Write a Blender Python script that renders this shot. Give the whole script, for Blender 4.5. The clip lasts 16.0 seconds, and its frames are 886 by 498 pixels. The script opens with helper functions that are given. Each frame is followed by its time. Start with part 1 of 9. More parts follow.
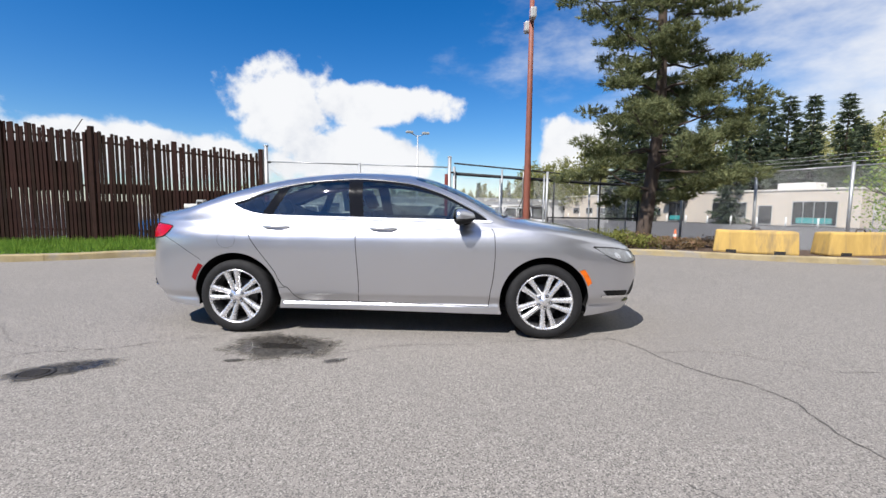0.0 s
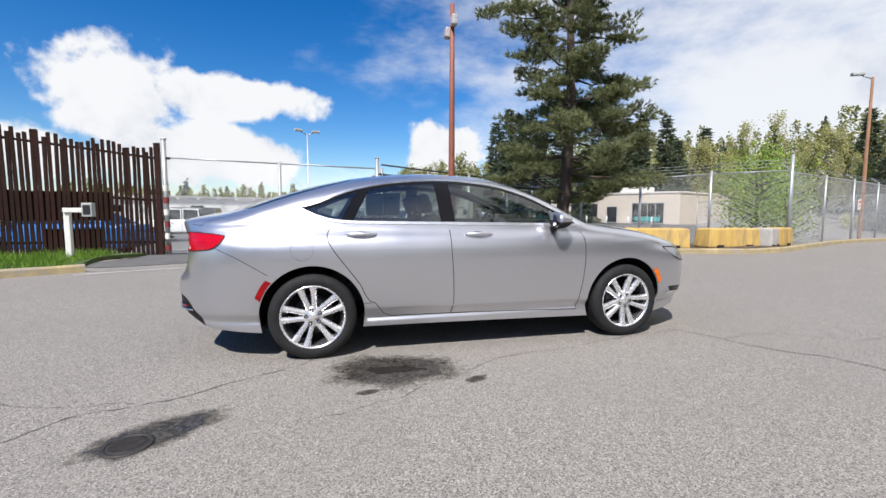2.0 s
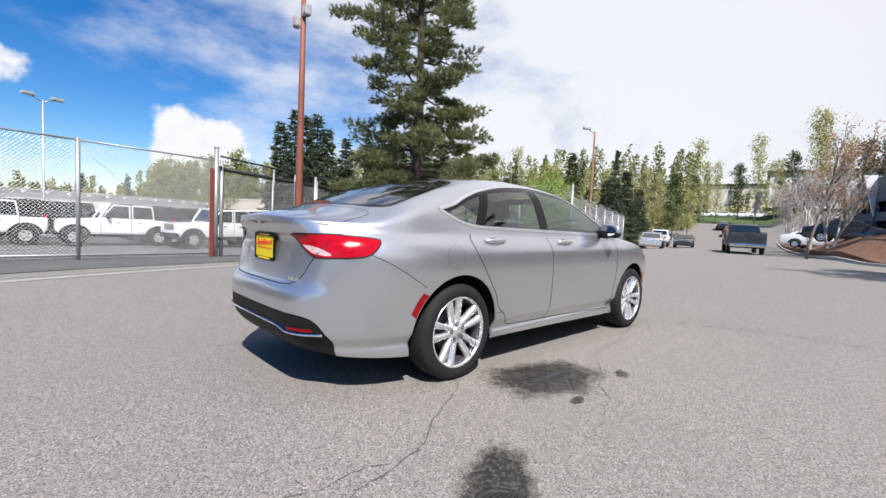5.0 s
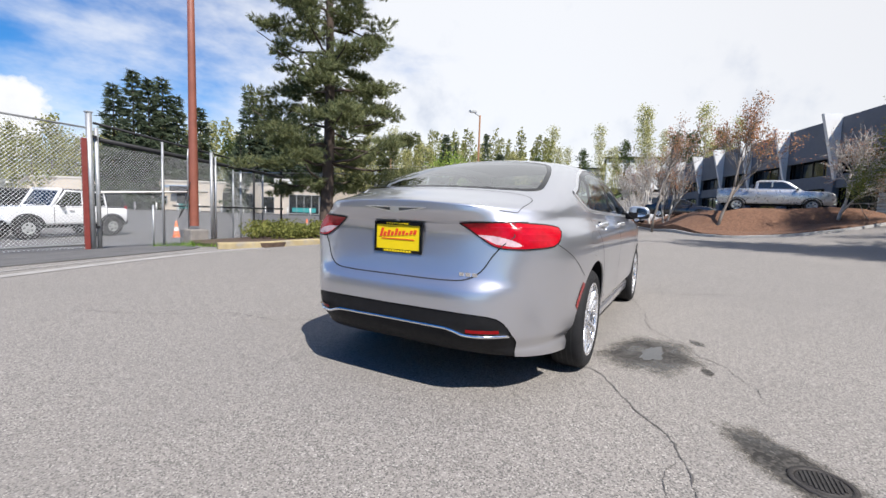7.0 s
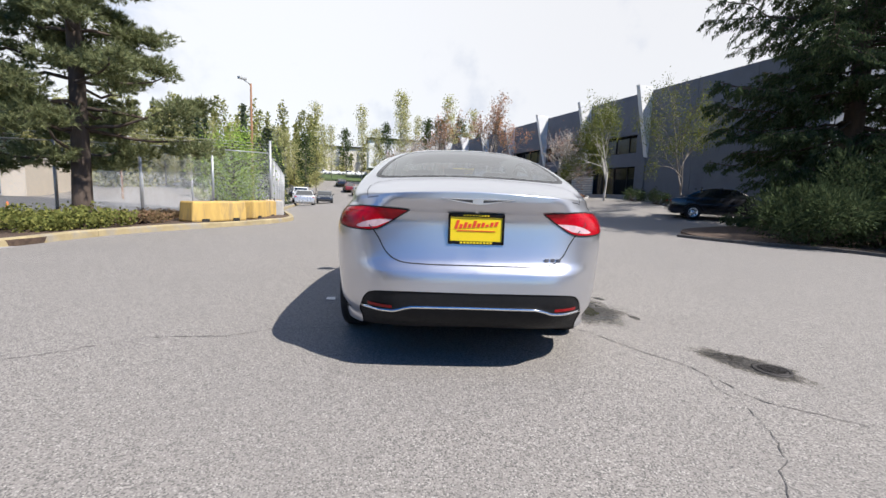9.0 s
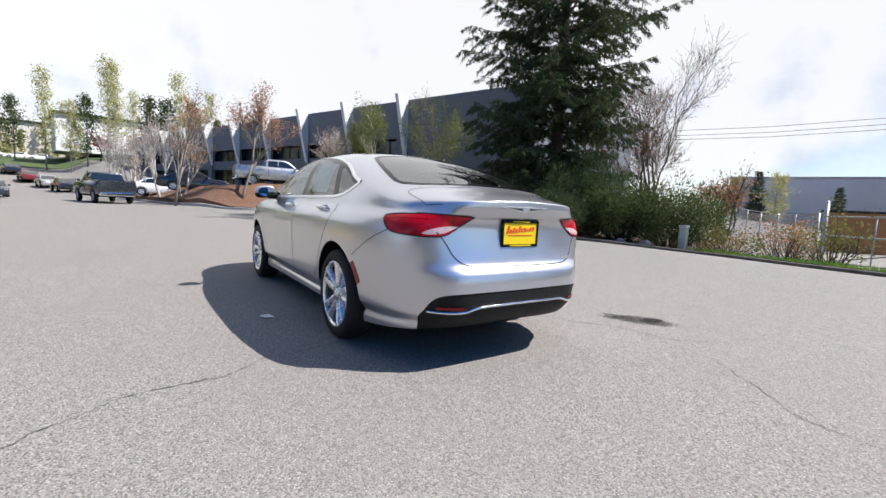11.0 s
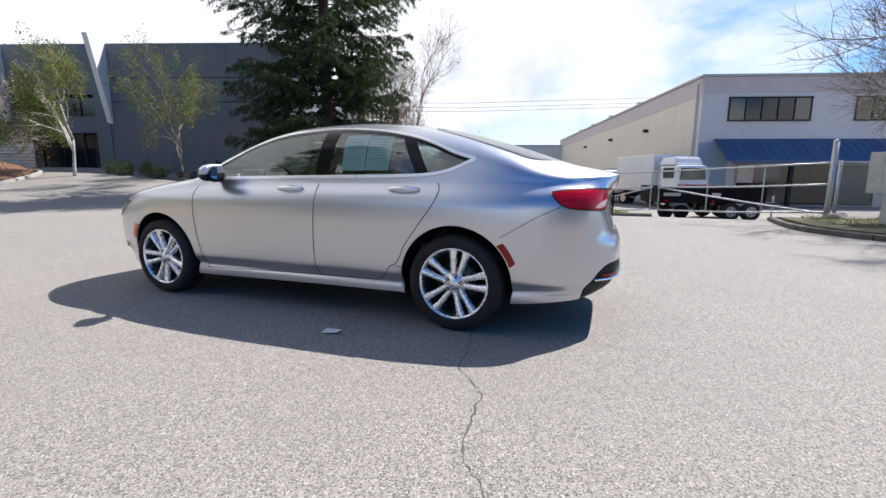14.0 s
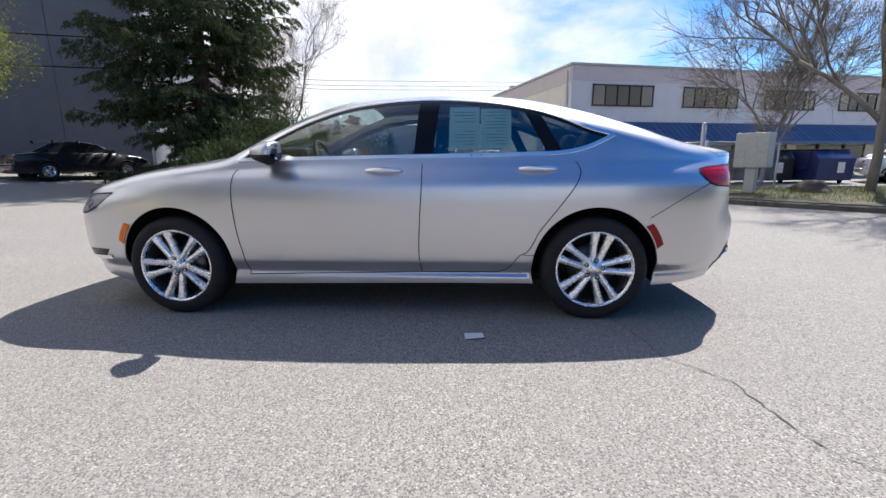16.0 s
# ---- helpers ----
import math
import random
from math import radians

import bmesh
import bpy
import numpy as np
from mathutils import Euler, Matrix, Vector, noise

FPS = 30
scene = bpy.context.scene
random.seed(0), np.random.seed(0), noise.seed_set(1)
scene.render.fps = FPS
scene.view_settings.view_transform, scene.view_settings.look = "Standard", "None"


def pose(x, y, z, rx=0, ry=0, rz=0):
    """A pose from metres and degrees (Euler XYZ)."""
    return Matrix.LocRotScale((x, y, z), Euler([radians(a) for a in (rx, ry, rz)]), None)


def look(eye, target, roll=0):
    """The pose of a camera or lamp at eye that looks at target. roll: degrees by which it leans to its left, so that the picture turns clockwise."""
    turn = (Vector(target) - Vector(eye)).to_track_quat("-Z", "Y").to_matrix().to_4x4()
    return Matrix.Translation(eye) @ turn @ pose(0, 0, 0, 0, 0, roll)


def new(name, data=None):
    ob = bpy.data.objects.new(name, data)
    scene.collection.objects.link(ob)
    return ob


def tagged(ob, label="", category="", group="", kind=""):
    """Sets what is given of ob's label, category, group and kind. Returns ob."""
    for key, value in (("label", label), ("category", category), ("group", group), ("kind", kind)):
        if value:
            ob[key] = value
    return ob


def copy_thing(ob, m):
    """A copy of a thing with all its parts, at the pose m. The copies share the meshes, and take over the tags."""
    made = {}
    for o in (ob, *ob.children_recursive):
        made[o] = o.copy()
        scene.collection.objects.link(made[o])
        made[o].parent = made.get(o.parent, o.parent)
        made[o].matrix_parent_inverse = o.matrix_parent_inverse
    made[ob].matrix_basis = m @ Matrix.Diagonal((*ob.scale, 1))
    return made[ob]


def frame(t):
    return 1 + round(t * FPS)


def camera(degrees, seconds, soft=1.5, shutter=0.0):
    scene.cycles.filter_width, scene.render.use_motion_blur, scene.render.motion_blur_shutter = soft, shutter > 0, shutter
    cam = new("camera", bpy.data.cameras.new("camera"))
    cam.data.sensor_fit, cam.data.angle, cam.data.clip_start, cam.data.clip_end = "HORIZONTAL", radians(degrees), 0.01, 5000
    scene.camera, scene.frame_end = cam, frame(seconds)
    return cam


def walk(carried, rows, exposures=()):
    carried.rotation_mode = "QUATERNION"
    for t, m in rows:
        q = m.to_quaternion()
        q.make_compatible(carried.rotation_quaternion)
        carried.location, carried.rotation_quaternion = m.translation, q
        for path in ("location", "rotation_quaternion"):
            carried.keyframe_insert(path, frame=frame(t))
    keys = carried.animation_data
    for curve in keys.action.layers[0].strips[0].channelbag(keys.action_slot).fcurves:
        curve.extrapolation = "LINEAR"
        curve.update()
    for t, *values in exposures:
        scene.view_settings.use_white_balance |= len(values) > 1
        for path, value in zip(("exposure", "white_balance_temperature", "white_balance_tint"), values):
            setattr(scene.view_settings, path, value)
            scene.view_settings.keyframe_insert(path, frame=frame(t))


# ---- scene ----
cam = camera(91.0, 16.0)
PATH = [
    (0, (0.646, -4.666, 1.139), (0.559, -2.677, 0.951), 0.6),
    (0.5, (0.17, -4.58, 1.14), (0.172, -2.591, 0.935), 1.2),
    (1, (-0.309, -4.571, 1.141), (-0.068, -2.601, 0.894), 0.4),
    (1.5, (-0.781, -4.439, 1.143), (-0.439, -2.483, 0.899), -0.8),
    (2, (-1.216, -4.301, 1.142), (-0.726, -2.37, 0.967), 0.2),
    (2.5, (-1.645, -4.146, 1.144), (-0.962, -2.275, 0.964), 1.6),
    (3, (-2.012, -3.894, 1.146), (-1.269, -2.044, 0.987), 1.4),
    (3.5, (-2.425, -3.727, 1.15), (-1.461, -1.979, 1.024), 2.4),
    (6, (-4.004, -2.2, 1.022), (-2.415, -0.998, 0.84), 1.8),
    (6.5, (-4.194, -1.815, 1.023), (-2.497, -0.777, 0.816), 1.9),
    (7, (-4.374, -1.421, 1.03), (-2.633, -0.454, 0.847), 2.1),
    (7.5, (-4.586, -1.036, 1.04), (-2.748, -0.275, 0.838), 1.3),
    (8, (-4.673, -0.603, 1.038), (-2.763, -0.06, 0.793), 1.2),
    (8.5, (-4.782, -0.187, 1.048), (-2.811, 0.078, 0.833), 1.7),
    (9, (-4.835, 0.262, 1.047), (-2.851, 0.202, 0.804), 2.0),
    (9.5, (-4.786, 0.723, 1.047), (-2.817, 0.458, 0.811), 1.5),
    (10, (-4.769, 1.209, 1.045), (-2.874, 0.61, 0.819), 1.9),
    (12.5, (-3.455, 2.973, 1.035), (-2.195, 1.448, 0.742), 2.8),
    (13, (-3.097, 3.219, 1.005), (-1.972, 1.608, 0.636), 2.5),
    (13.5, (-2.706, 3.411, 1.022), (-1.753, 1.685, 0.69), 2.2),
    (14, (-2.317, 3.595, 1.029), (-1.618, 1.748, 0.71), 0.3),
    (14.5, (-1.864, 3.642, 1.021), (-1.247, 1.781, 0.629), -1.5),
    (15, (-1.436, 3.707, 1.004), (-1.019, 1.78, 0.666), -1.3),
    (15.5, (-1.01, 3.697, 1.004), (-0.759, 1.754, 0.605), -1.6),
    (16, (-0.592, 3.616, 1.016), (-0.465, 1.661, 0.614), -0.4),
]
walk(cam, [(t, look(eye, target, roll)) for t, eye, target, roll in PATH], exposures=((0, 0.44), (3.5, 0.45), (7, 0.54), (10, 0.62), (12.5, 0.78), (16, 0.84)))

# ---------------------------------------------------------------- light
SUN_FROM = Vector((-0.45, -0.69, 1.05)).normalized()
SUN_EL = math.asin(SUN_FROM.z)
sun = new("sun", bpy.data.lights.new("sun", "SUN"))
sun.data.energy, sun.data.angle, sun.data.color = 5.0, radians(0.55), (1.0, 0.96, 0.92)
sun.matrix_world = look(SUN_FROM * 60, (0, 0, 0))

world = bpy.data.worlds.new("sky")
scene.world = world
world.use_nodes = True


def build_sky():
    nt = world.node_tree
    N, L = nt.nodes, nt.links
    N.clear()
    out = N.new("ShaderNodeOutputWorld")
    bg = N.new("ShaderNodeBackground")
    sky = N.new("ShaderNodeTexSky")
    sky.sky_type, sky.sun_disc = "NISHITA", False
    sky.sun_elevation = SUN_EL
    sky.sun_rotation = math.atan2(SUN_FROM.x, SUN_FROM.y)
    sky.air_density, sky.dust_density, sky.ozone_density = 1.0, 0.2, 4.0
    co = N.new("ShaderNodeTexCoord")
    sep = N.new("ShaderNodeSeparateXYZ")
    L.new(co.outputs["Generated"], sep.inputs[0])

    def m(op, a, b=None, c=None):
        n = N.new("ShaderNodeMath")
        n.operation = op
        for i, v in enumerate((a, b, c)):
            if v is None:
                continue
            if isinstance(v, (int, float)):
                n.inputs[i].default_value = v
            else:
                L.new(v, n.inputs[i])
        return n.outputs[0]

    def ramp(v, lo, hi):
        n = N.new("ShaderNodeMapRange")
        n.interpolation_type = "SMOOTHSTEP"
        L.new(v, n.inputs["Value"])
        n.inputs["From Min"].default_value, n.inputs["From Max"].default_value = lo, hi
        return n.outputs[0]

    x, y, z = sep.outputs
    az = m("ARCTAN2", y, x)
    # billowing detail, on the sphere of directions
    big = N.new("ShaderNodeTexNoise")
    big.inputs["Scale"].default_value, big.inputs["Detail"].default_value, big.inputs["Roughness"].default_value = 7.0, 9.0, 0.56
    L.new(co.outputs["Generated"], big.inputs["Vector"])
    small = N.new("ShaderNodeTexNoise")
    small.inputs["Scale"].default_value, small.inputs["Detail"].default_value = 20.0, 8.0
    L.new(co.outputs["Generated"], small.inputs["Vector"])
    wob = m("ADD", m("MULTIPLY", m("SUBTRACT", big.outputs["Fac"], 0.5), 2.0), m("MULTIPLY", m("SUBTRACT", small.outputs["Fac"], 0.5), 0.7))

    def heap(az0, el0, wa, we):
        da = m("DIVIDE", m("SUBTRACT", az, radians(az0)), radians(wa))
        de = m("DIVIDE", m("SUBTRACT", z, math.sin(radians(el0))), radians(we))
        r = m("SQRT", m("ADD", m("MULTIPLY", da, da), m("MULTIPLY", de, de)))
        return m("SUBTRACT", 1.0, r)

    heaps = [heap(112, 11.5, 7, 6.0), heap(102, 12.6, 12, 3.0), heap(104, 6.5, 12, 4), heap(128, 5.4, 16, 3.4), heap(76, 7, 6, 4.5), heap(150, 6, 18, 4.2)]
    body = heaps[0]
    for h in heaps[1:]:
        body = m("MAXIMUM", body, h)
    cumulus = ramp(m("ADD", body, wob), 0.0, 0.30)
    # thin veil of cloud that thickens towards the east and south
    veil_n = N.new("ShaderNodeTexNoise")
    veil_n.inputs["Scale"].default_value, veil_n.inputs["Detail"].default_value, veil_n.inputs["Roughness"].default_value = 2.6, 6.0, 0.6
    mp = N.new("ShaderNodeMapping")
    mp.inputs["Scale"].default_value = (1, 1, 2.2)
    L.new(co.outputs["Generated"], mp.inputs["Vector"])
    L.new(mp.outputs[0], veil_n.inputs["Vector"])
    east = m("ADD", m("MULTIPLY", x, 0.85), m("MULTIPLY", y, -0.32))
    veil = ramp(m("ADD", east, m("MULTIPLY", m("SUBTRACT", veil_n.outputs["Fac"], 0.5), 1.5)), -0.22, 0.36)
    veil = m("MULTIPLY", veil, m("SUBTRACT", 0.92, m("MULTIPLY", m("MULTIPLY", ramp(z, 0.40, 0.72), ramp(x, 0.45, 0.05)), 0.74)))
    # towards the south the veil tears open into pale blue
    tear_n = N.new("ShaderNodeTexNoise")
    tear_n.inputs["Scale"].default_value, tear_n.inputs["Detail"].default_value, tear_n.inputs["Roughness"].default_value = 3.4, 5.0, 0.5
    L.new(mp.outputs[0], tear_n.inputs["Vector"])
    south = ramp(y, -0.25, -0.75)
    tear = m("MULTIPLY", ramp(m("SUBTRACT", tear_n.outputs["Fac"], m("MULTIPLY", z, 1.35)), 0.30, 0.50), m("MULTIPLY", south, 0.42))
    veil = m("MULTIPLY", veil, m("SUBTRACT", 1.0, tear))
    haze = m("MULTIPLY", ramp(z, 0.10, -0.03), 0.55)
    cover = m("MAXIMUM", m("MAXIMUM", cumulus, veil), haze)
    shade = ramp(m("ADD", big.outputs["Fac"], m("MULTIPLY", z, 0.6)), 0.30, 0.62)
    mixc = N.new("ShaderNodeMix")
    mixc.data_type = "RGBA"
    L.new(shade, mixc.inputs["Factor"])
    mixc.inputs["A"].default_value = (5.0, 5.4, 6.3, 1)
    bright = N.new("ShaderNodeMix")
    bright.data_type = "RGBA"
    L.new(ramp(y, 0.35, -0.45), bright.inputs["Factor"])
    bright.inputs["A"].default_value, bright.inputs["B"].default_value = (8.0, 8.1, 8.3, 1), (7.4, 7.4, 7.5, 1)
    L.new(bright.outputs["Result"], mixc.inputs["B"])
    mix = N.new("ShaderNodeMix")
    mix.data_type = "RGBA"
    L.new(cover, mix.inputs["Factor"])
    hsv = N.new("ShaderNodeHueSaturation")
    hsv.inputs["Saturation"].default_value, hsv.inputs["Value"].default_value = 1.40, 1.16
    hsv.inputs["Hue"].default_value = 0.508
    L.new(sky.outputs[0], hsv.inputs["Color"])
    L.new(hsv.outputs[0], mix.inputs["A"])
    L.new(mixc.outputs["Result"], mix.inputs["B"])
    L.new(mix.outputs["Result"], bg.inputs["Color"])
    bg.inputs["Strength"].default_value = 0.086
    L.new(bg.outputs[0], out.inputs["Surface"])


build_sky()

# ---------------------------------------------------------------- materials
def material(name, color=(0.5, 0.5, 0.5), rough=0.6, metal=0.0, vary=0.15, scale=8.0, bump=0.0, bump_scale=60.0,
             coat=0.0, spec=0.5, random_tint=0.0, stains=0.0, stain_color=(0.1, 0.08, 0.06), stain_scale=2.0, stretch=(1, 1, 1), island=False):
    """A surface with grain and blotches at two scales, in object space."""
    mt = bpy.data.materials.new(name)
    mt.use_nodes = True
    nt = mt.node_tree
    N, L = nt.nodes, nt.links
    b = N["Principled BSDF"]
    b.inputs["Roughness"].default_value, b.inputs["Metallic"].default_value = rough, metal
    b.inputs["Coat Weight"].default_value, b.inputs["Coat Roughness"].default_value = coat, 0.04
    b.inputs["Specular IOR Level"].default_value = spec
    co = N.new("ShaderNodeTexCoord")
    mp = N.new("ShaderNodeMapping")
    mp.inputs["Scale"].default_value = stretch
    L.new(co.outputs["Object"], mp.inputs["Vector"])

    def noise_tex(s, detail=5.0, rgh=0.6):
        n = N.new("ShaderNodeTexNoise")
        n.inputs["Scale"].default_value, n.inputs["Detail"].default_value, n.inputs["Roughness"].default_value = s, detail, rgh
        L.new(mp.outputs[0], n.inputs["Vector"])
        return n.outputs["Fac"]

    def mix(f, a, c, kind="MIX"):
        n = N.new("ShaderNodeMix")
        n.data_type, n.blend_type = "RGBA", kind
        for key, v in (("Factor", f), ("A", a), ("B", c)):
            if isinstance(v, (int, float)):
                n.inputs[key].default_value = v
            elif isinstance(v, tuple):
                n.inputs[key].default_value = (*v, 1)
            else:
                L.new(v, n.inputs[key])
        return n.outputs["Result"]

    def rng(v, a0, a1, b0, b1):
        n = N.new("ShaderNodeMapRange")
        L.new(v, n.inputs["Value"])
        for key, w in zip(("From Min", "From Max", "To Min", "To Max"), (a0, a1, b0, b1)):
            n.inputs[key].default_value = w
        return n.outputs[0]

    dark = tuple(c * (1 - vary) for c in color)
    light = tuple(min(1, c * (1 + vary)) for c in color)
    col = mix(rng(noise_tex(scale), 0.3, 0.7, 0, 1), dark, light)
    col = mix(rng(noise_tex(scale * 9, 3.0), 0.3, 0.7, 0, 0.5), col, tuple(c * (1 - vary * 0.8) for c in color))
    if stains:
        col = mix(rng(noise_tex(stain_scale, 7.0, 0.65), 0.5, 0.68, 0, stains), col, stain_color)
    if random_tint:
        info = N.new("ShaderNodeNewGeometry" if island else "ShaderNodeObjectInfo")
        r = info.outputs["Random Per Island" if island else "Random"]
        hsv = N.new("ShaderNodeHueSaturation")
        L.new(col, hsv.inputs["Color"])
        L.new(rng(r, 0, 1, 1 - random_tint, 1 + random_tint), hsv.inputs["Value"])
        L.new(rng(r, 0, 1, 0.5 + random_tint * 0.05, 0.5 - random_tint * 0.05), hsv.inputs["Hue"])
        col = hsv.outputs[0]
    L.new(col, b.inputs["Base Color"])
    L.new(rng(noise_tex(scale * 2.3), 0.3, 0.7, max(0.02, rough - 0.07), min(1, rough + 0.07)), b.inputs["Roughness"])
    if bump:
        bn = N.new("ShaderNodeBump")
        bn.inputs["Strength"].default_value, bn.inputs["Distance"].default_value = bump, 0.01
        L.new(noise_tex(bump_scale, 4.0), bn.inputs["Height"])
        L.new(bn.outputs[0], b.inputs["Normal"])
    return mt


def glass_material(name, tint, gloss_rough=0.01, head_on=0.06):
    """A thin pane, alike from both sides: see-through head on, mirror-like at a slant."""
    mt = bpy.data.materials.new(name)
    mt.use_nodes = True
    N, L = mt.node_tree.nodes, mt.node_tree.links
    N.clear()
    out, mixn = N.new("ShaderNodeOutputMaterial"), N.new("ShaderNodeMixShader")
    tr, gl, lw = N.new("ShaderNodeBsdfTransparent"), N.new("ShaderNodeBsdfGlossy"), N.new("ShaderNodeLayerWeight")
    tr.inputs["Color"].default_value = (*tint, 1)
    gl.inputs["Roughness"].default_value = gloss_rough
    lw.inputs["Blend"].default_value = 0.5
    pw, mr = N.new("ShaderNodeMath"), N.new("ShaderNodeMapRange")
    pw.operation = "POWER"
    L.new(lw.outputs["Facing"], pw.inputs[0])
    pw.inputs[1].default_value = 5.0
    L.new(pw.outputs[0], mr.inputs["Value"])
    mr.inputs["To Min"].default_value = head_on
    L.new(mr.outputs[0], mixn.inputs[0])
    L.new(tr.outputs[0], mixn.inputs[1])
    L.new(gl.outputs[0], mixn.inputs[2])
    L.new(mixn.outputs[0], out.inputs[0])
    return mt


def asphalt_material():
    mt = bpy.data.materials.new("asphalt")
    mt.use_nodes = True
    N, L = mt.node_tree.nodes, mt.node_tree.links
    b = N["Principled BSDF"]
    co = N.new("ShaderNodeTexCoord")

    def tex(kind, s, **kw):
        n = N.new(kind)
        n.inputs["Scale"].default_value = s
        for k, v in kw.items():
            n.inputs[k].default_value = v
        L.new(co.outputs["Object"], n.inputs["Vector"])
        return n

    def mix(f, a, c, kind="MIX"):
        n = N.new("ShaderNodeMix")
        n.data_type, n.blend_type = "RGBA", kind
        for key, v in (("Factor", f), ("A", a), ("B", c)):
            if isinstance(v, (int, float)):
                n.inputs[key].default_value = v
            elif isinstance(v, tuple):
                n.inputs[key].default_value = (*v, 1)
            else:
                L.new(v, n.inputs[key])
        return n.outputs["Result"]

    def rng(v, a0, a1, b0, b1):
        n = N.new("ShaderNodeMapRange")
        L.new(v, n.inputs["Value"])
        for key, w in zip(("From Min", "From Max", "To Min", "To Max"), (a0, a1, b0, b1)):
            n.inputs[key].default_value = w
        return n.outputs[0]

    vor = tex("ShaderNodeTexVoronoi", 145.0)
    sepc = N.new("ShaderNodeSeparateColor")
    L.new(vor.outputs["Color"], sepc.inputs[0])
    fine = tex("ShaderNodeTexNoise", 160.0, Detail=2.0)
    mid = tex("ShaderNodeTexNoise", 14.0, Detail=4.0)
    large = tex("ShaderNodeTexNoise", 0.55, Detail=5.0, Roughness=0.6)
    stone = mix(sepc.outputs[0], (0.214, 0.196, 0.176), (0.342, 0.315, 0.285))
    bright = rng(sepc.outputs[1], 0.85, 0.90, 0, 0.9)
    stone = mix(bright, stone, (0.480, 0.448, 0.408))
    dark = rng(sepc.outputs[2], 0.72, 0.79, 0, 0.9)
    stone = mix(dark, stone, (0.060, 0.057, 0.054))
    joint = rng(vor.outputs["Distance"], 0.4, 0.8, 0, 0.6)
    col = mix(joint, stone, (0.139, 0.132, 0.123))
    col = mix(rng(fine.outputs["Fac"], 0.35, 0.7, 0, 0.35), col, (0.255, 0.235, 0.212))
    col = mix(rng(mid.outputs["Fac"], 0.45, 0.75, 0, 0.30), col, (0.186, 0.171, 0.155))
    col = mix(rng(large.outputs["Fac"], 0.42, 0.66, 0, 0.4), col, (0.194, 0.180, 0.165))
    L.new(col, b.inputs["Base Color"])
    b.inputs["Roughness"].default_value = 0.88
    b.inputs["Specular IOR Level"].default_value = 0.35
    bn = N.new("ShaderNodeBump")
    bn.inputs["Strength"].default_value, bn.inputs["Distance"].default_value = 0.3, 0.006
    L.new(rng(vor.outputs["Distance"], 0.0, 0.8, 1, 0), bn.inputs["Height"])
    L.new(bn.outputs[0], b.inputs["Normal"])
    return mt


def paint_material(name, color):
    """Metallic car paint: flakes under a clear coat."""
    mt = bpy.data.materials.new(name)
    mt.use_nodes = True
    N, L = mt.node_tree.nodes, mt.node_tree.links
    b = N["Principled BSDF"]
    b.inputs["Base Color"].default_value = (*color, 1)
    b.inputs["Metallic"].default_value, b.inputs["Roughness"].default_value = 0.86, 0.31
    b.inputs["Coat Weight"].default_value, b.inputs["Coat Roughness"].default_value = 1.0, 0.03
    co, dust = N.new("ShaderNodeTexCoord"), N.new("ShaderNodeTexNoise")
    dust.inputs["Scale"].default_value, dust.inputs["Detail"].default_value = 5.0, 5.0
    L.new(co.outputs["Object"], dust.inputs["Vector"])
    r = N.new("ShaderNodeMapRange")
    L.new(dust.outputs["Fac"], r.inputs["Value"])
    r.inputs["From Min"].default_value, r.inputs["From Max"].default_value = 0.3, 0.7
    r.inputs["To Min"].default_value, r.inputs["To Max"].default_value = 0.31, 0.37
    L.new(r.outputs[0], b.inputs["Roughness"])
    return mt


def lens_material(name, color, rough=0.08):
    mt = material(name, color, rough, 0.0, 0.25, 30, 0.12, 140.0, coat=0.2, spec=0.2)
    return mt


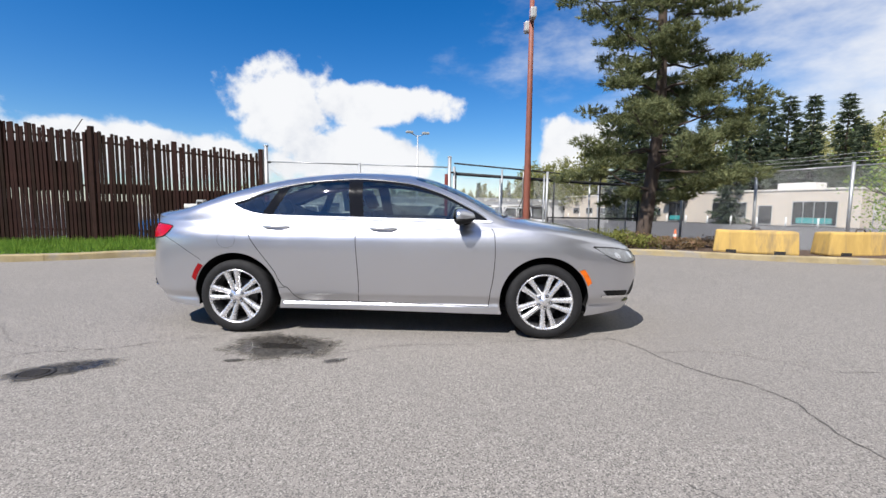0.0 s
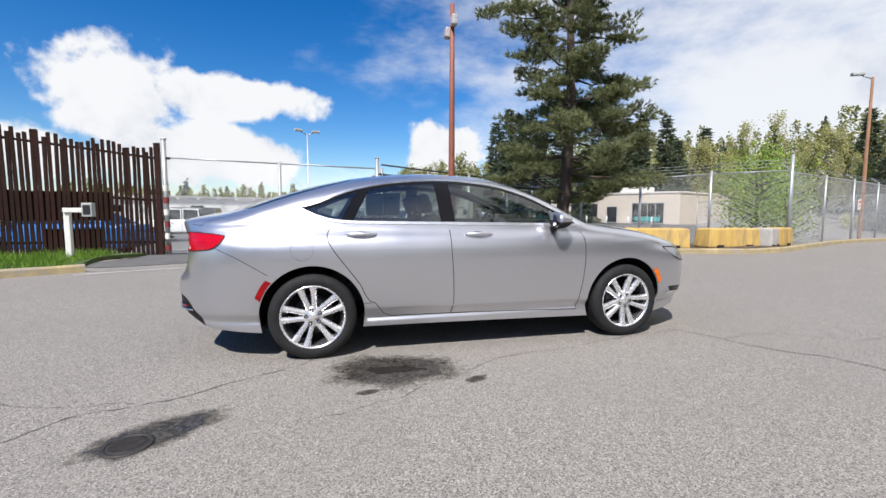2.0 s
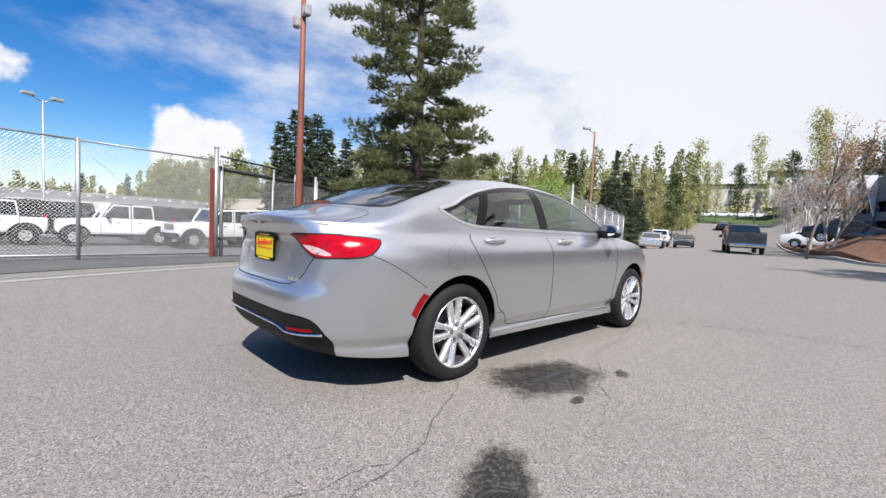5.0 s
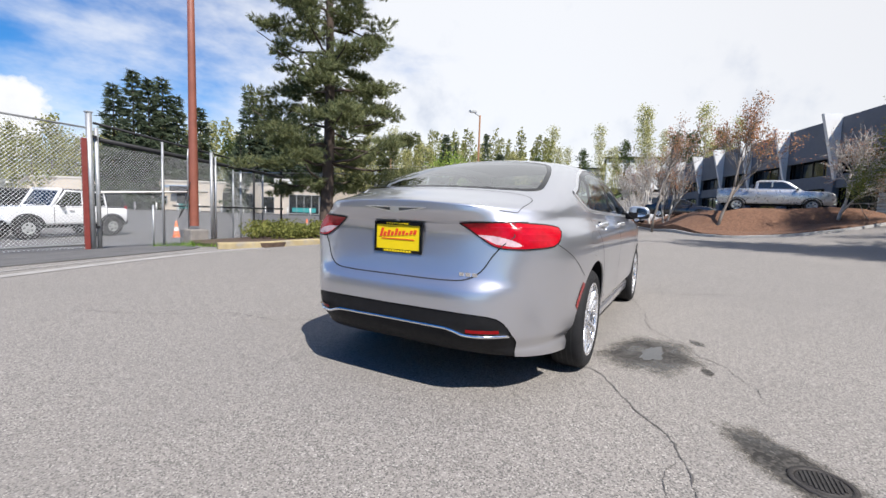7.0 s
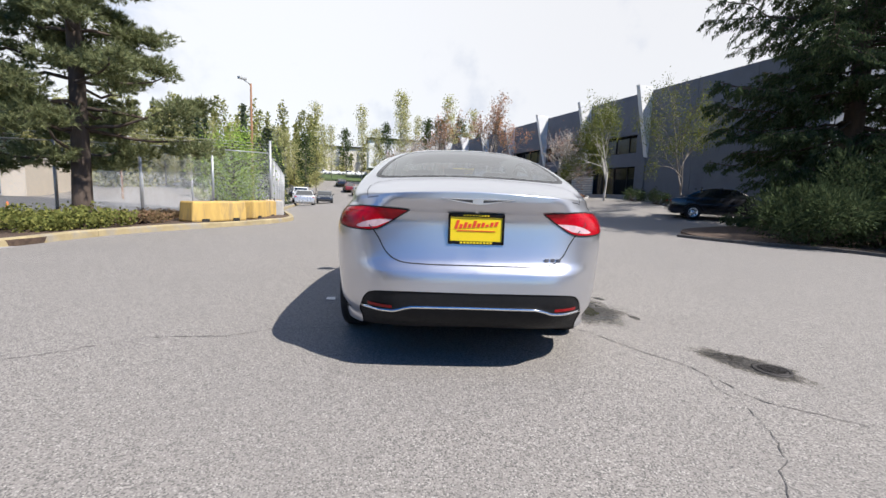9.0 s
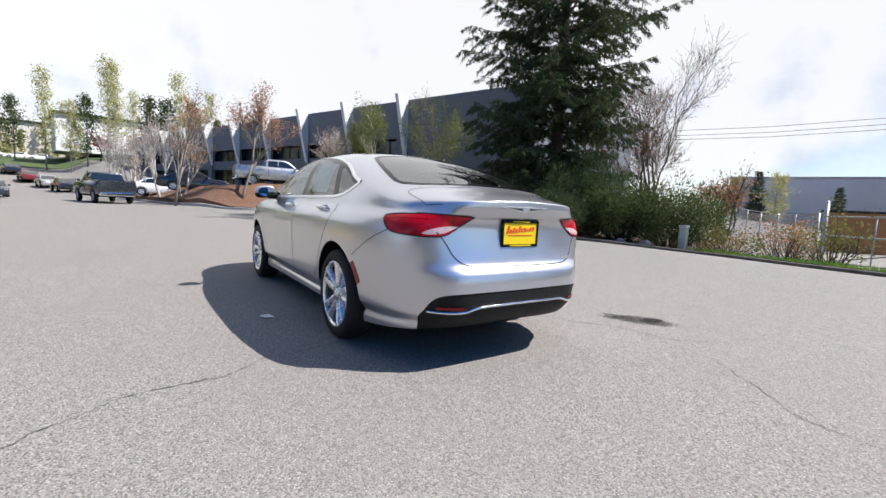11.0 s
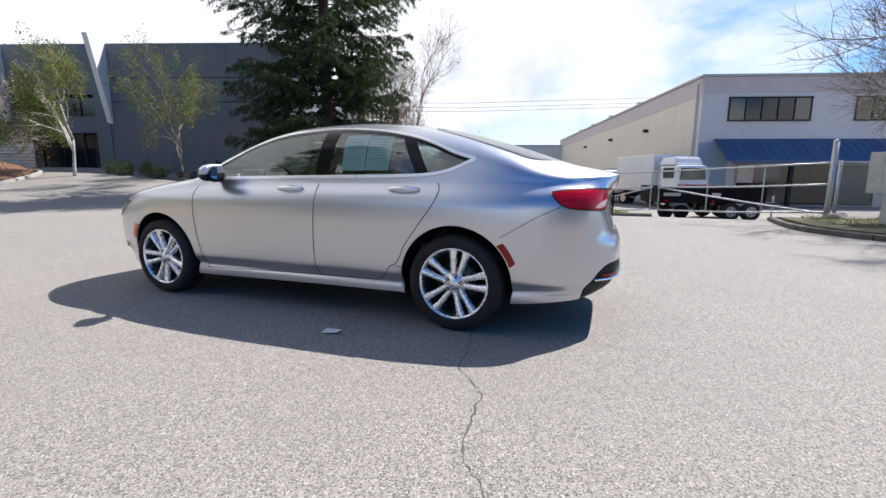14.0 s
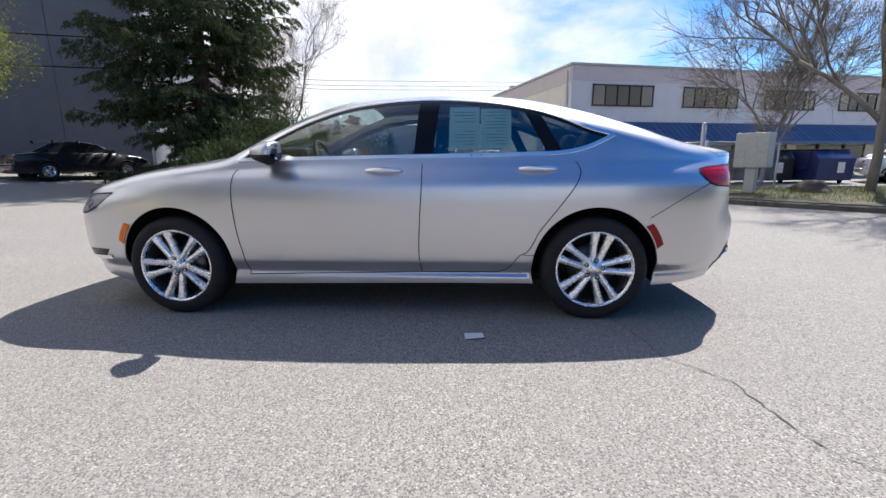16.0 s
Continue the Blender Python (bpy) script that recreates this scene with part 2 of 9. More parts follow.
def leaf_material(name, color, through_it=0.4, tint=0.35, vary=0.3, scale=1.5, island=True):
    """Thin leaves, needles or paper: light comes through them."""
    mt = bpy.data.materials.new(name)
    mt.use_nodes = True
    N, L = mt.node_tree.nodes, mt.node_tree.links
    N.clear()
    out, mixs = N.new("ShaderNodeOutputMaterial"), N.new("ShaderNodeMixShader")
    df, tl = N.new("ShaderNodeBsdfDiffuse"), N.new("ShaderNodeBsdfTranslucent")
    co, nz = N.new("ShaderNodeTexCoord"), N.new("ShaderNodeTexNoise")
    nz.inputs["Scale"].default_value, nz.inputs["Detail"].default_value = scale, 5.0
    L.new(co.outputs["Object"], nz.inputs["Vector"])
    cr = N.new("ShaderNodeMix")
    cr.data_type = "RGBA"
    L.new(nz.outputs["Fac"], cr.inputs["Factor"])
    cr.inputs["A"].default_value = (*(c * (1 - vary) for c in color), 1)
    cr.inputs["B"].default_value = (*(c * (1 + vary) for c in color), 1)
    col = cr.outputs["Result"]
    if tint:
        info = N.new("ShaderNodeNewGeometry")
        hsv, r, h = N.new("ShaderNodeHueSaturation"), N.new("ShaderNodeMapRange"), N.new("ShaderNodeMapRange")
        L.new(info.outputs["Random Per Island"], r.inputs["Value"])
        L.new(info.outputs["Random Per Island"], h.inputs["Value"])
        r.inputs["To Min"].default_value, r.inputs["To Max"].default_value = 1 - tint, 1 + tint
        h.inputs["To Min"].default_value, h.inputs["To Max"].default_value = 0.5 + tint * 0.06, 0.5 - tint * 0.05
        L.new(col, hsv.inputs["Color"])
        L.new(r.outputs[0], hsv.inputs["Value"])
        L.new(h.outputs[0], hsv.inputs["Hue"])
        col = hsv.outputs[0]
    L.new(col, df.inputs["Color"])
    L.new(col, tl.inputs["Color"])
    mixs.inputs[0].default_value = through_it
    L.new(df.outputs[0], mixs.inputs[1])
    L.new(tl.outputs[0], mixs.inputs[2])
    L.new(mixs.outputs[0], out.inputs[0])
    return mt


PAPER = leaf_material("paper", (0.58, 0.82, 0.83), 0.05, 0.0, 0.04, 10)
ASPHALT = asphalt_material()
PAINT = paint_material("silver_paint", (0.56, 0.563, 0.595))
GLASS_DARK = glass_material("tinted_glass", (0.58, 0.65, 0.63), 0.01, 0.16)
GLASS_DOOR = glass_material("door_glass", (0.56, 0.63, 0.61), 0.01, 0.15)
GLASS = glass_material("clear_glass", (0.74, 0.81, 0.78), 0.01, 0.18)
GLASS_REAR = glass_material("rear_window_glass", (0.66, 0.72, 0.71), 0.012, 0.34)
CHROME = material("chrome", (0.82, 0.83, 0.85), 0.08, 1.0, 0.04)
ALLOY = material("alloy", (0.84, 0.84, 0.86), 0.27, 0.80, 0.05, 10, coat=0.4)
BRIGHT_TRIM = material("bright_trim", (0.90, 0.90, 0.91), 0.34, 1.0, 0.03)
# wheel alloy darkened for the shade inside the barrel; also the dark badge inlay
BARREL = material("shaded_barrel_and_inlay", (0.10, 0.10, 0.105), 0.5, 0.7, 0.2, 10)
RUBBER = material("rubber", (0.016, 0.016, 0.017), 0.75, 0, 0.3, 12, 0.3, 90, spec=0.3)
BLACK_PLASTIC = material("black_plastic", (0.010, 0.010, 0.011), 0.55, 0, 0.25, 20, 0.2, 200, spec=0.22)
BLACK_GLOSS = material("black_gloss", (0.009, 0.009, 0.010), 0.10, 0, 0.1, spec=0.18)
UNDER = material("underbody", (0.010, 0.010, 0.011), 0.9, 0, 0.3, spec=0.15)
SEAM = material("shut_gap", (0.02, 0.02, 0.02), 0.8, 0, 0.1)
RED_LENS = lens_material("red_lens", (0.42, 0.003, 0.012))
DARK_RED = lens_material("dark_red_lens", (0.26, 0.004, 0.006), 0.15)
BRIGHT_RED = lens_material("bright_red_lens", (0.46, 0.006, 0.02), 0.12)
WHITE_LENS = lens_material("white_lens", (0.62, 0.44, 0.46))
AMBER_LENS = lens_material("amber_lens", (0.80, 0.16, 0.01))
HEAD_LENS = lens_material("headlamp_lens", (0.24, 0.25, 0.26), 0.05)
DISC = material("brake_disc", (0.10, 0.098, 0.098), 0.4, 0.9, 0.2)
CLOTH = material("seat_cloth", (0.05, 0.049, 0.048), 0.9, 0, 0.25, 30, 0.3, 300)
CABIN = material("cabin_trim", (0.085, 0.081, 0.078), 0.8, 0, 0.2, 20)
HEADLINER = material("headliner", (0.22, 0.21, 0.20), 0.95, 0, 0.1, 20)
INK = material("ink", (0.26, 0.36, 0.38), 0.8, 0, 0.1)
YELLOW = material("yellow_print", (0.85, 0.62, 0.005), 0.4, 0, 0.05, coat=0.5)
RED_PRINT = material("red_print", (0.70, 0.06, 0.02), 0.4, 0, 0.05)

# ---------------------------------------------------------------- building helpers
def mesh_ob(name, verts, faces, mat, parent=None, label="", smooth=False):
    me = bpy.data.meshes.new(name)
    me.from_pydata([tuple(v) for v in verts], [], [tuple(f) for f in faces])
    if smooth:
        me.polygons.foreach_set("use_smooth", [True] * len(me.polygons))
    me.update()
    if mat:
        me.materials.append(mat)
    ob = new(name, me)
    if parent:
        ob.parent = parent
    if label:
        ob["label"] = label
    return ob


def part(name, bm, mat, parent=None, label="", smooth=False):
    me = bpy.data.meshes.new(name)
    bm.to_mesh(me)
    bm.free()
    if smooth:
        me.polygons.foreach_set("use_smooth", [True] * len(me.polygons))
    me.materials.append(mat)
    ob = new(name, me)
    if parent:
        ob.parent = parent
    if label:
        ob["label"] = label
    return ob


def thing(name, m, label, category, group=""):
    ob = new(name)
    ob.empty_display_size = 0.2
    ob.matrix_world = m
    return tagged(ob, label, category, group)


def bm_box(size, center=(0, 0, 0), bevel=0.0, bm=None, m=None, taper=1.0):
    """A box with worn edges; added to bm if given. taper: the top's size against the bottom's."""
    bm = bm or bmesh.new()
    geo = bmesh.ops.create_cube(bm, size=1.0)["verts"]
    for v in geo:
        k = taper if v.co.z > 0 else 1.0
        v.co = Vector((v.co.x * size[0] * k + center[0], v.co.y * size[1] * k + center[1], v.co.z * size[2] + center[2]))
    if bevel:
        edges = list({e for v in geo for e in v.link_edges})
        geo = list({v for f in bmesh.ops.bevel(bm, geom=edges, offset=bevel, segments=2, affect="EDGES", profile=0.6)["faces"] for v in f.verts} | {v for v in geo if v.is_valid})
    if m:
        bmesh.ops.transform(bm, matrix=m, verts=[v for v in geo if v.is_valid])
    return bm


def tube_data(points, radius, seg=8, closed=False, cap=True):
    """Vertices and faces of a round bar along points; radius is a number or one for each point."""
    pts = [Vector(p) for p in points]
    n = len(pts)
    rad = radius if isinstance(radius, (list, tuple)) else [radius] * n
    verts, faces = [], []
    up = Vector((0, 0, 1))
    prev = None
    for i, p in enumerate(pts):
        a = pts[(i - 1) % n] if (closed or i > 0) else p
        b = pts[(i + 1) % n] if (closed or i < n - 1) else p
        d = (b - a).normalized()
        if prev is None:
            side = d.cross(up)
            if side.length < 0.05:
                side = d.cross(Vector((1, 0, 0)))
        else:
            side = prev - d * prev.dot(d)
        side.normalize()
        prev = side
        w = d.cross(side)
        for k in range(seg):
            a_ = 2 * math.pi * k / seg
            verts.append(p + (side * math.cos(a_) + w * math.sin(a_)) * rad[i])
    rings = n if closed else n - 1
    for i in range(rings):
        j = (i + 1) % n
        for k in range(seg):
            k2 = (k + 1) % seg
            faces.append((i * seg + k, i * seg + k2, j * seg + k2, j * seg + k))
    if cap and not closed:
        faces.append(tuple(reversed(range(seg))))
        faces.append(tuple((n - 1) * seg + k for k in range(seg)))
    return verts, faces


def tube(name, points, radius, mat, parent=None, label="", seg=8, closed=False):
    v, f = tube_data(points, radius, seg, closed)
    return mesh_ob(name, v, f, mat, parent, label, True)


def lathe(name, profile, mat, parent=None, seg=48, axis="Y", label="", smooth=True, closed=False):
    """Turns a profile of (radius, along) round an axis."""
    verts, faces = [], []
    n = len(profile)
    for k in range(seg):
        a = 2 * math.pi * k / seg
        c, s = math.cos(a), math.sin(a)
        for r, h in profile:
            verts.append((r * c, h, r * s) if axis == "Y" else (r * c, r * s, h))
    for k in range(seg):
        k2 = (k + 1) % seg
        for i in range(n if closed else n - 1):
            j = (i + 1) % n
            q = (k * n + i, k * n + j, k2 * n + j, k2 * n + i)
            faces.append(q if axis == "Y" else tuple(reversed(q)))
    return mesh_ob(name, verts, faces, mat, parent, label, smooth)


def merged(items):
    """Joins (verts, faces) pairs."""
    V, F = [], []
    for v, f in items:
        o = len(V)
        V += [tuple(p) for p in v]
        F += [tuple(i + o for i in q) for q in f]
    return V, F


def box_data(c, s, rz=0.0):
    cx, cy, cz = c
    hx, hy, hz = s[0] / 2, s[1] / 2, s[2] / 2
    ca, sa = math.cos(rz), math.sin(rz)
    v = [(cx + ca * x * hx - sa * y * hy, cy + sa * x * hx + ca * y * hy, cz + z * hz) for z in (-1, 1) for x, y in ((-1, -1), (1, -1), (1, 1), (-1, 1))]
    return v, [(3, 2, 1, 0), (4, 5, 6, 7), (0, 1, 5, 4), (1, 2, 6, 5), (2, 3, 7, 6), (3, 0, 4, 7)]


def curve_fn(*pts):
    """A smooth function through (x, y) points, in ascending x, with no overshoot."""
    xs, ys = [p[0] for p in pts], [p[1] for p in pts]
    n = len(xs)
    d = [(ys[i + 1] - ys[i]) / (xs[i + 1] - xs[i]) for i in range(n - 1)]
    m = [d[0]] + [0 if d[i - 1] * d[i] <= 0 else 2 * d[i - 1] * d[i] / (d[i - 1] + d[i]) for i in range(1, n - 1)] + [d[-1]]

    def fn(x):
        if x <= xs[0]:
            return ys[0]
        if x >= xs[-1]:
            return ys[-1]
        i = max(k for k in range(n - 1) if xs[k] <= x)
        h = xs[i + 1] - xs[i]
        t = (x - xs[i]) / h
        return ys[i] * (1 + 2 * t) * (1 - t) ** 2 + h * m[i] * t * (1 - t) ** 2 + ys[i + 1] * t * t * (3 - 2 * t) + h * m[i + 1] * t * t * (t - 1)
    return fn


def spline(pts, step=0.03, closed=False):
    """Points along a Catmull-Rom curve through 2D or 3D pts."""
    P = [Vector(p) for p in pts]
    n = len(P)
    out = []
    for i in range(n if closed else n - 1):
        p0 = P[(i - 1) % n] if closed or i > 0 else P[i]
        p1, p2 = P[i], P[(i + 1) % n]
        p3 = P[(i + 2) % n] if closed or i < n - 2 else P[(i + 1) % n]
        k = max(1, int((p2 - p1).length / step))
        for j in range(k):
            t = j / k
            out.append(0.5 * (2 * p1 + (p2 - p0) * t + (2 * p0 - 5 * p1 + 4 * p2 - p3) * t * t + (3 * p1 - p0 - 3 * p2 + p3) * t ** 3))
    if not closed:
        out.append(P[-1])
    return out


def inside(p, poly):
    x, y = p[0], p[1]
    hit = False
    for i in range(len(poly)):
        (x1, y1), (x2, y2) = poly[i - 1][:2], poly[i][:2]
        if (y1 > y) != (y2 > y) and x < (x2 - x1) * (y - y1) / (y2 - y1) + x1:
            hit = not hit
    return hit


def smooth01(t):
    t = min(1.0, max(0.0, t))
    return t * t * (3 - 2 * t)

RUST = material("rusty_steel", (0.028, 0.0125, 0.009), 0.85, 0.0, 0.4, 6, 0.4, 60, spec=0.2, random_tint=0.25, stains=0.6, stain_color=(0.02, 0.012, 0.01), stain_scale=3)
GALV = material("galvanised_steel", (0.42, 0.43, 0.44), 0.45, 0.6, 0.15, 15, 0.1, 80)
WIRE = material("galvanised_wire", (0.46, 0.47, 0.48), 0.5, 0.4, 0.1, 15)
ORANGE_STEEL = material("orange_primer_steel", (0.25, 0.082, 0.052), 0.6, 0, 0.25, 4, 0.15, 40, stains=0.5, stain_color=(0.16, 0.05, 0.03))
RED_STEEL = material("red_paint_steel", (0.20, 0.035, 0.028), 0.6, 0, 0.2, 8, stains=0.4, stain_color=(0.12, 0.05, 0.04))
WHITE_STEEL = material("white_painted_steel", (0.72, 0.71, 0.67), 0.5, 0, 0.1, 9, stains=0.3, stain_color=(0.35, 0.27, 0.2))
GREY_STEEL = material("grey_painted_steel", (0.40, 0.41, 0.40), 0.5, 0.1, 0.1, 9, stains=0.25, stain_color=(0.2, 0.18, 0.16))
DARK_STEEL = material("dark_steel", (0.022, 0.022, 0.024), 0.6, 0.0, 0.3, 9, spec=0.3)
TRAILER_BLACK = material("trailer_black", (0.007, 0.007, 0.008), 0.7, 0.0, 0.3, 9, spec=0.12)
CONCRETE = material("concrete", (0.40, 0.385, 0.36), 0.9, 0, 0.15, 5, 0.4, 40, stains=0.4, stain_color=(0.2, 0.185, 0.165))
YELLOW_BLOCK = material("yellow_painted_concrete", (0.56, 0.37, 0.11), 0.85, 0, 0.2, 3, 0.5, 30, stains=0.75, stain_color=(0.22, 0.17, 0.11), stain_scale=4.0, stretch=(1, 1, 0.22))
YELLOW_KERB = material("worn_yellow_kerb", (0.36, 0.29, 0.16), 0.9, 0, 0.3, 3, 0.5, 40, stains=1.0, stain_color=(0.27, 0.25, 0.22), stain_scale=2.5)
SOIL = material("soil_mulch", (0.085, 0.055, 0.038), 1.0, 0, 0.45, 9, 1.0, 40, stains=0.5, stain_color=(0.16, 0.11, 0.075), stain_scale=6)
BARK_MULCH = material("bark_mulch", (0.17, 0.088, 0.052), 1.0, 0, 0.45, 8, 1.0, 30, stains=0.5, stain_color=(0.09, 0.05, 0.033), stain_scale=4)
TURF = material("turf_soil", (0.06, 0.10, 0.022), 1.0, 0, 0.4, 6, 1.0, 30, stains=0.5, stain_color=(0.12, 0.10, 0.045), stain_scale=2)
GRASS = leaf_material("grass_blades", (0.15, 0.26, 0.045), 0.35, 0.38)
NEEDLES = leaf_material("pine_needles", (0.195, 0.215, 0.105), 0.36, 0.42)
SPRUCE = leaf_material("spruce_needles", (0.062, 0.084, 0.040), 0.28, 0.42)
CEDAR = leaf_material("cedar_foliage", (0.085, 0.115, 0.045), 0.35, 0.38)
LAUREL = leaf_material("laurel_leaves", (0.19, 0.20, 0.06), 0.35, 0.38)
SPRING = leaf_material("spring_leaves", (0.44, 0.43, 0.19), 0.45, 0.38)
DRY_GRASS = leaf_material("dry_grass", (0.15, 0.165, 0.06), 0.35, 0.45)
ISLAND_SOIL = material("island_soil", (0.095, 0.082, 0.045), 1.0, 0, 0.4, 6, 1.0, 30, stains=0.6, stain_color=(0.07, 0.085, 0.03), stain_scale=2)
WOOD_LEAF = leaf_material("wood_edge_leaves", (0.27, 0.275, 0.105), 0.40, 0.40)
BIRCH_LEAF = leaf_material("birch_leaves", (0.17, 0.19, 0.06), 0.4, 0.38)
SPRING_BRIGHT = leaf_material("young_green_leaves", (0.30, 0.42, 0.09), 0.4, 0.38)
FAR_GREEN = leaf_material("far_conifer", (0.085, 0.108, 0.068), 0.3, 0.38)
RUSSET = leaf_material("dry_russet_leaves", (0.42, 0.24, 0.14), 0.4, 0.38)
DRY_LEAF = leaf_material("dry_brown_leaves", (0.24, 0.165, 0.095), 0.35, 0.4)
BLOSSOM = leaf_material("red_plum_leaves", (0.36, 0.09, 0.085), 0.4, 0.38)
BARK = material("bark", (0.085, 0.062, 0.048), 0.95, 0, 0.35, 6, 0.9, 30, stretch=(1, 1, 0.25))
BARK_GREY = material("grey_bark", (0.20, 0.175, 0.15), 0.95, 0, 0.3, 6, 0.7, 30, stretch=(1, 1, 0.3))
BARK_PALE = material("pale_bark", (0.46, 0.43, 0.39), 0.9, 0, 0.2, 6, 0.5, 30, stains=0.5, stain_color=(0.1, 0.09, 0.08), stain_scale=5)
GREY_WALL = material("grey_precast", (0.140, 0.152, 0.175), 0.85, 0, 0.08, 1.5, 0.15, 40, stains=0.3, stain_color=(0.09, 0.097, 0.112), stain_scale=0.6)
FIN_WALL = material("pale_precast", (0.72, 0.71, 0.68), 0.85, 0, 0.06, 1.5, 0.15, 40)
# window glass; its near-black also paints the shade in the office recess
DARK_GLASS = material("window_glass_and_recess_shade", (0.012, 0.014, 0.017), 0.08, 0, 0.2, 2, coat=0.15)
BEIGE_WALL = material("beige_render", (0.60, 0.52, 0.42), 0.9, 0, 0.06, 1.2, 0.15, 30, stains=0.2, stain_color=(0.45, 0.38, 0.3), stain_scale=0.5)
CREAM_WALL = material("cream_render", (0.66, 0.61, 0.53), 0.9, 0, 0.05, 1.2, 0.1, 30, stains=0.2, stain_color=(0.52, 0.47, 0.4), stain_scale=0.5)
LILAC_WALL = material("pale_grey_render", (0.60, 0.59, 0.61), 0.9, 0, 0.05, 1.2, 0.1, 30, stains=0.2, stain_color=(0.5, 0.49, 0.5), stain_scale=0.5)
BLUE_BAND = material("blue_grey_paint", (0.30, 0.38, 0.50), 0.85, 0, 0.08, 1.2)
PINK_BAND = material("pinkish_band", (0.52, 0.46, 0.47), 0.85, 0, 0.06, 1.2)
BLUE_METAL = material("blue_awning_metal", (0.035, 0.085, 0.19), 0.45, 0.1, 0.12, 3, random_tint=0.1)
BLUE_BIN = material("blue_bin_steel", (0.009, 0.022, 0.105), 0.5, 0.1, 0.2, 3, stains=0.3, stain_color=(0.05, 0.05, 0.07))
WHITE_PAINT = material("white_car_paint", (0.78, 0.78, 0.78), 0.25, 0, 0.03, 3, coat=0.8)
BLACK_PAINT = material("black_car_paint", (0.015, 0.016, 0.02), 0.2, 0, 0.1, 3, coat=1.0)
SLATE_PAINT = material("slate_car_paint", (0.022, 0.025, 0.031), 0.25, 0.0, 0.1, 3, coat=1.0)
SILVER_PAINT = material("pale_silver_paint", (0.55, 0.55, 0.55), 0.3, 0.6, 0.05, 3, coat=0.8)
RED_PAINT = material("dark_red_paint", (0.16, 0.015, 0.015), 0.3, 0, 0.1, 3, coat=0.8)
BLUE_PAINT = material("bright_blue_paint", (0.03, 0.15, 0.42), 0.3, 0.2, 0.05, 3, coat=0.8)
SOFT_TOP = material("soft_top_cloth", (0.02, 0.02, 0.022), 0.85, 0, 0.2, 8)
CAR_GLASS = material("car_window_glass", (0.015, 0.018, 0.02), 0.05, 0, 0.1, 2, coat=1.0)
WHITE_ROOF = material("white_cladding", (0.80, 0.80, 0.79), 0.7, 0, 0.06, 2, stains=0.3, stain_color=(0.42, 0.41, 0.4))
PLYWOOD = material("orange_plywood", (0.42, 0.20, 0.09), 0.85, 0, 0.2, 3)
TIMBER_POLE = material("timber_pole", (0.26, 0.135, 0.07), 0.9, 0, 0.25, 5, 0.4, 30, stretch=(1, 1, 0.2))
IRON = material("cast_iron", (0.055, 0.05, 0.047), 0.6, 0.5, 0.3, 30, 0.4, 120)
CRACK = material("crack_shadow", (0.095, 0.088, 0.082), 1.0, 0, 0.4, 30)
CONE = material("traffic_cone", (0.75, 0.16, 0.04), 0.6, 0, 0.1)
DARK_ROCK = material("dark_boulder", (0.075, 0.063, 0.052), 0.95, 0, 0.3, 4, 0.6, 25)
DIRTY_KERB = material("dirty_kerb", (0.11, 0.10, 0.09), 0.95, 0, 0.35, 4, 0.6, 30, stains=0.8, stain_color=(0.05, 0.042, 0.035), stain_scale=3)
ROCK = material("boulder", (0.24, 0.22, 0.20), 0.9, 0, 0.25, 4, 0.6, 25)
YARD = material("yard_asphalt", (0.115, 0.112, 0.110), 0.92, 0, 0.25, 2, 0.6, 90, stains=0.5, stain_color=(0.075, 0.073, 0.072), stain_scale=0.7)
GUTTER = material("pale_gutter_concrete", (0.33, 0.316, 0.295), 0.9, 0, 0.15, 5, 0.4, 40, stains=0.6, stain_color=(0.22, 0.21, 0.195), stain_scale=3)


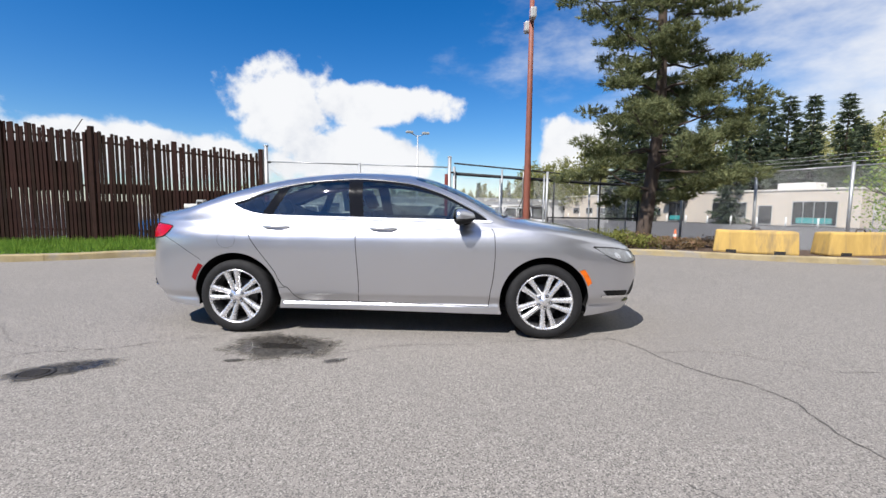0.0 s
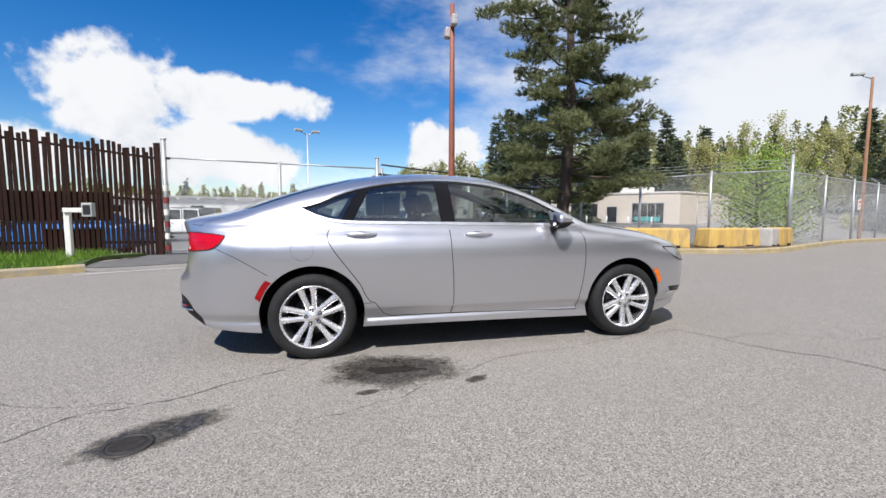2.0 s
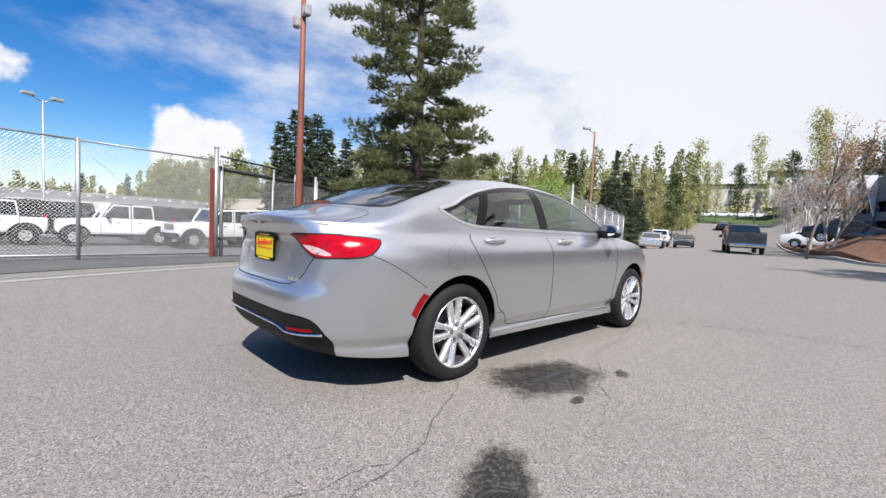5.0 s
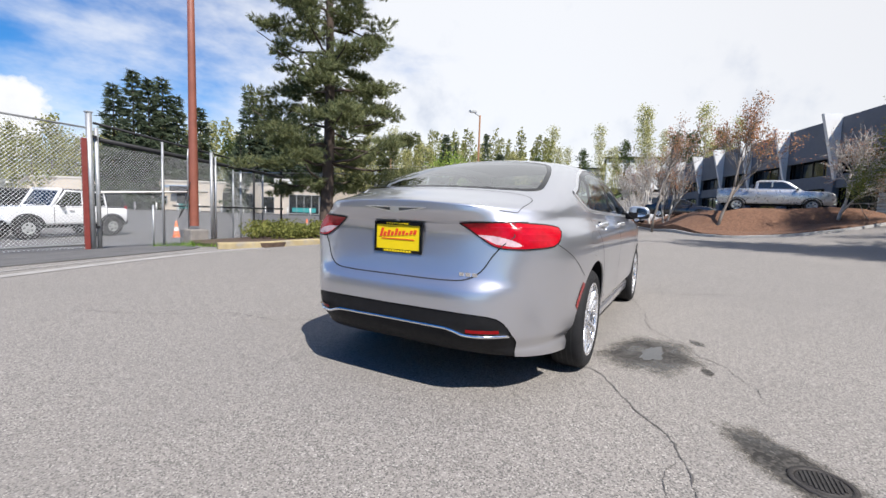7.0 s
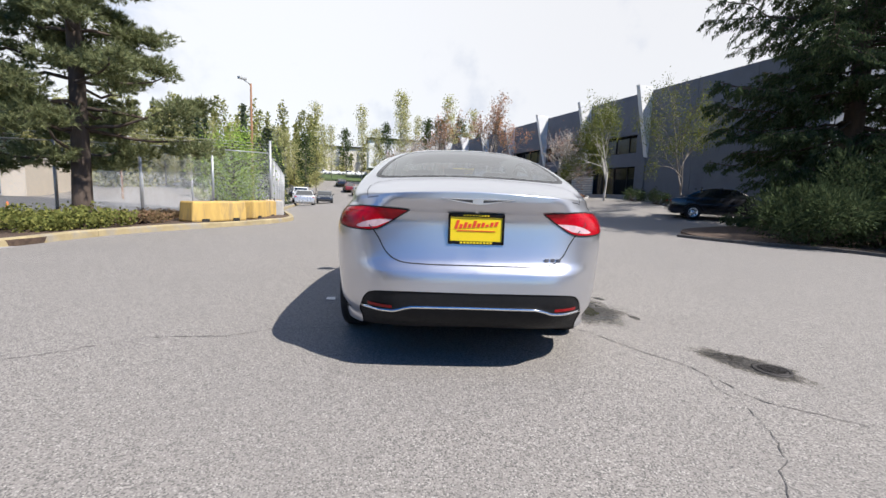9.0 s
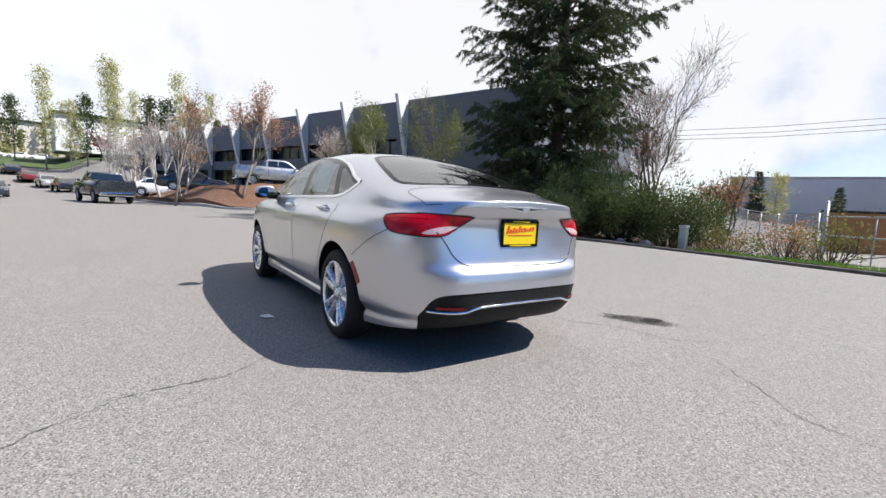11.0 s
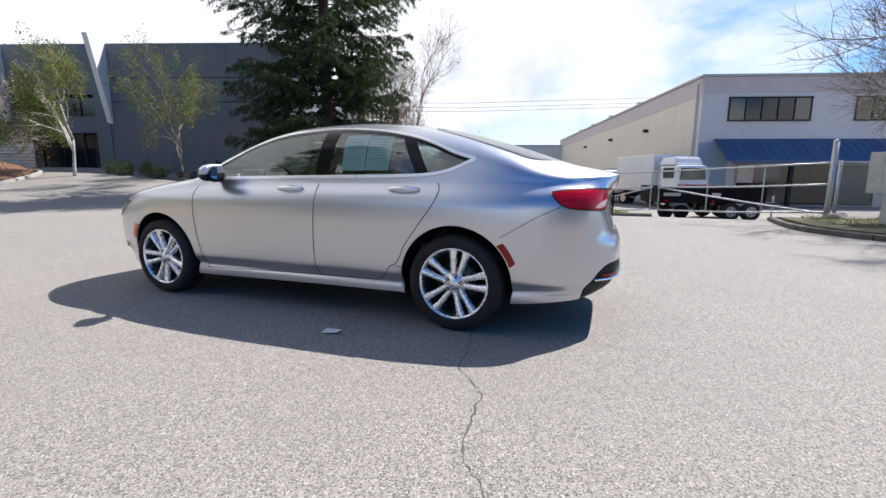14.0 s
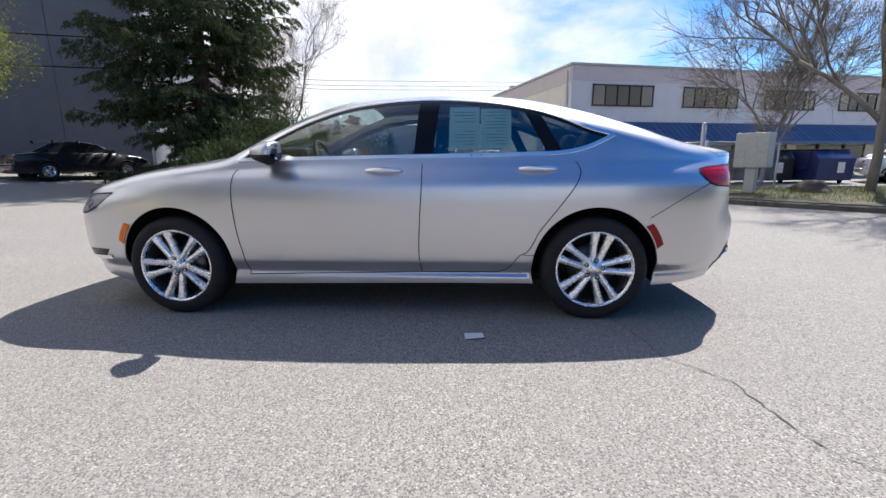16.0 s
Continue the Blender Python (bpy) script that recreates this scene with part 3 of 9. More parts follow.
def wet_material():
    mt = bpy.data.materials.new("wet_asphalt")
    mt.use_nodes = True
    N, L = mt.node_tree.nodes, mt.node_tree.links
    b = N["Principled BSDF"]
    co, vor, big = N.new("ShaderNodeTexCoord"), N.new("ShaderNodeTexVoronoi"), N.new("ShaderNodeTexNoise")
    vor.inputs["Scale"].default_value = 75.0
    big.inputs["Scale"].default_value, big.inputs["Detail"].default_value = 4.0, 4.0
    L.new(co.outputs["Object"], vor.inputs["Vector"])
    L.new(co.outputs["Object"], big.inputs["Vector"])
    sepc = N.new("ShaderNodeSeparateColor")
    L.new(vor.outputs["Color"], sepc.inputs[0])
    cr = N.new("ShaderNodeValToRGB")
    cr.color_ramp.elements[0].color, cr.color_ramp.elements[1].color = (0.014, 0.013, 0.012, 1), (0.075, 0.069, 0.062, 1)
    cr.color_ramp.elements[0].position, cr.color_ramp.elements[1].position = 0.3, 1.0
    L.new(sepc.outputs[0], cr.inputs[0])
    L.new(cr.outputs[0], b.inputs["Base Color"])
    r = N.new("ShaderNodeMapRange")
    L.new(big.outputs["Fac"], r.inputs["Value"])
    r.inputs["From Min"].default_value, r.inputs["From Max"].default_value = 0.42, 0.6
    r.inputs["To Min"].default_value, r.inputs["To Max"].default_value = 0.22, 0.7
    L.new(r.outputs[0], b.inputs["Roughness"])
    b.inputs["Specular IOR Level"].default_value = 0.32
    bn = N.new("ShaderNodeBump")
    bn.inputs["Strength"].default_value, bn.inputs["Distance"].default_value = 0.25, 0.004
    L.new(vor.outputs["Distance"], bn.inputs["Height"])
    L.new(bn.outputs[0], b.inputs["Normal"])
    # the damp dries out raggedly towards its rim
    at, nz, tr, mx = N.new("ShaderNodeAttribute"), N.new("ShaderNodeTexNoise"), N.new("ShaderNodeBsdfTransparent"), N.new("ShaderNodeMixShader")
    at.attribute_name = "rim"
    nz.inputs["Scale"].default_value, nz.inputs["Detail"].default_value, nz.inputs["Roughness"].default_value = 16.0, 8.0, 0.75
    L.new(co.outputs["Object"], nz.inputs["Vector"])
    ad, mr = N.new("ShaderNodeMath"), N.new("ShaderNodeMapRange")
    ad.operation = "ADD"
    L.new(at.outputs["Fac"], ad.inputs[0])
    L.new(nz.outputs["Fac"], ad.inputs[1])
    L.new(ad.outputs[0], mr.inputs["Value"])
    for key, w in zip(("From Min", "From Max", "To Min", "To Max"), (1.08, 1.42, 0.05, 1.0)):
        mr.inputs[key].default_value = w
    L.new(mr.outputs[0], mx.inputs[0])
    L.new(b.outputs[0], mx.inputs[1])
    L.new(tr.outputs[0], mx.inputs[2])
    L.new(mx.outputs[0], N["Material Output"].inputs[0])
    return mt


WET = wet_material()
PUDDLE = material("puddle_water", (0.03, 0.028, 0.026), 0.05, 0, 0.2, 6, spec=0.6)

# ---------------------------------------------------------------- ground
def ground_z(x, y):
    """The lot is level; the yard behind the fences lies lower, the drive and the far road rise."""
    z = -0.57 * smooth01((y - 6.3) / 11.0)
    island = smooth01((-9.5 - x) / 3.0) * smooth01((y + 20.0) / 3.0)
    z += -0.50 * smooth01((-y - 9.0) / 8.0) * smooth01((9.0 - x) / 6.0) * (1 - island)
    drive = 1.6 * smooth01((x - 9.0) / 20.0) * smooth01((-y - 3.0) / 11.0)
    lot = 1.55 * smooth01((x - 25.4) / 3.0) * smooth01((0.3 + 0.2 * (x - 28.0) - y) / 4.0)
    z += max(drive, lot)
    far = math.hypot(x, y)
    z += 7.5 * smooth01((x - 34) / 120.0) * smooth01((far - 30) / 60)
    return z


def build_ground():
    def axis():
        a = list(np.arange(-14, 40.01, 0.6))
        step, v = 0.7, 40.0
        while v < 1500:
            v += step
            step *= 1.22
            a.append(v)
        step, v = 0.7, -14.0
        low = []
        while v > -1500:
            v -= step
            step *= 1.22
            low.append(v)
        return list(reversed(low)) + a
    xs = axis()
    ys = sorted(-v + 12 for v in axis())
    nx, ny = len(xs), len(ys)
    V = [(x, y, ground_z(x, y)) for y in ys for x in xs]
    F = [(j * nx + i, j * nx + i + 1, (j + 1) * nx + i + 1, (j + 1) * nx + i) for j in range(ny - 1) for i in range(nx - 1)]
    return tagged(mesh_ob("ground", V, F, ASPHALT, smooth=True), "worn grey asphalt lot with coarse pale aggregate", "asphalt", kind="structure")


build_ground()

# ---------------------------------------------------------------- the silver sedan
W_AT = curve_fn((0.15, 0.838), (0.20, 0.858), (0.27, 0.864), (0.288, 0.852), (0.366, 0.898), (0.376, 0.901), (0.45, 0.910), (0.65, 0.926), (0.76, 0.930), (0.85, 0.924), (0.92, 0.900), (0.96, 0.868), (1.00, 0.838), (1.10, 0.80))
FRONT_AT = curve_fn((0.15, 2.16), (0.22, 2.25), (0.30, 2.30), (0.45, 2.345), (0.58, 2.345), (0.68, 2.33), (0.76, 2.27), (0.84, 2.16))
REAR_AT = curve_fn((0.18, 2.20), (0.24, 2.27), (0.30, 2.36), (0.38, 2.408), (0.46, 2.420), (0.56, 2.419), (0.605, 2.412), (0.630, 2.400), (0.655, 2.382), (0.675, 2.370), (0.70, 2.361), (0.80, 2.340), (0.90, 2.330), (0.945, 2.338), (0.968, 2.356), (0.985, 2.367), (1.03, 2.382), (1.07, 2.382))
REAR_CORNER = curve_fn((0.18, 2.18), (0.22, 2.27), (0.30, 2.32), (0.38, 2.335), (0.48, 2.345), (0.60, 2.35), (0.75, 2.358), (0.88, 2.362), (0.94, 2.352), (1.00, 2.315), (1.07, 2.265))
X0, POW, POW_R = 0.9, 3.5, 4.3


def rear_len(f, z):
    """How far the tail reaches: the boot lid sits in between the fuller corners."""
    k = smooth01((f - 0.22) / 0.50)
    return REAR_AT(z) * (1 - k) + REAR_CORNER(z) * k



def ref_arc(a, w=0.915, p=POW):
    n = 400
    pts = []
    for i in range(n + 1):
        f = math.pi / 2 * (1 - i / n)
        pts.append((a * max(0, math.cos(f)) ** (2 / p), w * max(0, math.sin(f)) ** (2 / p)))
    s = [0.0]
    for i in range(n):
        s.append(s[-1] + math.hypot(pts[i + 1][0] - pts[i][0], pts[i + 1][1] - pts[i][1]))
    return s, [math.pi / 2 * (1 - i / n) for i in range(n + 1)]


ARC_F, PHI = ref_arc(1.43)
ARC_R, PHI_R = ref_arc(1.55, 0.915, POW_R)
S_MAX, S_MIN = X0 + ARC_F[-1], -X0 - ARC_R[-1]


def wall(s, z):
    """The body's flank, bumpers included: s runs along it (x on the doors), z is the height. Left side, y > 0."""
    w = W_AT(z)
    if abs(s) <= X0:
        return Vector((s, w, z))
    if s > 0:
        f = float(np.interp(s - X0, ARC_F, PHI))
        return Vector((X0 + (FRONT_AT(z) - X0) * max(0, math.cos(f)) ** (2 / POW), w * max(0, math.sin(f)) ** (2 / POW), z))
    f = float(np.interp(-s - X0, ARC_R, PHI_R))
    return Vector((-X0 - (rear_len(f, z) - X0) * max(0, math.cos(f)) ** (2 / POW_R), w * max(0, math.sin(f)) ** (2 / POW_R), z))


def sx(x, z):
    """The s of a point of the flank with that x and height."""
    if abs(x) <= X0:
        return x
    if x > 0:
        c = min(1, (x - X0) / (FRONT_AT(z) - X0)) ** (POW / 2)
        return X0 + float(np.interp(-math.acos(c), [-p for p in PHI], ARC_F))
    c = min(1, (-x - X0) / (rear_len(1.0, z) - X0)) ** (POW_R / 2)
    return -X0 - float(np.interp(-math.acos(c), [-p for p in PHI_R], ARC_R))


def sy(y, z, rear=True):
    """The s of a point of the rear or front face at y off the middle."""
    p = math.asin(min(1, y / W_AT(z)) ** ((POW_R if rear else POW) / 2))
    if rear:
        return -X0 - float(np.interp(-p, [-q for q in PHI_R], ARC_R))
    return X0 + float(np.interp(-p, [-q for q in PHI], ARC_F))


BELT = curve_fn((S_MIN, 1.068), (S_MIN + 0.30, 1.062), (S_MIN + 0.62, 1.035), (S_MIN + 0.95, 1.008), (-1.5, 1.005), (-0.8, 0.995), (0.2, 0.982), (0.9, 0.962), (1.37, 0.922), (1.75, 0.868), (2.1, 0.80), (2.45, 0.755), (S_MAX, 0.745))
SILL = curve_fn((S_MIN, 0.27), (S_MIN + 0.7, 0.25), (-1.9, 0.215), (-1.6, 0.2), (-0.9, 0.225), (0.9, 0.205), (1.75, 0.19), (2.1, 0.22), (S_MAX, 0.24))
BELT_LINE = []
for i in range(241):
    s_ = S_MIN + (S_MAX - S_MIN) * i / 240
    BELT_LINE.append(wall(s_, BELT(s_)))
BELT_S = [S_MIN + (S_MAX - S_MIN) * i / 240 for i in range(241)]
BELT_ARRAY = np.array([wall(S_MIN + (S_MAX - S_MIN) * i / 1440, BELT(S_MIN + (S_MAX - S_MIN) * i / 1440)) for i in range(1441)])
BX, BY, BZ = [p.x for p in BELT_LINE], [p.y for p in BELT_LINE], [p.z for p in BELT_LINE]
TOP = curve_fn((BX[0], BZ[0]), (-2.30, 1.092), (-2.05, 1.145), (-1.65, 1.276), (-1.25, 1.387), (-0.85, 1.458), (-0.37, 1.490), (0.05, 1.474), (0.30, 1.432), (0.55, 1.345), (0.93, 1.155), (1.06, 1.085), (1.27, 1.043), (1.72, 0.975), (2.00, 0.912), (2.15, 0.862), (BX[-1], BZ[-1]))


def top(x, v):
    """The upper body: v = 0 at the shoulder, 1 on the middle line."""
    yb, zb = float(np.interp(x, BX, BY)), float(np.interp(x, BX, BZ))
    h = max(0.0, TOP(x) - zb)
    c = smooth01((h - 0.14) / 0.26)
    t = math.sin(min(1.0, max(0.0, v)) * math.pi / 2)
    y = yb * (1 - (0.03 + 0.15 * c) * t) * max(0.0, 1 - t ** (2.6 + 4.4 * c)) ** (1 / (1.9 + 0.3 * c))
    return Vector((x, y, zb + h * t))


def vz(x, z):
    zb = float(np.interp(x, BX, BZ))
    h = max(1e-4, TOP(x) - zb)
    return math.asin(min(1, max(0, (z - zb) / h))) * 2 / math.pi


def vy(x, y):
    lo, hi = 0.0, 1.0
    for _ in range(26):
        m = (lo + hi) / 2
        if top(x, m).y > y:
            lo = m
        else:
            hi = m
    return lo


def normal_of(fn, a, b):
    e = 0.004
    du, dv = fn(a + e, b) - fn(a - e, b), fn(a, b + e) - fn(a, b - e)
    n = du.cross(dv)
    if n.length < 1e-9:
        return Vector((0, 0, 1))
    n.normalize()
    return n


CAR_NORMALS = {}


def key_of(p):
    return (round(p[0], 4), round(abs(p[1]), 4), round(p[2], 4))


def flank_normal(s, z):
    n = normal_of(wall, min(S_MAX - 0.006, max(S_MIN + 0.006, s)), z)
    q = wall(s, z)
    return n if n.dot(Vector((q.x - max(-1.2, min(1.2, q.x)), q.y, (q.z - 0.75) * 0.4))) > 0 else -n


def upper_normal(x, v):
    n = normal_of(top, min(BX[-1] - 0.006, max(BX[0] + 0.006, x)), min(0.995, max(0.005, v)))
    return n if n.z + n.y > 0 else -n


def shoulder_normal(s):
    q = wall(s, BELT(s))
    return (flank_normal(s, BELT(s) - 0.004) + upper_normal(q.x, 0.01)).normalized()


def shaded_normal(fn, a, b, p):
    """The surface's own normal, rounded over where flank and upper body meet."""
    if fn is wall:
        n, s = flank_normal(a, b), a
    else:
        n, s = upper_normal(a, b), float(np.interp(a, BX, BELT_S))
    k = max(0.0, 1 - float(np.linalg.norm(BELT_ARRAY - np.array(p), axis=1).min()) / 0.020)
    if k > 0:
        n = n.lerp(shoulder_normal(s), smooth01(k)).normalized()
    if p.y < 2e-4:
        n = Vector((n.x, 0, n.z)).normalized()
    return n


def chart(fn, outline, lines, grid, classify, creases=()):
    """Cuts a chart of the body along closed lines and sorts its triangles into panels: {panel: (verts, faces)} of the left half."""
    from mathutils.geometry import delaunay_2d_cdt
    P, E = [], []

    def add(poly, closed=True):
        o = len(P)
        P.extend(Vector((p[0], p[1])) for p in poly)
        k = len(poly)
        E.extend((o + i, o + (i + 1) % k) for i in range(k if closed else k - 1))
    add(outline)
    for ln in lines:
        add(ln)
    for ln in creases:
        add(ln, False)
    P.extend(Vector(p) for p in grid if inside(p, outline))
    V, _, F, *_ = delaunay_2d_cdt(P, E, [], 0, 1e-5)
    pos = [fn(v.x, v.y) for v in V]
    for v, p in zip(V, pos):
        CAR_NORMALS[key_of(p)] = shaded_normal(fn, v.x, v.y, p)
    out = {}
    for f in F:
        c = (sum(V[i].x for i in f) / 3, sum(V[i].y for i in f) / 3)
        if not inside(c, outline):
            continue
        key = classify(c)
        if key:
            out.setdefault(key, []).append(f)
    res = {}
    for key, fs in out.items():
        used = sorted({i for f in fs for i in f})
        new_i = {i: k for k, i in enumerate(used)}
        vs = [pos[i] for i in used]
        ff = []
        for f in fs:
            a, b, c = (pos[i] for i in f)
            if (b - a).cross(c - a).length < 1e-9:
                continue
            ff.append(tuple(new_i[i] for i in f))
        res[key] = (vs, ff)
    return res




def outward(vs, fs):
    """Turns each face away from the car's inside."""
    out = []
    for f in fs:
        a, b, c = (Vector(vs[i]) for i in f[:3])
        n = (b - a).cross(c - a)
        mid = (a + b + c) / 3
        ref = Vector((mid.x - max(-1.2, min(1.2, mid.x)), mid.y, (mid.z - 0.75) * 1.2))
        out.append(f if n.dot(ref) > 0 else tuple(reversed(f)))
    return out


def mirrored(d):
    v, f = d
    return [Vector((p[0], -p[1], p[2])) for p in v], [tuple(reversed(q)) for q in f]


def panel(name, d, mat, parent, label="", offset=0.0):
    v, f = d
    me_v, me_f = [Vector(p) for p in v], outward(v, f)
    bm = bmesh.new()
    bv = [bm.verts.new(p) for p in me_v]
    for q in me_f:
        try:
            bm.faces.new([bv[i] for i in q])
        except ValueError:
            pass
    bmesh.ops.remove_doubles(bm, verts=bm.verts, dist=0.0006)
    bm.normal_update()
    ns = []
    for w in bm.verts:
        n = CAR_NORMALS.get(key_of(w.co), None)
        n = w.normal.copy() if n is None else Vector((n.x, n.y if w.co.y >= 0 else -n.y, n.z))
        ns.append(n)
    for w, n in zip(bm.verts, ns):
        w.co += n * offset
    ob = part(name, bm, mat, parent, label, True)
    ob.data.normals_split_custom_set_from_vertices([tuple(n) for n in ns])
    return ob


def ribbon(fn, line, width, lift, side):
    """A narrow strip that lies on a chart along a line."""
    pts = [fn(p[0], p[1]) for p in line]
    V, F = [], []
    for i, p in enumerate(pts):
        n = normal_of(fn, line[i][0], line[i][1])
        if n.dot(Vector((p.x * 0.3, p.y, max(0, p.z - 0.9)))) < 0:
            n = -n
        d = (pts[min(i + 1, len(pts) - 1)] - pts[max(i - 1, 0)])
        if d.length < 1e-9:
            d = Vector((1, 0, 0))
        w = d.normalized().cross(n).normalized()
        q = p + n * lift
        V += [q + w * width / 2, q - w * width / 2]
    for i in range(len(pts) - 1):
        F.append((2 * i, 2 * i + 1, 2 * i + 3, 2 * i + 2))
    if side < 0:
        V = [Vector((v.x, -v.y, v.z)) for v in V]
        F = [tuple(reversed(q)) for q in F]
    return V, F


def wheel_parts(ob):
    """Tyre and twin-spoke alloy wheel; its axle is y, its face looks to -y."""
    r = 0.331
    tyre = lathe("tyre", [(0.222, -0.085), (0.245, -0.104), (0.275, -0.112), (0.303, -0.106), (0.318, -0.094), (r - 0.003, -0.080), (r, -0.055), (r + 0.001, 0.0), (r, 0.055), (0.318, 0.094), (0.29, 0.110), (0.245, 0.104), (0.222, 0.085)], RUBBER, ob, 64)
    for k, y in enumerate((-0.048, -0.018, 0.016, 0.047)):
        lathe("groove", [(r + 0.0012, y - 0.004), (r + 0.0012, y + 0.004)], SEAM, tyre, 48)
    rim = lathe("rim", [(0.246, -0.098), (0.243, -0.106), (0.236, -0.106), (0.228, -0.092), (0.222, -0.070), (0.226, -0.068), (0.240, -0.085)], ALLOY, ob, 56, closed=True)
    # the barrel's shade is put into its colour, darker than the rim
    lathe("barrel", [(0.2215, -0.071), (0.216, -0.050), (0.205, 0.05), (0.215, 0.095)], BARREL, rim, 48)
    lathe("brake_disc", [(0.03, -0.006), (0.150, -0.006), (0.152, 0.01), (0.03, 0.01)], DISC, ob, 40)
    lathe("backing_plate", [(0.002, 0.03), (0.21, 0.03)], UNDER, ob, 32)
    lathe("hub", [(0.0, -0.090), (0.030, -0.090), (0.034, -0.087), (0.036, -0.083), (0.072, -0.0815), (0.078, -0.074), (0.08, -0.02)], ALLOY, ob, 40)
    lathe("cap", [(0.0, -0.093), (0.024, -0.0925), (0.028, -0.089)], ALLOY, ob, 24)
    for k in range(5):
        for sgn in (-1, 1):
            V, F = [], []
            base = math.pi / 2 + 2 * math.pi * k / 5
            rows = [(0.040, 0.50, 0.020, -0.078, 0.030), (0.085, 0.285, 0.0205, -0.083, 0.034), (0.14, 0.245, 0.0205, -0.090, 0.036), (0.19, 0.222, 0.0235, -0.096, 0.036), (0.222, 0.212, 0.029, -0.098, 0.03), (0.236, 0.210, 0.034, -0.098, 0.02)]
            for rr, da, hw, y, dep in rows:
                a = base + sgn * da
                c = Vector((math.cos(a), 0, math.sin(a))) * rr
                t = Vector((-math.sin(a), 0, math.cos(a)))
                V += [c + t * hw + Vector((0, y + dep, 0)), c + t * hw * 0.86 + Vector((0, y + 0.004, 0)), c + t * hw * 0.3 + Vector((0, y - 0.003, 0)), c - t * hw * 0.3 + Vector((0, y - 0.003, 0)), c - t * hw * 0.86 + Vector((0, y + 0.004, 0)), c - t * hw + Vector((0, y + dep, 0))]
            for i in range(len(rows) - 1):
                for j in range(5):
                    F.append((i * 6 + j, i * 6 + j + 1, (i + 1) * 6 + j + 1, (i + 1) * 6 + j))
            mesh_ob("spoke", V, F, ALLOY, ob, "", True)
        a = math.pi / 2 + 2 * math.pi * k / 5
        nut = lathe("lug_nut", [(0.0, -0.0905), (0.0065, -0.090), (0.0075, -0.087), (0.0075, -0.06)], CHROME, ob, 10)
        nut.location = (0.056 * math.cos(a), 0, 0.056 * math.sin(a))
        # flat near-black disc that paints the shade of the nut's pocket
        hole = lathe("nut_recess", [(0.0, -0.0872), (0.0145, -0.0872)], SEAM, ob, 14)
        hole.location = (0.056 * math.cos(a), 0, 0.056 * math.sin(a))


def build_sedan():
    car = thing("silver_sedan", pose(0, 0, 0), "silver metallic four-door sedan with twin-spoke alloy wheels", "car")
    # -------- flank
    ARCH = 0.392

    def arch(xc, r, a0=0, a1=360, n=72):
        out = []
        for i in range(n + 1):
            a = radians(a0 + (a1 - a0) * i / n)
            z = 0.335 + r * math.sin(a)
            out.append((sx(xc + r * math.cos(a), max(0.16, z)), z))
        return out
    arches = [arch(1.371, ARCH)[:-1], arch(-1.371, ARCH)[:-1]]
    SS = lambda pts: spline(pts, 0.025)
    b_line = SS([(-0.285, 1.0), (-0.285, 0.85), (-0.268, 0.6), (-0.262, 0.42), (-0.275, 0.295)])
    rear_edge = SS([(sx(-1.232, 1.0), 1.01), (sx(-1.258, 0.95), 0.95), (sx(-1.225, 0.86), 0.86), (sx(-1.125, 0.72), 0.72), (-0.90, 0.42), (-0.825, 0.325), (-0.76, 0.30)])
    front_edge = SS([(0.895, 0.975), (0.918, 0.90), (0.922, 0.75), (0.905, 0.5), (0.885, 0.272)])
    bottom_f = SS([(-0.275, 0.295), (0.3, 0.283), (0.885, 0.272)])
    bottom_r = SS([(-0.76, 0.30), (-0.5, 0.298), (-0.275, 0.295)])
    up = 0.06
    door_r = [(b_line[0].x, 1.0 + up)] + list(b_line) + list(reversed(bottom_r))[1:] + list(reversed(rear_edge))[1:] + [(rear_edge[0].x, 1.0 + up)]
    door_f = [(front_edge[0].x, 0.97 + up)] + list(front_edge) + list(reversed(bottom_f))[1:] + list(reversed(b_line))[1:] + [(b_line[0].x, 1.0 + up)]
    lamp = SS([(sy(0.385, 0.962), 0.962), (sy(0.52, 0.968), 0.970), (sy(0.70, 0.97), 0.972), (sx(-2.20, 0.97), 0.970), (sx(-2.06, 0.965), 0.962), (sx(-1.985, 0.95), 0.950)]) + SS([(sx(-1.985, 0.95), 0.950), (sx(-1.99, 0.93), 0.930), (sx(-2.03, 0.885), 0.885), (sx(-2.08, 0.86), 0.856), (sx(-2.16, 0.85), 0.844), (sy(0.66, 0.84), 0.836), (sy(0.57, 0.84), 0.846), (sy(0.47, 0.9), 0.905), (sy(0.385, 0.962), 0.962)])[1:-1]
    clear = SS([(sy(0.475, 0.90), 0.902), (sy(0.56, 0.90), 0.900), (sy(0.65, 0.885), 0.882), (sy(0.70, 0.86), 0.856), (sy(0.66, 0.85), 0.849), (sy(0.575, 0.86), 0.858)]) + [(sy(0.46, 0.90), 0.908)][:0]
    lid_cut = SS([(sy(0.60, 0.855), 0.845), (sy(0.56, 0.79), 0.79), (sy(0.515, 0.72), 0.715), (sy(0.44, 0.672), 0.668), (sy(0.30, 0.657), 0.656), (S_MIN, 0.655)])
    lid = list(lid_cut) + [(S_MIN, 1.2), (sy(0.60, 1.03), 1.2), (sy(0.60, 0.95), 0.95)]
    valance = SS([(S_MIN, 0.502), (sy(0.40, 0.5), 0.502), (sy(0.58, 0.48), 0.488), (sy(0.64, 0.44), 0.450), (sy(0.67, 0.38), 0.385), (sy(0.67, 0.3), 0.31), (sy(0.65, 0.25), 0.2)]) + [(S_MIN, 0.2)]
    marker_r = arch(-1.371, 0.398, 137, 161, 12) + list(reversed(arch(-1.371, 0.442, 139, 159, 12)))
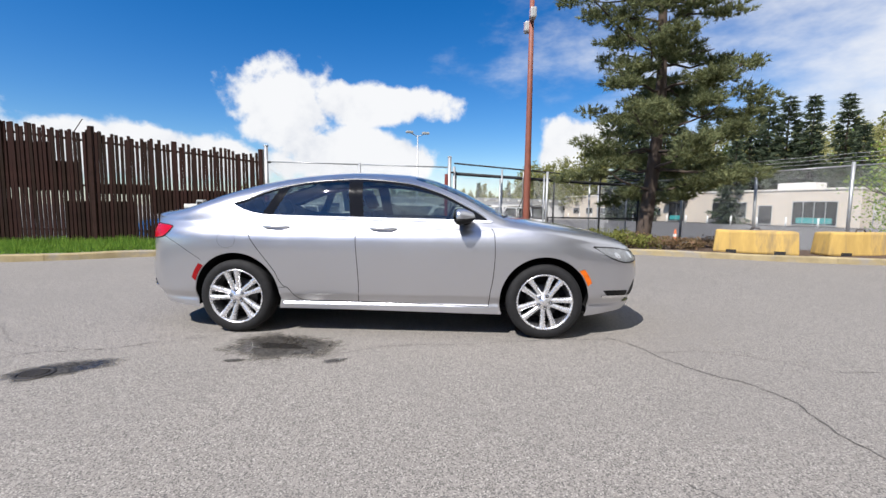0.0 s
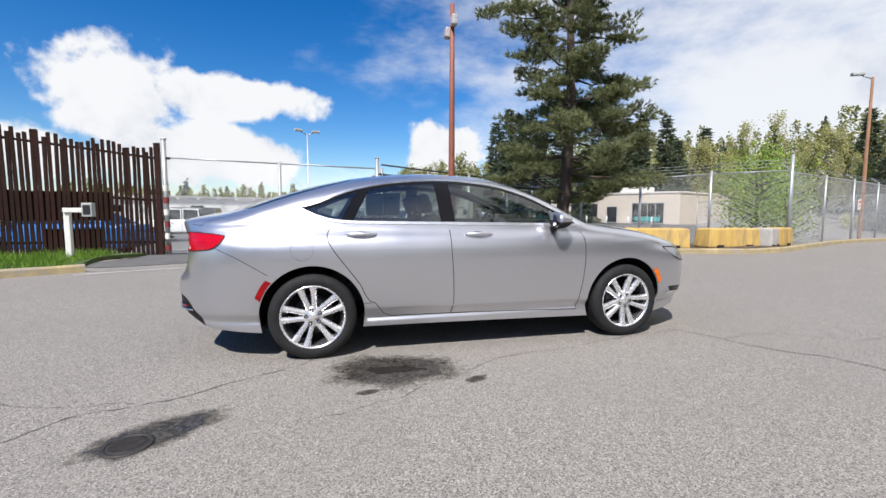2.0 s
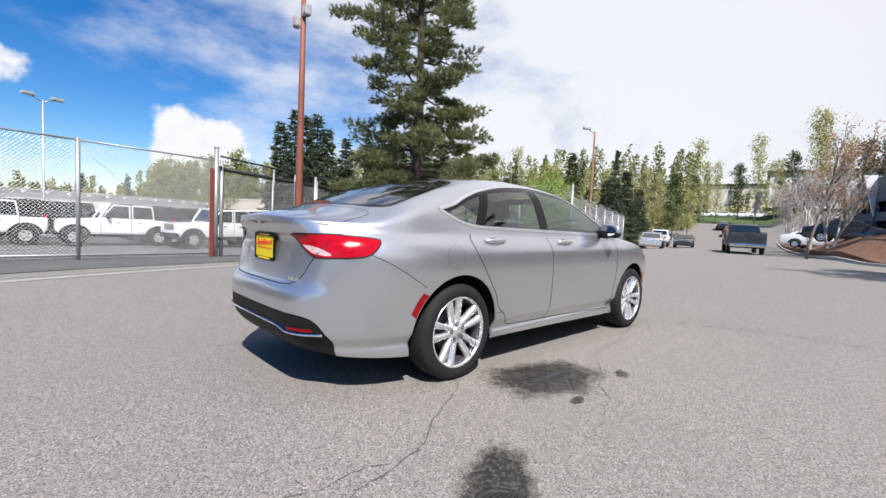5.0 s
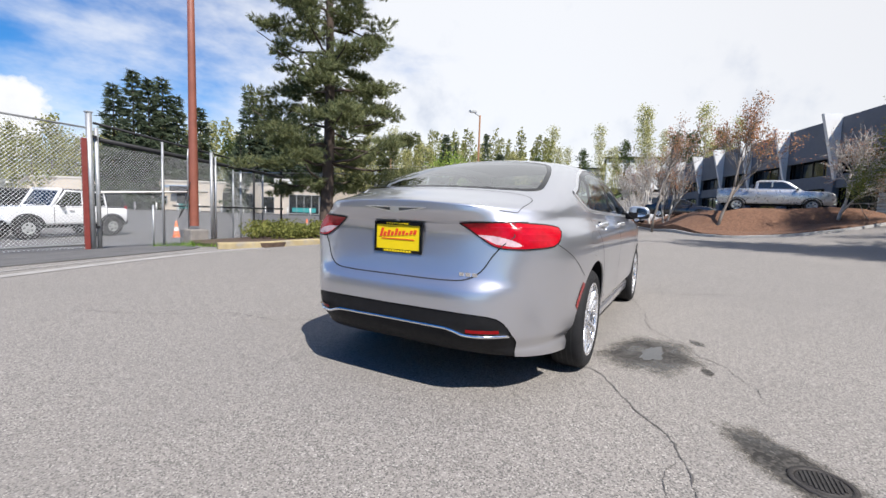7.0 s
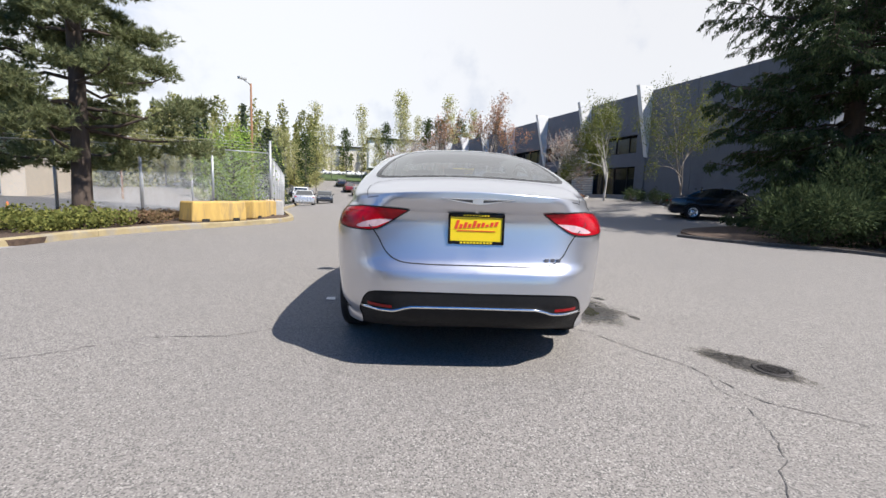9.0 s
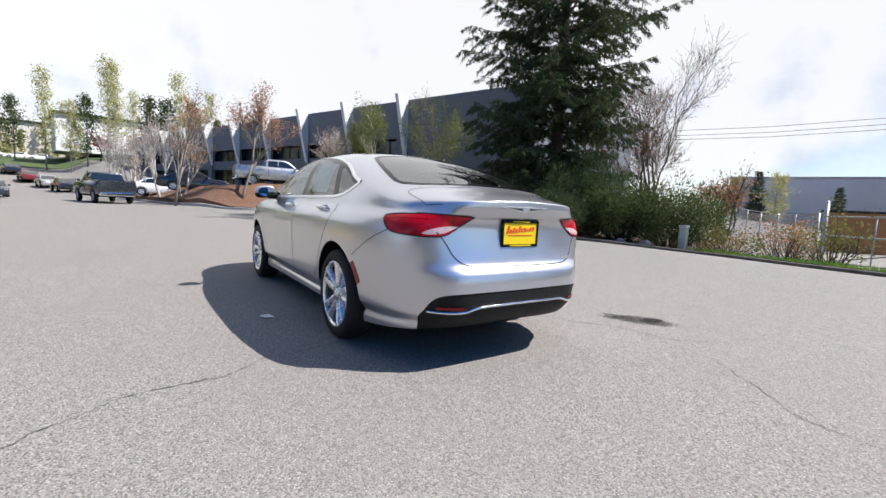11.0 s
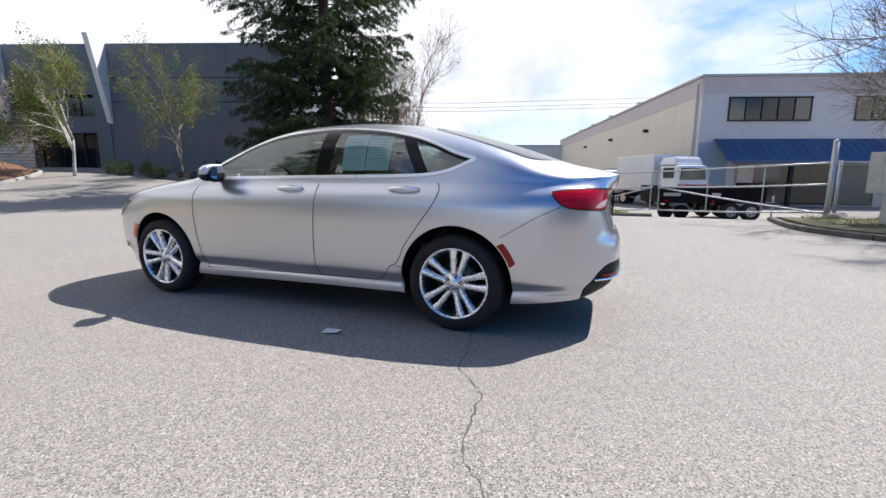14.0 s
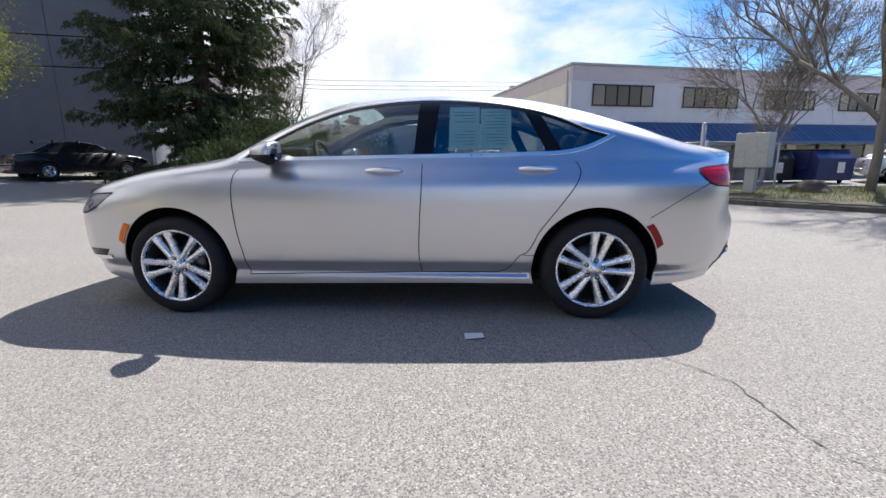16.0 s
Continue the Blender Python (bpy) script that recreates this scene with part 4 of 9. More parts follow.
    marker_f = arch(1.371, 0.398, 20, 43, 12) + list(reversed(arch(1.371, 0.442, 22, 40, 12)))
    head = SS([(sx(1.80, 0.80), 0.815), (sx(1.98, 0.80), 0.80), (sy(0.62, 0.78, False), 0.772), (sy(0.44, 0.75, False), 0.738)]) + SS([(sy(0.44, 0.72, False), 0.700), (sy(0.62, 0.68, False), 0.675), (sx(2.09, 0.68), 0.672), (sx(1.96, 0.70), 0.715)])
    grille = [(sy(0.42, 0.70, False), 0.735), (S_MAX, 0.735), (S_MAX, 0.665), (sy(0.42, 0.68, False), 0.675)]
    intake = [(sy(0.62, 0.45, False), 0.50), (S_MAX, 0.52), (S_MAX, 0.30), (sy(0.66, 0.3, False), 0.30)]
    fog = [(sy(0.83, 0.42, False), 0.43), (sy(0.70, 0.42, False), 0.415), (sy(0.68, 0.36, False), 0.365), (sy(0.80, 0.36, False), 0.375)]
    ns, nz = 190, 32
    outline = [(S_MIN + (S_MAX - S_MIN) * i / 240, 0) for i in range(241)]
    outline = [(s, SILL(s)) for s, _ in outline] + [(s, BELT(s)) for s, _ in reversed(outline)]
    step_s = (S_MAX - S_MIN) / ns
    grid = [(S_MIN + (i + 0.5 * (j % 2)) * step_s, 0.17 + j * 0.029) for i in range(ns) for j in range(nz)]
    creases = [[(-0.92 + i * 0.03, z) for i in range(61)] for z in (0.276, 0.284, 0.290, 0.300, 0.358, 0.366, 0.374, 0.384)]
    creases += [[(S_MIN + 0.004 + i * 0.03, z) for i in range(17)] for z in (0.945, 0.956, 0.968, 0.977, 0.986, 1.0, 1.016, 1.03)]
    creases += [[(S_MIN + 0.004 + i * 0.03, z) for i in range(24)] for z in (0.606, 0.614, 0.622, 0.630, 0.638, 0.646, 0.662, 0.670, 0.68)]
    grid = [p for p in grid if not (-0.95 < p[0] < 0.92 and 0.270 < p[1] < 0.352)]
    names = [("hole", arches[0]), ("hole", arches[1]), ("clear", clear), ("lamp", lamp), ("lid", lid), ("valance", valance), ("marker_r", marker_r), ("marker_f", marker_f), ("head", head), ("grille", grille), ("intake", intake), ("fog", fog), ("door_f", door_f), ("door_r", door_r)]

    def which(c):
        for key, poly in names:
            if inside(c, poly):
                return None if key == "hole" else key
        if abs(c[0] - 1.371) < 0.34 and c[1] < 0.30 or abs(sx(-1.371, 0.3) - c[0]) < 0.34 and c[1] < 0.30:
            return None
        return "body"
    flank = chart(wall, outline, [p for _, p in names], grid, which, creases)
    # -------- upper body
    XZ = lambda pts: [Vector((x, vz(x, z))) for x, z in pts]
    dlo_top = SS([(-1.475, 1.165), (-1.33, 1.205), (-1.17, 1.272), (-0.98, 1.33), (-0.67, 1.382), (-0.26, 1.402), (0.15, 1.362), (0.42, 1.285), (0.60, 1.205), (0.80, 1.095), (0.905, 1.022)])
    dlo_bot = SS([(0.905, 1.022), (0.5, 1.028), (-0.26, 1.038), (-0.9, 1.047), (-1.15, 1.056), (-1.30, 1.085), (-1.42, 1.135), (-1.475, 1.165)])
    dlo_xz = list(dlo_top) + list(dlo_bot)[1:-1]
    dlo = XZ([(p.x, p.y) for p in dlo_xz])
    pane = XZ([(p.x, p.y - 0.034) for p in list(dlo_top)[2:-3]] + [(0.845, 1.036)] + [(p.x, p.y + 0.010) for p in list(dlo_bot)[2:-3]])
    b_post = XZ([(-0.225 - 0.10 * (z - 1.0) / 0.4 * 0.4, z) for z in np.linspace(1.0, 1.45, 16)]) + XZ([(-0.345 - 0.05 * (z - 1.0) / 0.4, z) for z in np.linspace(1.45, 1.0, 16)])
    c_post = XZ([(-1.075 + 0.16 * (z - 1.03) / 0.3, z) for z in np.linspace(1.0, 1.42, 14)]) + XZ([(-1.175 + 0.17 * (z - 1.03) / 0.3, z) for z in np.linspace(1.42, 1.0, 14)])
    sail = XZ([(0.70, 1.0), (0.705, 1.06), (0.73, 1.18), (1.0, 1.18), (1.0, 1.0)])
    XY = lambda pts: [Vector((x, vy(x, y))) for x, y in pts]
    back_edge = SS([(-1.965, 0.0), (-1.955, 0.25), (-1.92, 0.46), (-1.86, 0.60), (-1.78, 0.645), (-1.6, 0.628), (-1.35, 0.575), (-1.13, 0.50), (-1.075, 0.42), (-1.05, 0.22), (-1.045, 0.0)])
    back = XY([(p.x, p.y) for p in back_edge])
    screen_edge = SS([(0.235, 0.0), (0.225, 0.3), (0.205, 0.50), (0.26, 0.575), (0.5, 0.635), (0.75, 0.69), (0.90, 0.715), (0.985, 0.68), (1.04, 0.52), (1.085, 0.25), (1.095, 0.0)])
    screen = XY([(p.x, p.y) for p in screen_edge])
    hood_edge = SS([(1.12, 0.0), (1.10, 0.3), (1.05, 0.58), (1.02, 0.70), (1.10, 0.755), (1.4, 0.745), (1.8, 0.66), (2.05, 0.56), (2.16, 0.42), (2.20, 0.2), (2.205, 0.0)])
    hood = XY([(p.x, p.y) for p in hood_edge])
    lid_top_edge = SS([(-2.0, 0.0), (-1.99, 0.3), (-1.955, 0.52), (-1.96, 0.64), (-2.05, 0.66), (-2.18, 0.645), (-2.26, 0.61)])
    lid_top = XY([(p.x, p.y) for p in lid_top_edge]) + [Vector((-2.26, 0.0)), Vector((-2.5, 0.0)), Vector((-2.5, 1.0))]
    cowl = XY([(1.095, 0.0), (1.085, 0.25), (1.04, 0.52), (0.985, 0.68), (1.02, 0.70), (1.05, 0.58), (1.10, 0.3), (1.12, 0.0)])
    nx, nv = 170, 30
    xa, xb = BX[0] + 1e-4, BX[-1] - 1e-4
    stations = [xa]
    for x in sorted(BX):
        if x > stations[-1] + 3e-5 and x < xb - 3e-5:
            stations.append(x)
    stations.append(xb)
    t_out = [(x, 0.0) for x in stations] + [(x, 1.0) for x in reversed(stations)]
    t_grid = [(xa + (xb - xa) * (i + 0.5 * (j % 2)) / nx, j / nv) for i in range(1, nx) for j in range(1, nv)]
    t_names = [("screen", screen), ("back", back), ("cowl", cowl), ("hood", hood), ("lid", lid_top)]

    def which_top(c):
        if inside(c, dlo):
            if inside(c, sail):
                return "sail"
            if inside(c, b_post) or not inside(c, pane):
                return "b_post"
            if inside(c, c_post):
                return "c_post"
            return "glass_f" if c[0] > -0.25 else ("glass_r" if c[0] > -1.12 and not left_of_post(c) else "glass_q")
        for key, poly in t_names:
            if inside(c, poly):
                return key
        return "roof" if (-1.0 < c[0] < 0.2 and c[1] > 0.75) else "body"

    def left_of_post(c):
        z = top(c[0], c[1]).z
        return c[0] < -1.125 + 0.165 * (z - 1.03) / 0.3
    upper = chart(top, t_out, [dlo, pane, b_post, c_post, sail] + [p for _, p in t_names], t_grid, which_top)

    def both(*ds):
        return merged([d for d in ds] + [mirrored(d) for d in ds])
    body = panel("body", both(flank["body"], upper["body"], upper["roof"]), PAINT, car)
    panel("bonnet", both(upper["hood"]), PAINT, car)
    boot = panel("boot_lid", both(upper["lid"], flank["lid"]), PAINT, car)
    panel("windscreen", both(upper["screen"]), GLASS, car, "clear windscreen glass")
    panel("rear_window", both(upper["back"]), GLASS_REAR, car, "dark tinted rear window")
    panel("cowl", both(upper["cowl"]), BLACK_PLASTIC, car, "black plastic cowl below the windscreen", -0.004)
    rear_trim = panel("rear_valance", both(flank["valance"]), BLACK_PLASTIC, car, "black plastic lower rear bumper", -0.006)
    panel("grille", both(flank["grille"]), BLACK_GLOSS, car, "black grille", -0.01)
    panel("air_intake", both(flank["intake"]), BLACK_PLASTIC, car, "black lower intake", -0.012)
    panel("headliner", both(upper["roof"]), HEADLINER, car, "pale cloth headliner", -0.03)
    for side in (1, -1):
        S = (lambda d: d) if side > 0 else mirrored
        df = panel("front_door", S(flank["door_f"]), PAINT, car)
        dr = panel("rear_door", S(flank["door_r"]), PAINT, car)
        panel("window_glass", S(upper["glass_f"]), GLASS_DOOR, df, "lightly tinted door glass")
        panel("window_glass", S(upper["glass_r"]), GLASS_DARK, dr, "dark tinted door glass")
        panel("quarter_glass", S(upper["glass_q"]), GLASS_DARK, body, "dark tinted quarter glass")
        panel("pillar_trim", S(upper["b_post"]), BLACK_GLOSS, car, "black centre pillar and window frame")
        panel("pillar_trim", S(upper["c_post"]), BLACK_GLOSS, car, "gloss black rear pillar")
        panel("mirror_sail", S(upper["sail"]), BLACK_GLOSS, df)
        tl = panel("tail_lamp", S(flank["lamp"]), RED_LENS, car, "red tail lamp lens", 0.004)
        panel("reverse_lens", S(flank["clear"]), WHITE_LENS, tl, "clear reversing lens", 0.004)
        panel("side_marker", S(flank["marker_r"]), DARK_RED, car, "red rear side marker", 0.003)
        panel("side_marker", S(flank["marker_f"]), AMBER_LENS, car, "amber front side marker", 0.003)
        panel("headlamp", S(flank["head"]), HEAD_LENS, car, "clear headlamp with dark housing", 0.002)
        fl = panel("fog_lamp", S(flank["fog"]), BLACK_GLOSS, car, "black fog lamp recess with chrome strip", 0.001)
        V, F = ribbon(wall, [(fog[2][0] + (fog[3][0] - fog[2][0]) * i / 8, fog[2][1] + (fog[3][1] - fog[2][1]) * i / 8 - 0.004) for i in range(-2, 11)], 0.028, 0.005, side)
        mesh_ob("chrome_strip", V, F, CHROME, fl)
        V, F = ribbon(wall, list(head) + [head[0]], 0.010, 0.0035, side)
        mesh_ob("lamp_seal", V, F, BLACK_PLASTIC, car)
        for yy, rr in ((0.78, 0.030), (0.66, 0.032), (0.55, 0.024)):
            s0, z0 = sy(yy, 0.73, False), 0.735
            V, F = [wall(s0, z0) + Vector((0.004, 0.003, 0.0))], []
            for i in range(16):
                a = 2 * math.pi * i / 16
                V.append(wall(s0 + rr * math.cos(a), z0 + rr * math.sin(a)) + Vector((0.003, 0.003, 0)))
            F = [(0, 1 + i, 1 + (i + 1) % 16) for i in range(16)]
            if side < 0:
                V, F = [Vector((v.x, -v.y, v.z)) for v in V], [tuple(reversed(f)) for f in F]
            mesh_ob("projector", V, F, CHROME, car, "bright headlamp reflector")
        # shut lines
        seams = [(wall, [(p.x, min(p.y, BELT(p.x) - 0.002)) for p in b_line]), (wall, [(p.x, min(p.y, BELT(p.x) - 0.002)) for p in rear_edge]), (wall, [(p.x, min(p.y, BELT(p.x) - 0.002)) for p in front_edge]), (wall, bottom_f), (wall, bottom_r)]
        for fn, ln in seams:
            V, F = ribbon(fn, ln, 0.0065, 0.0012, side)
            mesh_ob("shut_line", V, F, SEAM, body)
        thin = [(wall, SS([(sx(-2.06, 0.87), 0.868), (sx(-1.90, 0.79), 0.79), (sx(-1.685, 0.66), 0.66)])), (wall, [(-0.905, 0.42), (-0.95, 0.42), (sx(-0.995, 0.42), 0.42)]),
                (top, XY([(p.x, p.y) for p in hood_edge[: len(hood_edge) * 2 // 3]])), (top, XY([(p.x, p.y) for p in lid_top_edge])), (wall, lid_cut)]
        for fn, ln in thin:
            V, F = ribbon(fn, ln, 0.0075 if ln is lid_cut else 0.0042, 0.0012, side)
            mesh_ob("panel_gap", V, F, SEAM, body)
        V, F = ribbon(top, XY([(p.x + (0.018 if p.x < -1.8 else -0.004), max(0.0, p.y - 0.014)) for p in back_edge]), 0.034, 0.0012, side)
        mesh_ob("window_seal", V, F, BLACK_GLOSS, body, "black border of the rear window")
        # lamp surrounds
        V, F = ribbon(wall, list(lamp) + [lamp[0]], 0.008, 0.005, side)
        mesh_ob("lamp_seal", V, F, BLACK_PLASTIC, tl)
        V, F = ribbon(wall, [(sy(0.60, 0.845), 0.845), (sy(0.66, 0.90), 0.90), (sy(0.665, 0.94), 0.968)], 0.006, 0.006, side)
        mesh_ob("lamp_split", V, F, SEAM, tl)
        for zz, y0, x1 in ((0.945, 0.47, -2.08), (0.915, 0.69, -2.06), (0.885, 0.72, -2.10)):
            s0, s1 = sy(y0, zz), sx(x1, zz)
            V, F = ribbon(wall, [(s0 + (s1 - s0) * i / 14, zz) for i in range(15)], 0.006, 0.0052, side)
            mesh_ob("light_strip", V, F, BRIGHT_RED, tl, "brighter red light strip")
        # bright surround of the side windows
        edge = XZ([(p.x, p.y) for p in list(dlo_top)] + [(p.x, p.y) for p in list(dlo_bot)[1:-1]])
        edge.append(edge[0])
        V, F = ribbon(top, edge, 0.021, 0.006, side)
        inner, _ = ribbon(top, edge, 0.027, 0.0, side)
        n = len(V)
        F = F + [q for i in range(len(edge) - 1) for q in ((2 * i, 2 * i + 2, n + 2 * i + 2, n + 2 * i), (2 * i + 1, n + 2 * i + 1, n + 2 * i + 3, 2 * i + 3))]
        mesh_ob("window_trim", V + inner, F, BRIGHT_TRIM, body, "bright chrome window surround")
        # wheel house and arch lip
        for xc in (1.371, -1.371):
            V, F = [], []
            n = 28
            for i in range(n + 1):
                a = radians(-14 + 208 * i / n)
                rr = ARCH + 0.006
                xx, zz = xc + rr * math.cos(a), 0.335 + rr * math.sin(a)
                for yy in (0.60, wall(sx(xx, max(0.18, zz)), max(0.18, zz)).y - 0.003):
                    V.append((xx, yy * side, zz))
            F = [(2 * i, 2 * i + 1, 2 * i + 3, 2 * i + 2) for i in range(n)]
            k0 = len(V)
            V.append((xc, 0.60 * side, 0.30))
            F += [(2 * i, 2 * i + 2, k0) for i in range(n)]
            mesh_ob("wheel_house", V, F, UNDER, car, "black wheel arch liner", True)
            lip = []
            for p in arch(xc, ARCH + 0.002, -12, 192, 48):
                q = wall(p[0], p[1])
                lip.append(Vector((q.x, (q.y - 0.006) * side, q.z)))
            tube("arch_lip", lip, 0.005, PAINT, body, "", 6)
        # handles
        for parent, xh in ((df, -0.045), (dr, -1.0)):
            zc = 0.952 if parent is df else 0.958
            pts = []
            for i in range(13):
                t = i / 12
                x = xh + 0.115 - 0.23 * t
                q = wall(sx(x, zc), zc)
                out = 0.006 + 0.030 * math.sin(math.pi * t) ** 0.55
                pts.append(Vector((x, (q.y + out) * side, zc + 0.004 * math.sin(math.pi * t))))
            tube("door_handle", pts, [0.006 + 0.0095 * math.sin(math.pi * min(1, max(0, (i + 0.6) / 13.2))) ** 0.6 for i in range(13)], BRIGHT_TRIM, parent, "chrome pull handle", 10)
            bm = bmesh.new()
            bmesh.ops.create_uvsphere(bm, u_segments=18, v_segments=8, radius=1.0)
            q = wall(sx(xh, zc), zc)
            for v in bm.verts:
                v.co = Vector((v.co.x * 0.075 + xh, (q.y - 0.008 + v.co.y * 0.012) * side, v.co.z * 0.03 + zc - 0.008))
            part("handle_cup", bm, SEAM, parent, "", True)
        # mirror
        bm = bmesh.new()
        bmesh.ops.create_uvsphere(bm, u_segments=24, v_segments=14, radius=1.0)
        for v in bm.verts:
            x, y, z = (math.copysign(abs(c) ** 0.62, c) for c in v.co)
            flat = -0.72 if x < -0.72 else x
            k = 1.0 - 0.42 * smooth01(0.3 + x * 0.7)
            v.co = Vector((0.660 + flat * 0.092, (0.975 + y * 0.105 * k - 0.01 * x) * side, 1.068 + z * 0.066 * k - 0.010 * y))
        mirror = part("door_mirror", bm, PAINT, df, "silver mirror housing with black base", True)
        bm = bmesh.new()
        bmesh.ops.create_circle(bm, cap_ends=True, segments=24, radius=1.0)
        for v in bm.verts:
            v.co = Vector((0.588 - 0.018 * v.co.x, (0.98 + v.co.x * 0.080) * side, 1.067 + v.co.y * 0.046))
        part("mirror_glass", bm, CHROME, mirror, "mirror glass")
        tube("mirror_arm", [(0.70, 0.80 * side, 1.035), (0.685, 0.87 * side, 1.025), (0.67, 0.93 * side, 1.02)], [0.045, 0.032, 0.03], BLACK_PLASTIC, mirror, "", 10)
        bm = bmesh.new()
        bmesh.ops.create_uvsphere(bm, u_segments=24, v_segments=14, radius=1.0)
        for v in bm.verts:
            x, y, z = (math.copysign(abs(c) ** 0.62, c) for c in v.co)
            z = min(z, -0.10)
            flat = -0.74 if x < -0.74 else x
            k = 1.02 - 0.42 * smooth01(0.3 + x * 0.7)
            v.co = Vector((0.660 + flat * 0.094, (0.975 + y * 0.105 * k - 0.01 * x) * side, 1.068 + z * 0.066 * k - 0.010 * y))
        part("mirror_base", bm, BLACK_PLASTIC, mirror, "", True)
        # wheels
        for xc in (1.371, -1.371):
            wh = new("wheel")
            wh.parent = car
            wh.matrix_basis = pose(xc, 0.806 * side, 0.331, 0, 0, 0 if side < 0 else 180) @ pose(0, 0, 0, 0, 37 * (xc > 0) + 11 * side, 0)
            wheel_parts(wh)
            tagged(wh, "five twin-spoke alloy wheel with black tyre")
        # door card and sill inside
        part("door_card", bm_box((1.82, 0.05, 0.70), (-0.03, 0.79 * side, 0.64), 0.015), CABIN, car, "dark grey door trim")
    # fuel flap on the right flank
    flap = [(sx(-1.44 + 0.082 * math.cos(a), 0.85), 0.845 + 0.078 * math.sin(a)) for a in np.linspace(0, 2 * math.pi, 40)]
    V, F = ribbon(wall, flap, 0.0016, 0.0010, -1)
    mesh_ob("fuel_flap", V, F, SEAM, body, "round fuel flap outline")
    # bright strip across the rear valance, stepping down at both ends
    pts = []
    for y, z in [(-0.66, 0.382), (-0.55, 0.380), (-0.45, 0.385), (-0.40, 0.402), (-0.36, 0.411), (-0.18, 0.414), (0, 0.415), (0.18, 0.414), (0.36, 0.411), (0.40, 0.402), (0.45, 0.385), (0.55, 0.380), (0.66, 0.382)]:
        q = wall(sy(abs(y), z), z)
        pts.append(Vector((q.x - 0.004, y, z)))
    tube("bumper_strip", spline(pts, 0.03), 0.0085, CHROME, rear_trim, "chrome strip", 8)
    for side in (1, -1):
        lo, hi = [], []
        for y in np.linspace(0.47, 0.62, 8):
            a, b = wall(sy(float(y), 0.395), 0.398), wall(sy(float(y), 0.41), 0.416)
            lo.append((a.x - 0.004, a.y * side, a.z))
            hi.append((b.x - 0.004, b.y * side, b.z))
        mesh_ob("reflector", lo + hi, [(i, i + 1, 9 + i, 8 + i) for i in range(7)], DARK_RED, rear_trim, "dark red reflector")
    # boot: plate, frame, winged badge, model badge bars
    def at_rear(y, z, lift):
        q = wall(sy(abs(y), z), z)
        return Vector((q.x - lift, y, z))
    tilt = math.degrees(math.atan2(REAR_AT(0.79) - REAR_AT(0.93), 0.14))
    px = -REAR_AT(0.86) - 0.012
    plate = part("number_plate", bm_box((0.006, 0.30, 0.152), (px, 0, 0.862), 0.002), YELLOW, boot, "yellow dealer plate with red lettering in a black frame")
    V, F = merged([box_data((px - 0.002, 0, 0.862 + 0.078 * k), (0.012, 0.322, 0.018)) for k in (-1, 1)] + [box_data((px - 0.002, 0.155 * k, 0.862), (0.012, 0.013, 0.156)) for k in (-1, 1)])
    mesh_ob("plate_frame", V, F, BLACK_GLOSS, plate)
    marks = []
    for i in range(10):
        h = (0.050, 0.026, 0.034, 0.024, 0.040, 0.024, 0.026, 0.014, 0.024, 0.026)[i]
        v, f = box_data((0, 0, h / 2), (0.003, 0.017, h))
        marks.append(([Vector((px - 0.0045 + p[0], 0.118 - 0.0255 * i - p[2] * 0.30 - p[1], 0.862 + 0.0022 * i + p[2])) for p in v], f))
    v, f = box_data((px - 0.0045, 0.0, 0.852), (0.003, 0.22, 0.005))
    marks.append((v, f))
    V, F = merged(marks)
    mesh_ob("red_script", V, F, RED_PRINT, plate)
    for z, y0, dy, w, h, k in ((0.7845, 0.085, 0.019, 0.013, 0.011, 10), (0.9405, 0.07, 0.017, 0.011, 0.008, 9)):
        for i in range(k):
            mesh_ob("frame_mark", *box_data((px - 0.0095, y0 - dy * i, z), (0.003, w, h)), YELLOW, plate)
    V, F = [], []
    dark_v, dark_f = [], []
    for side in (1, -1):
        for y_z, lift, vv, ff in (([(0.0, 1.037, 1.002), (0.045, 1.038, 1.005), (0.12, 1.038, 1.016), (0.205, 1.037, 1.031)], 0.007, V, F),
                                  ([(0.030, 1.031, 1.011), (0.06, 1.031, 1.014), (0.12, 1.032, 1.022), (0.17, 1.033, 1.029)], 0.0085, dark_v, dark_f)):
            o = len(vv)
            for y, zt, zb in y_z:
                face_x = at_rear(y * side, 1.02, 0.0).x
                vv += [Vector((face_x + 0.012, y * side, zt)), Vector((face_x - lift, y * side, zt - 0.002)), Vector((face_x - lift + 0.002, y * side, zb + 0.002)), Vector((face_x + 0.012, y * side, zb))]
            ff += [(o + 4 * a + b, o + 4 * a + b + 1, o + 4 * a + b + 5, o + 4 * a + b + 4) for a in range(3) for b in range(3)]
    wings = mesh_ob("winged_badge", V, F, BRIGHT_TRIM, boot, "chrome winged badge")
    mesh_ob("wing_inlay", dark_v, dark_f, BARREL, wings)
    V, F = merged([box_data(tuple(at_rear(-0.415 - 0.036 * i, 0.695, 0.004)), (0.005, 0.026, 0.020), 0.1) for i in range(3)])
    mesh_ob("model_badge", V, F, CHROME, boot, "chrome bars of a model badge")
    # floor and cabin
    part("floor_pan", bm_box((3.7, 1.5, 0.06), (0.1, 0, 0.245), 0.02), UNDER, car, "black underbody")
    part("exhaust_silencer", bm_box((0.42, 0.8, 0.12), (-1.92, 0, 0.32), 0.05), UNDER, car)
    part("bulkhead", bm_box((0.05, 1.18, 0.62), (1.05, 0, 0.58), 0.02), CABIN, car)
    part("parcel_shelf", bm_box((0.62, 1.3, 0.05), (-1.62, 0, 1.01), 0.02), CABIN, car)
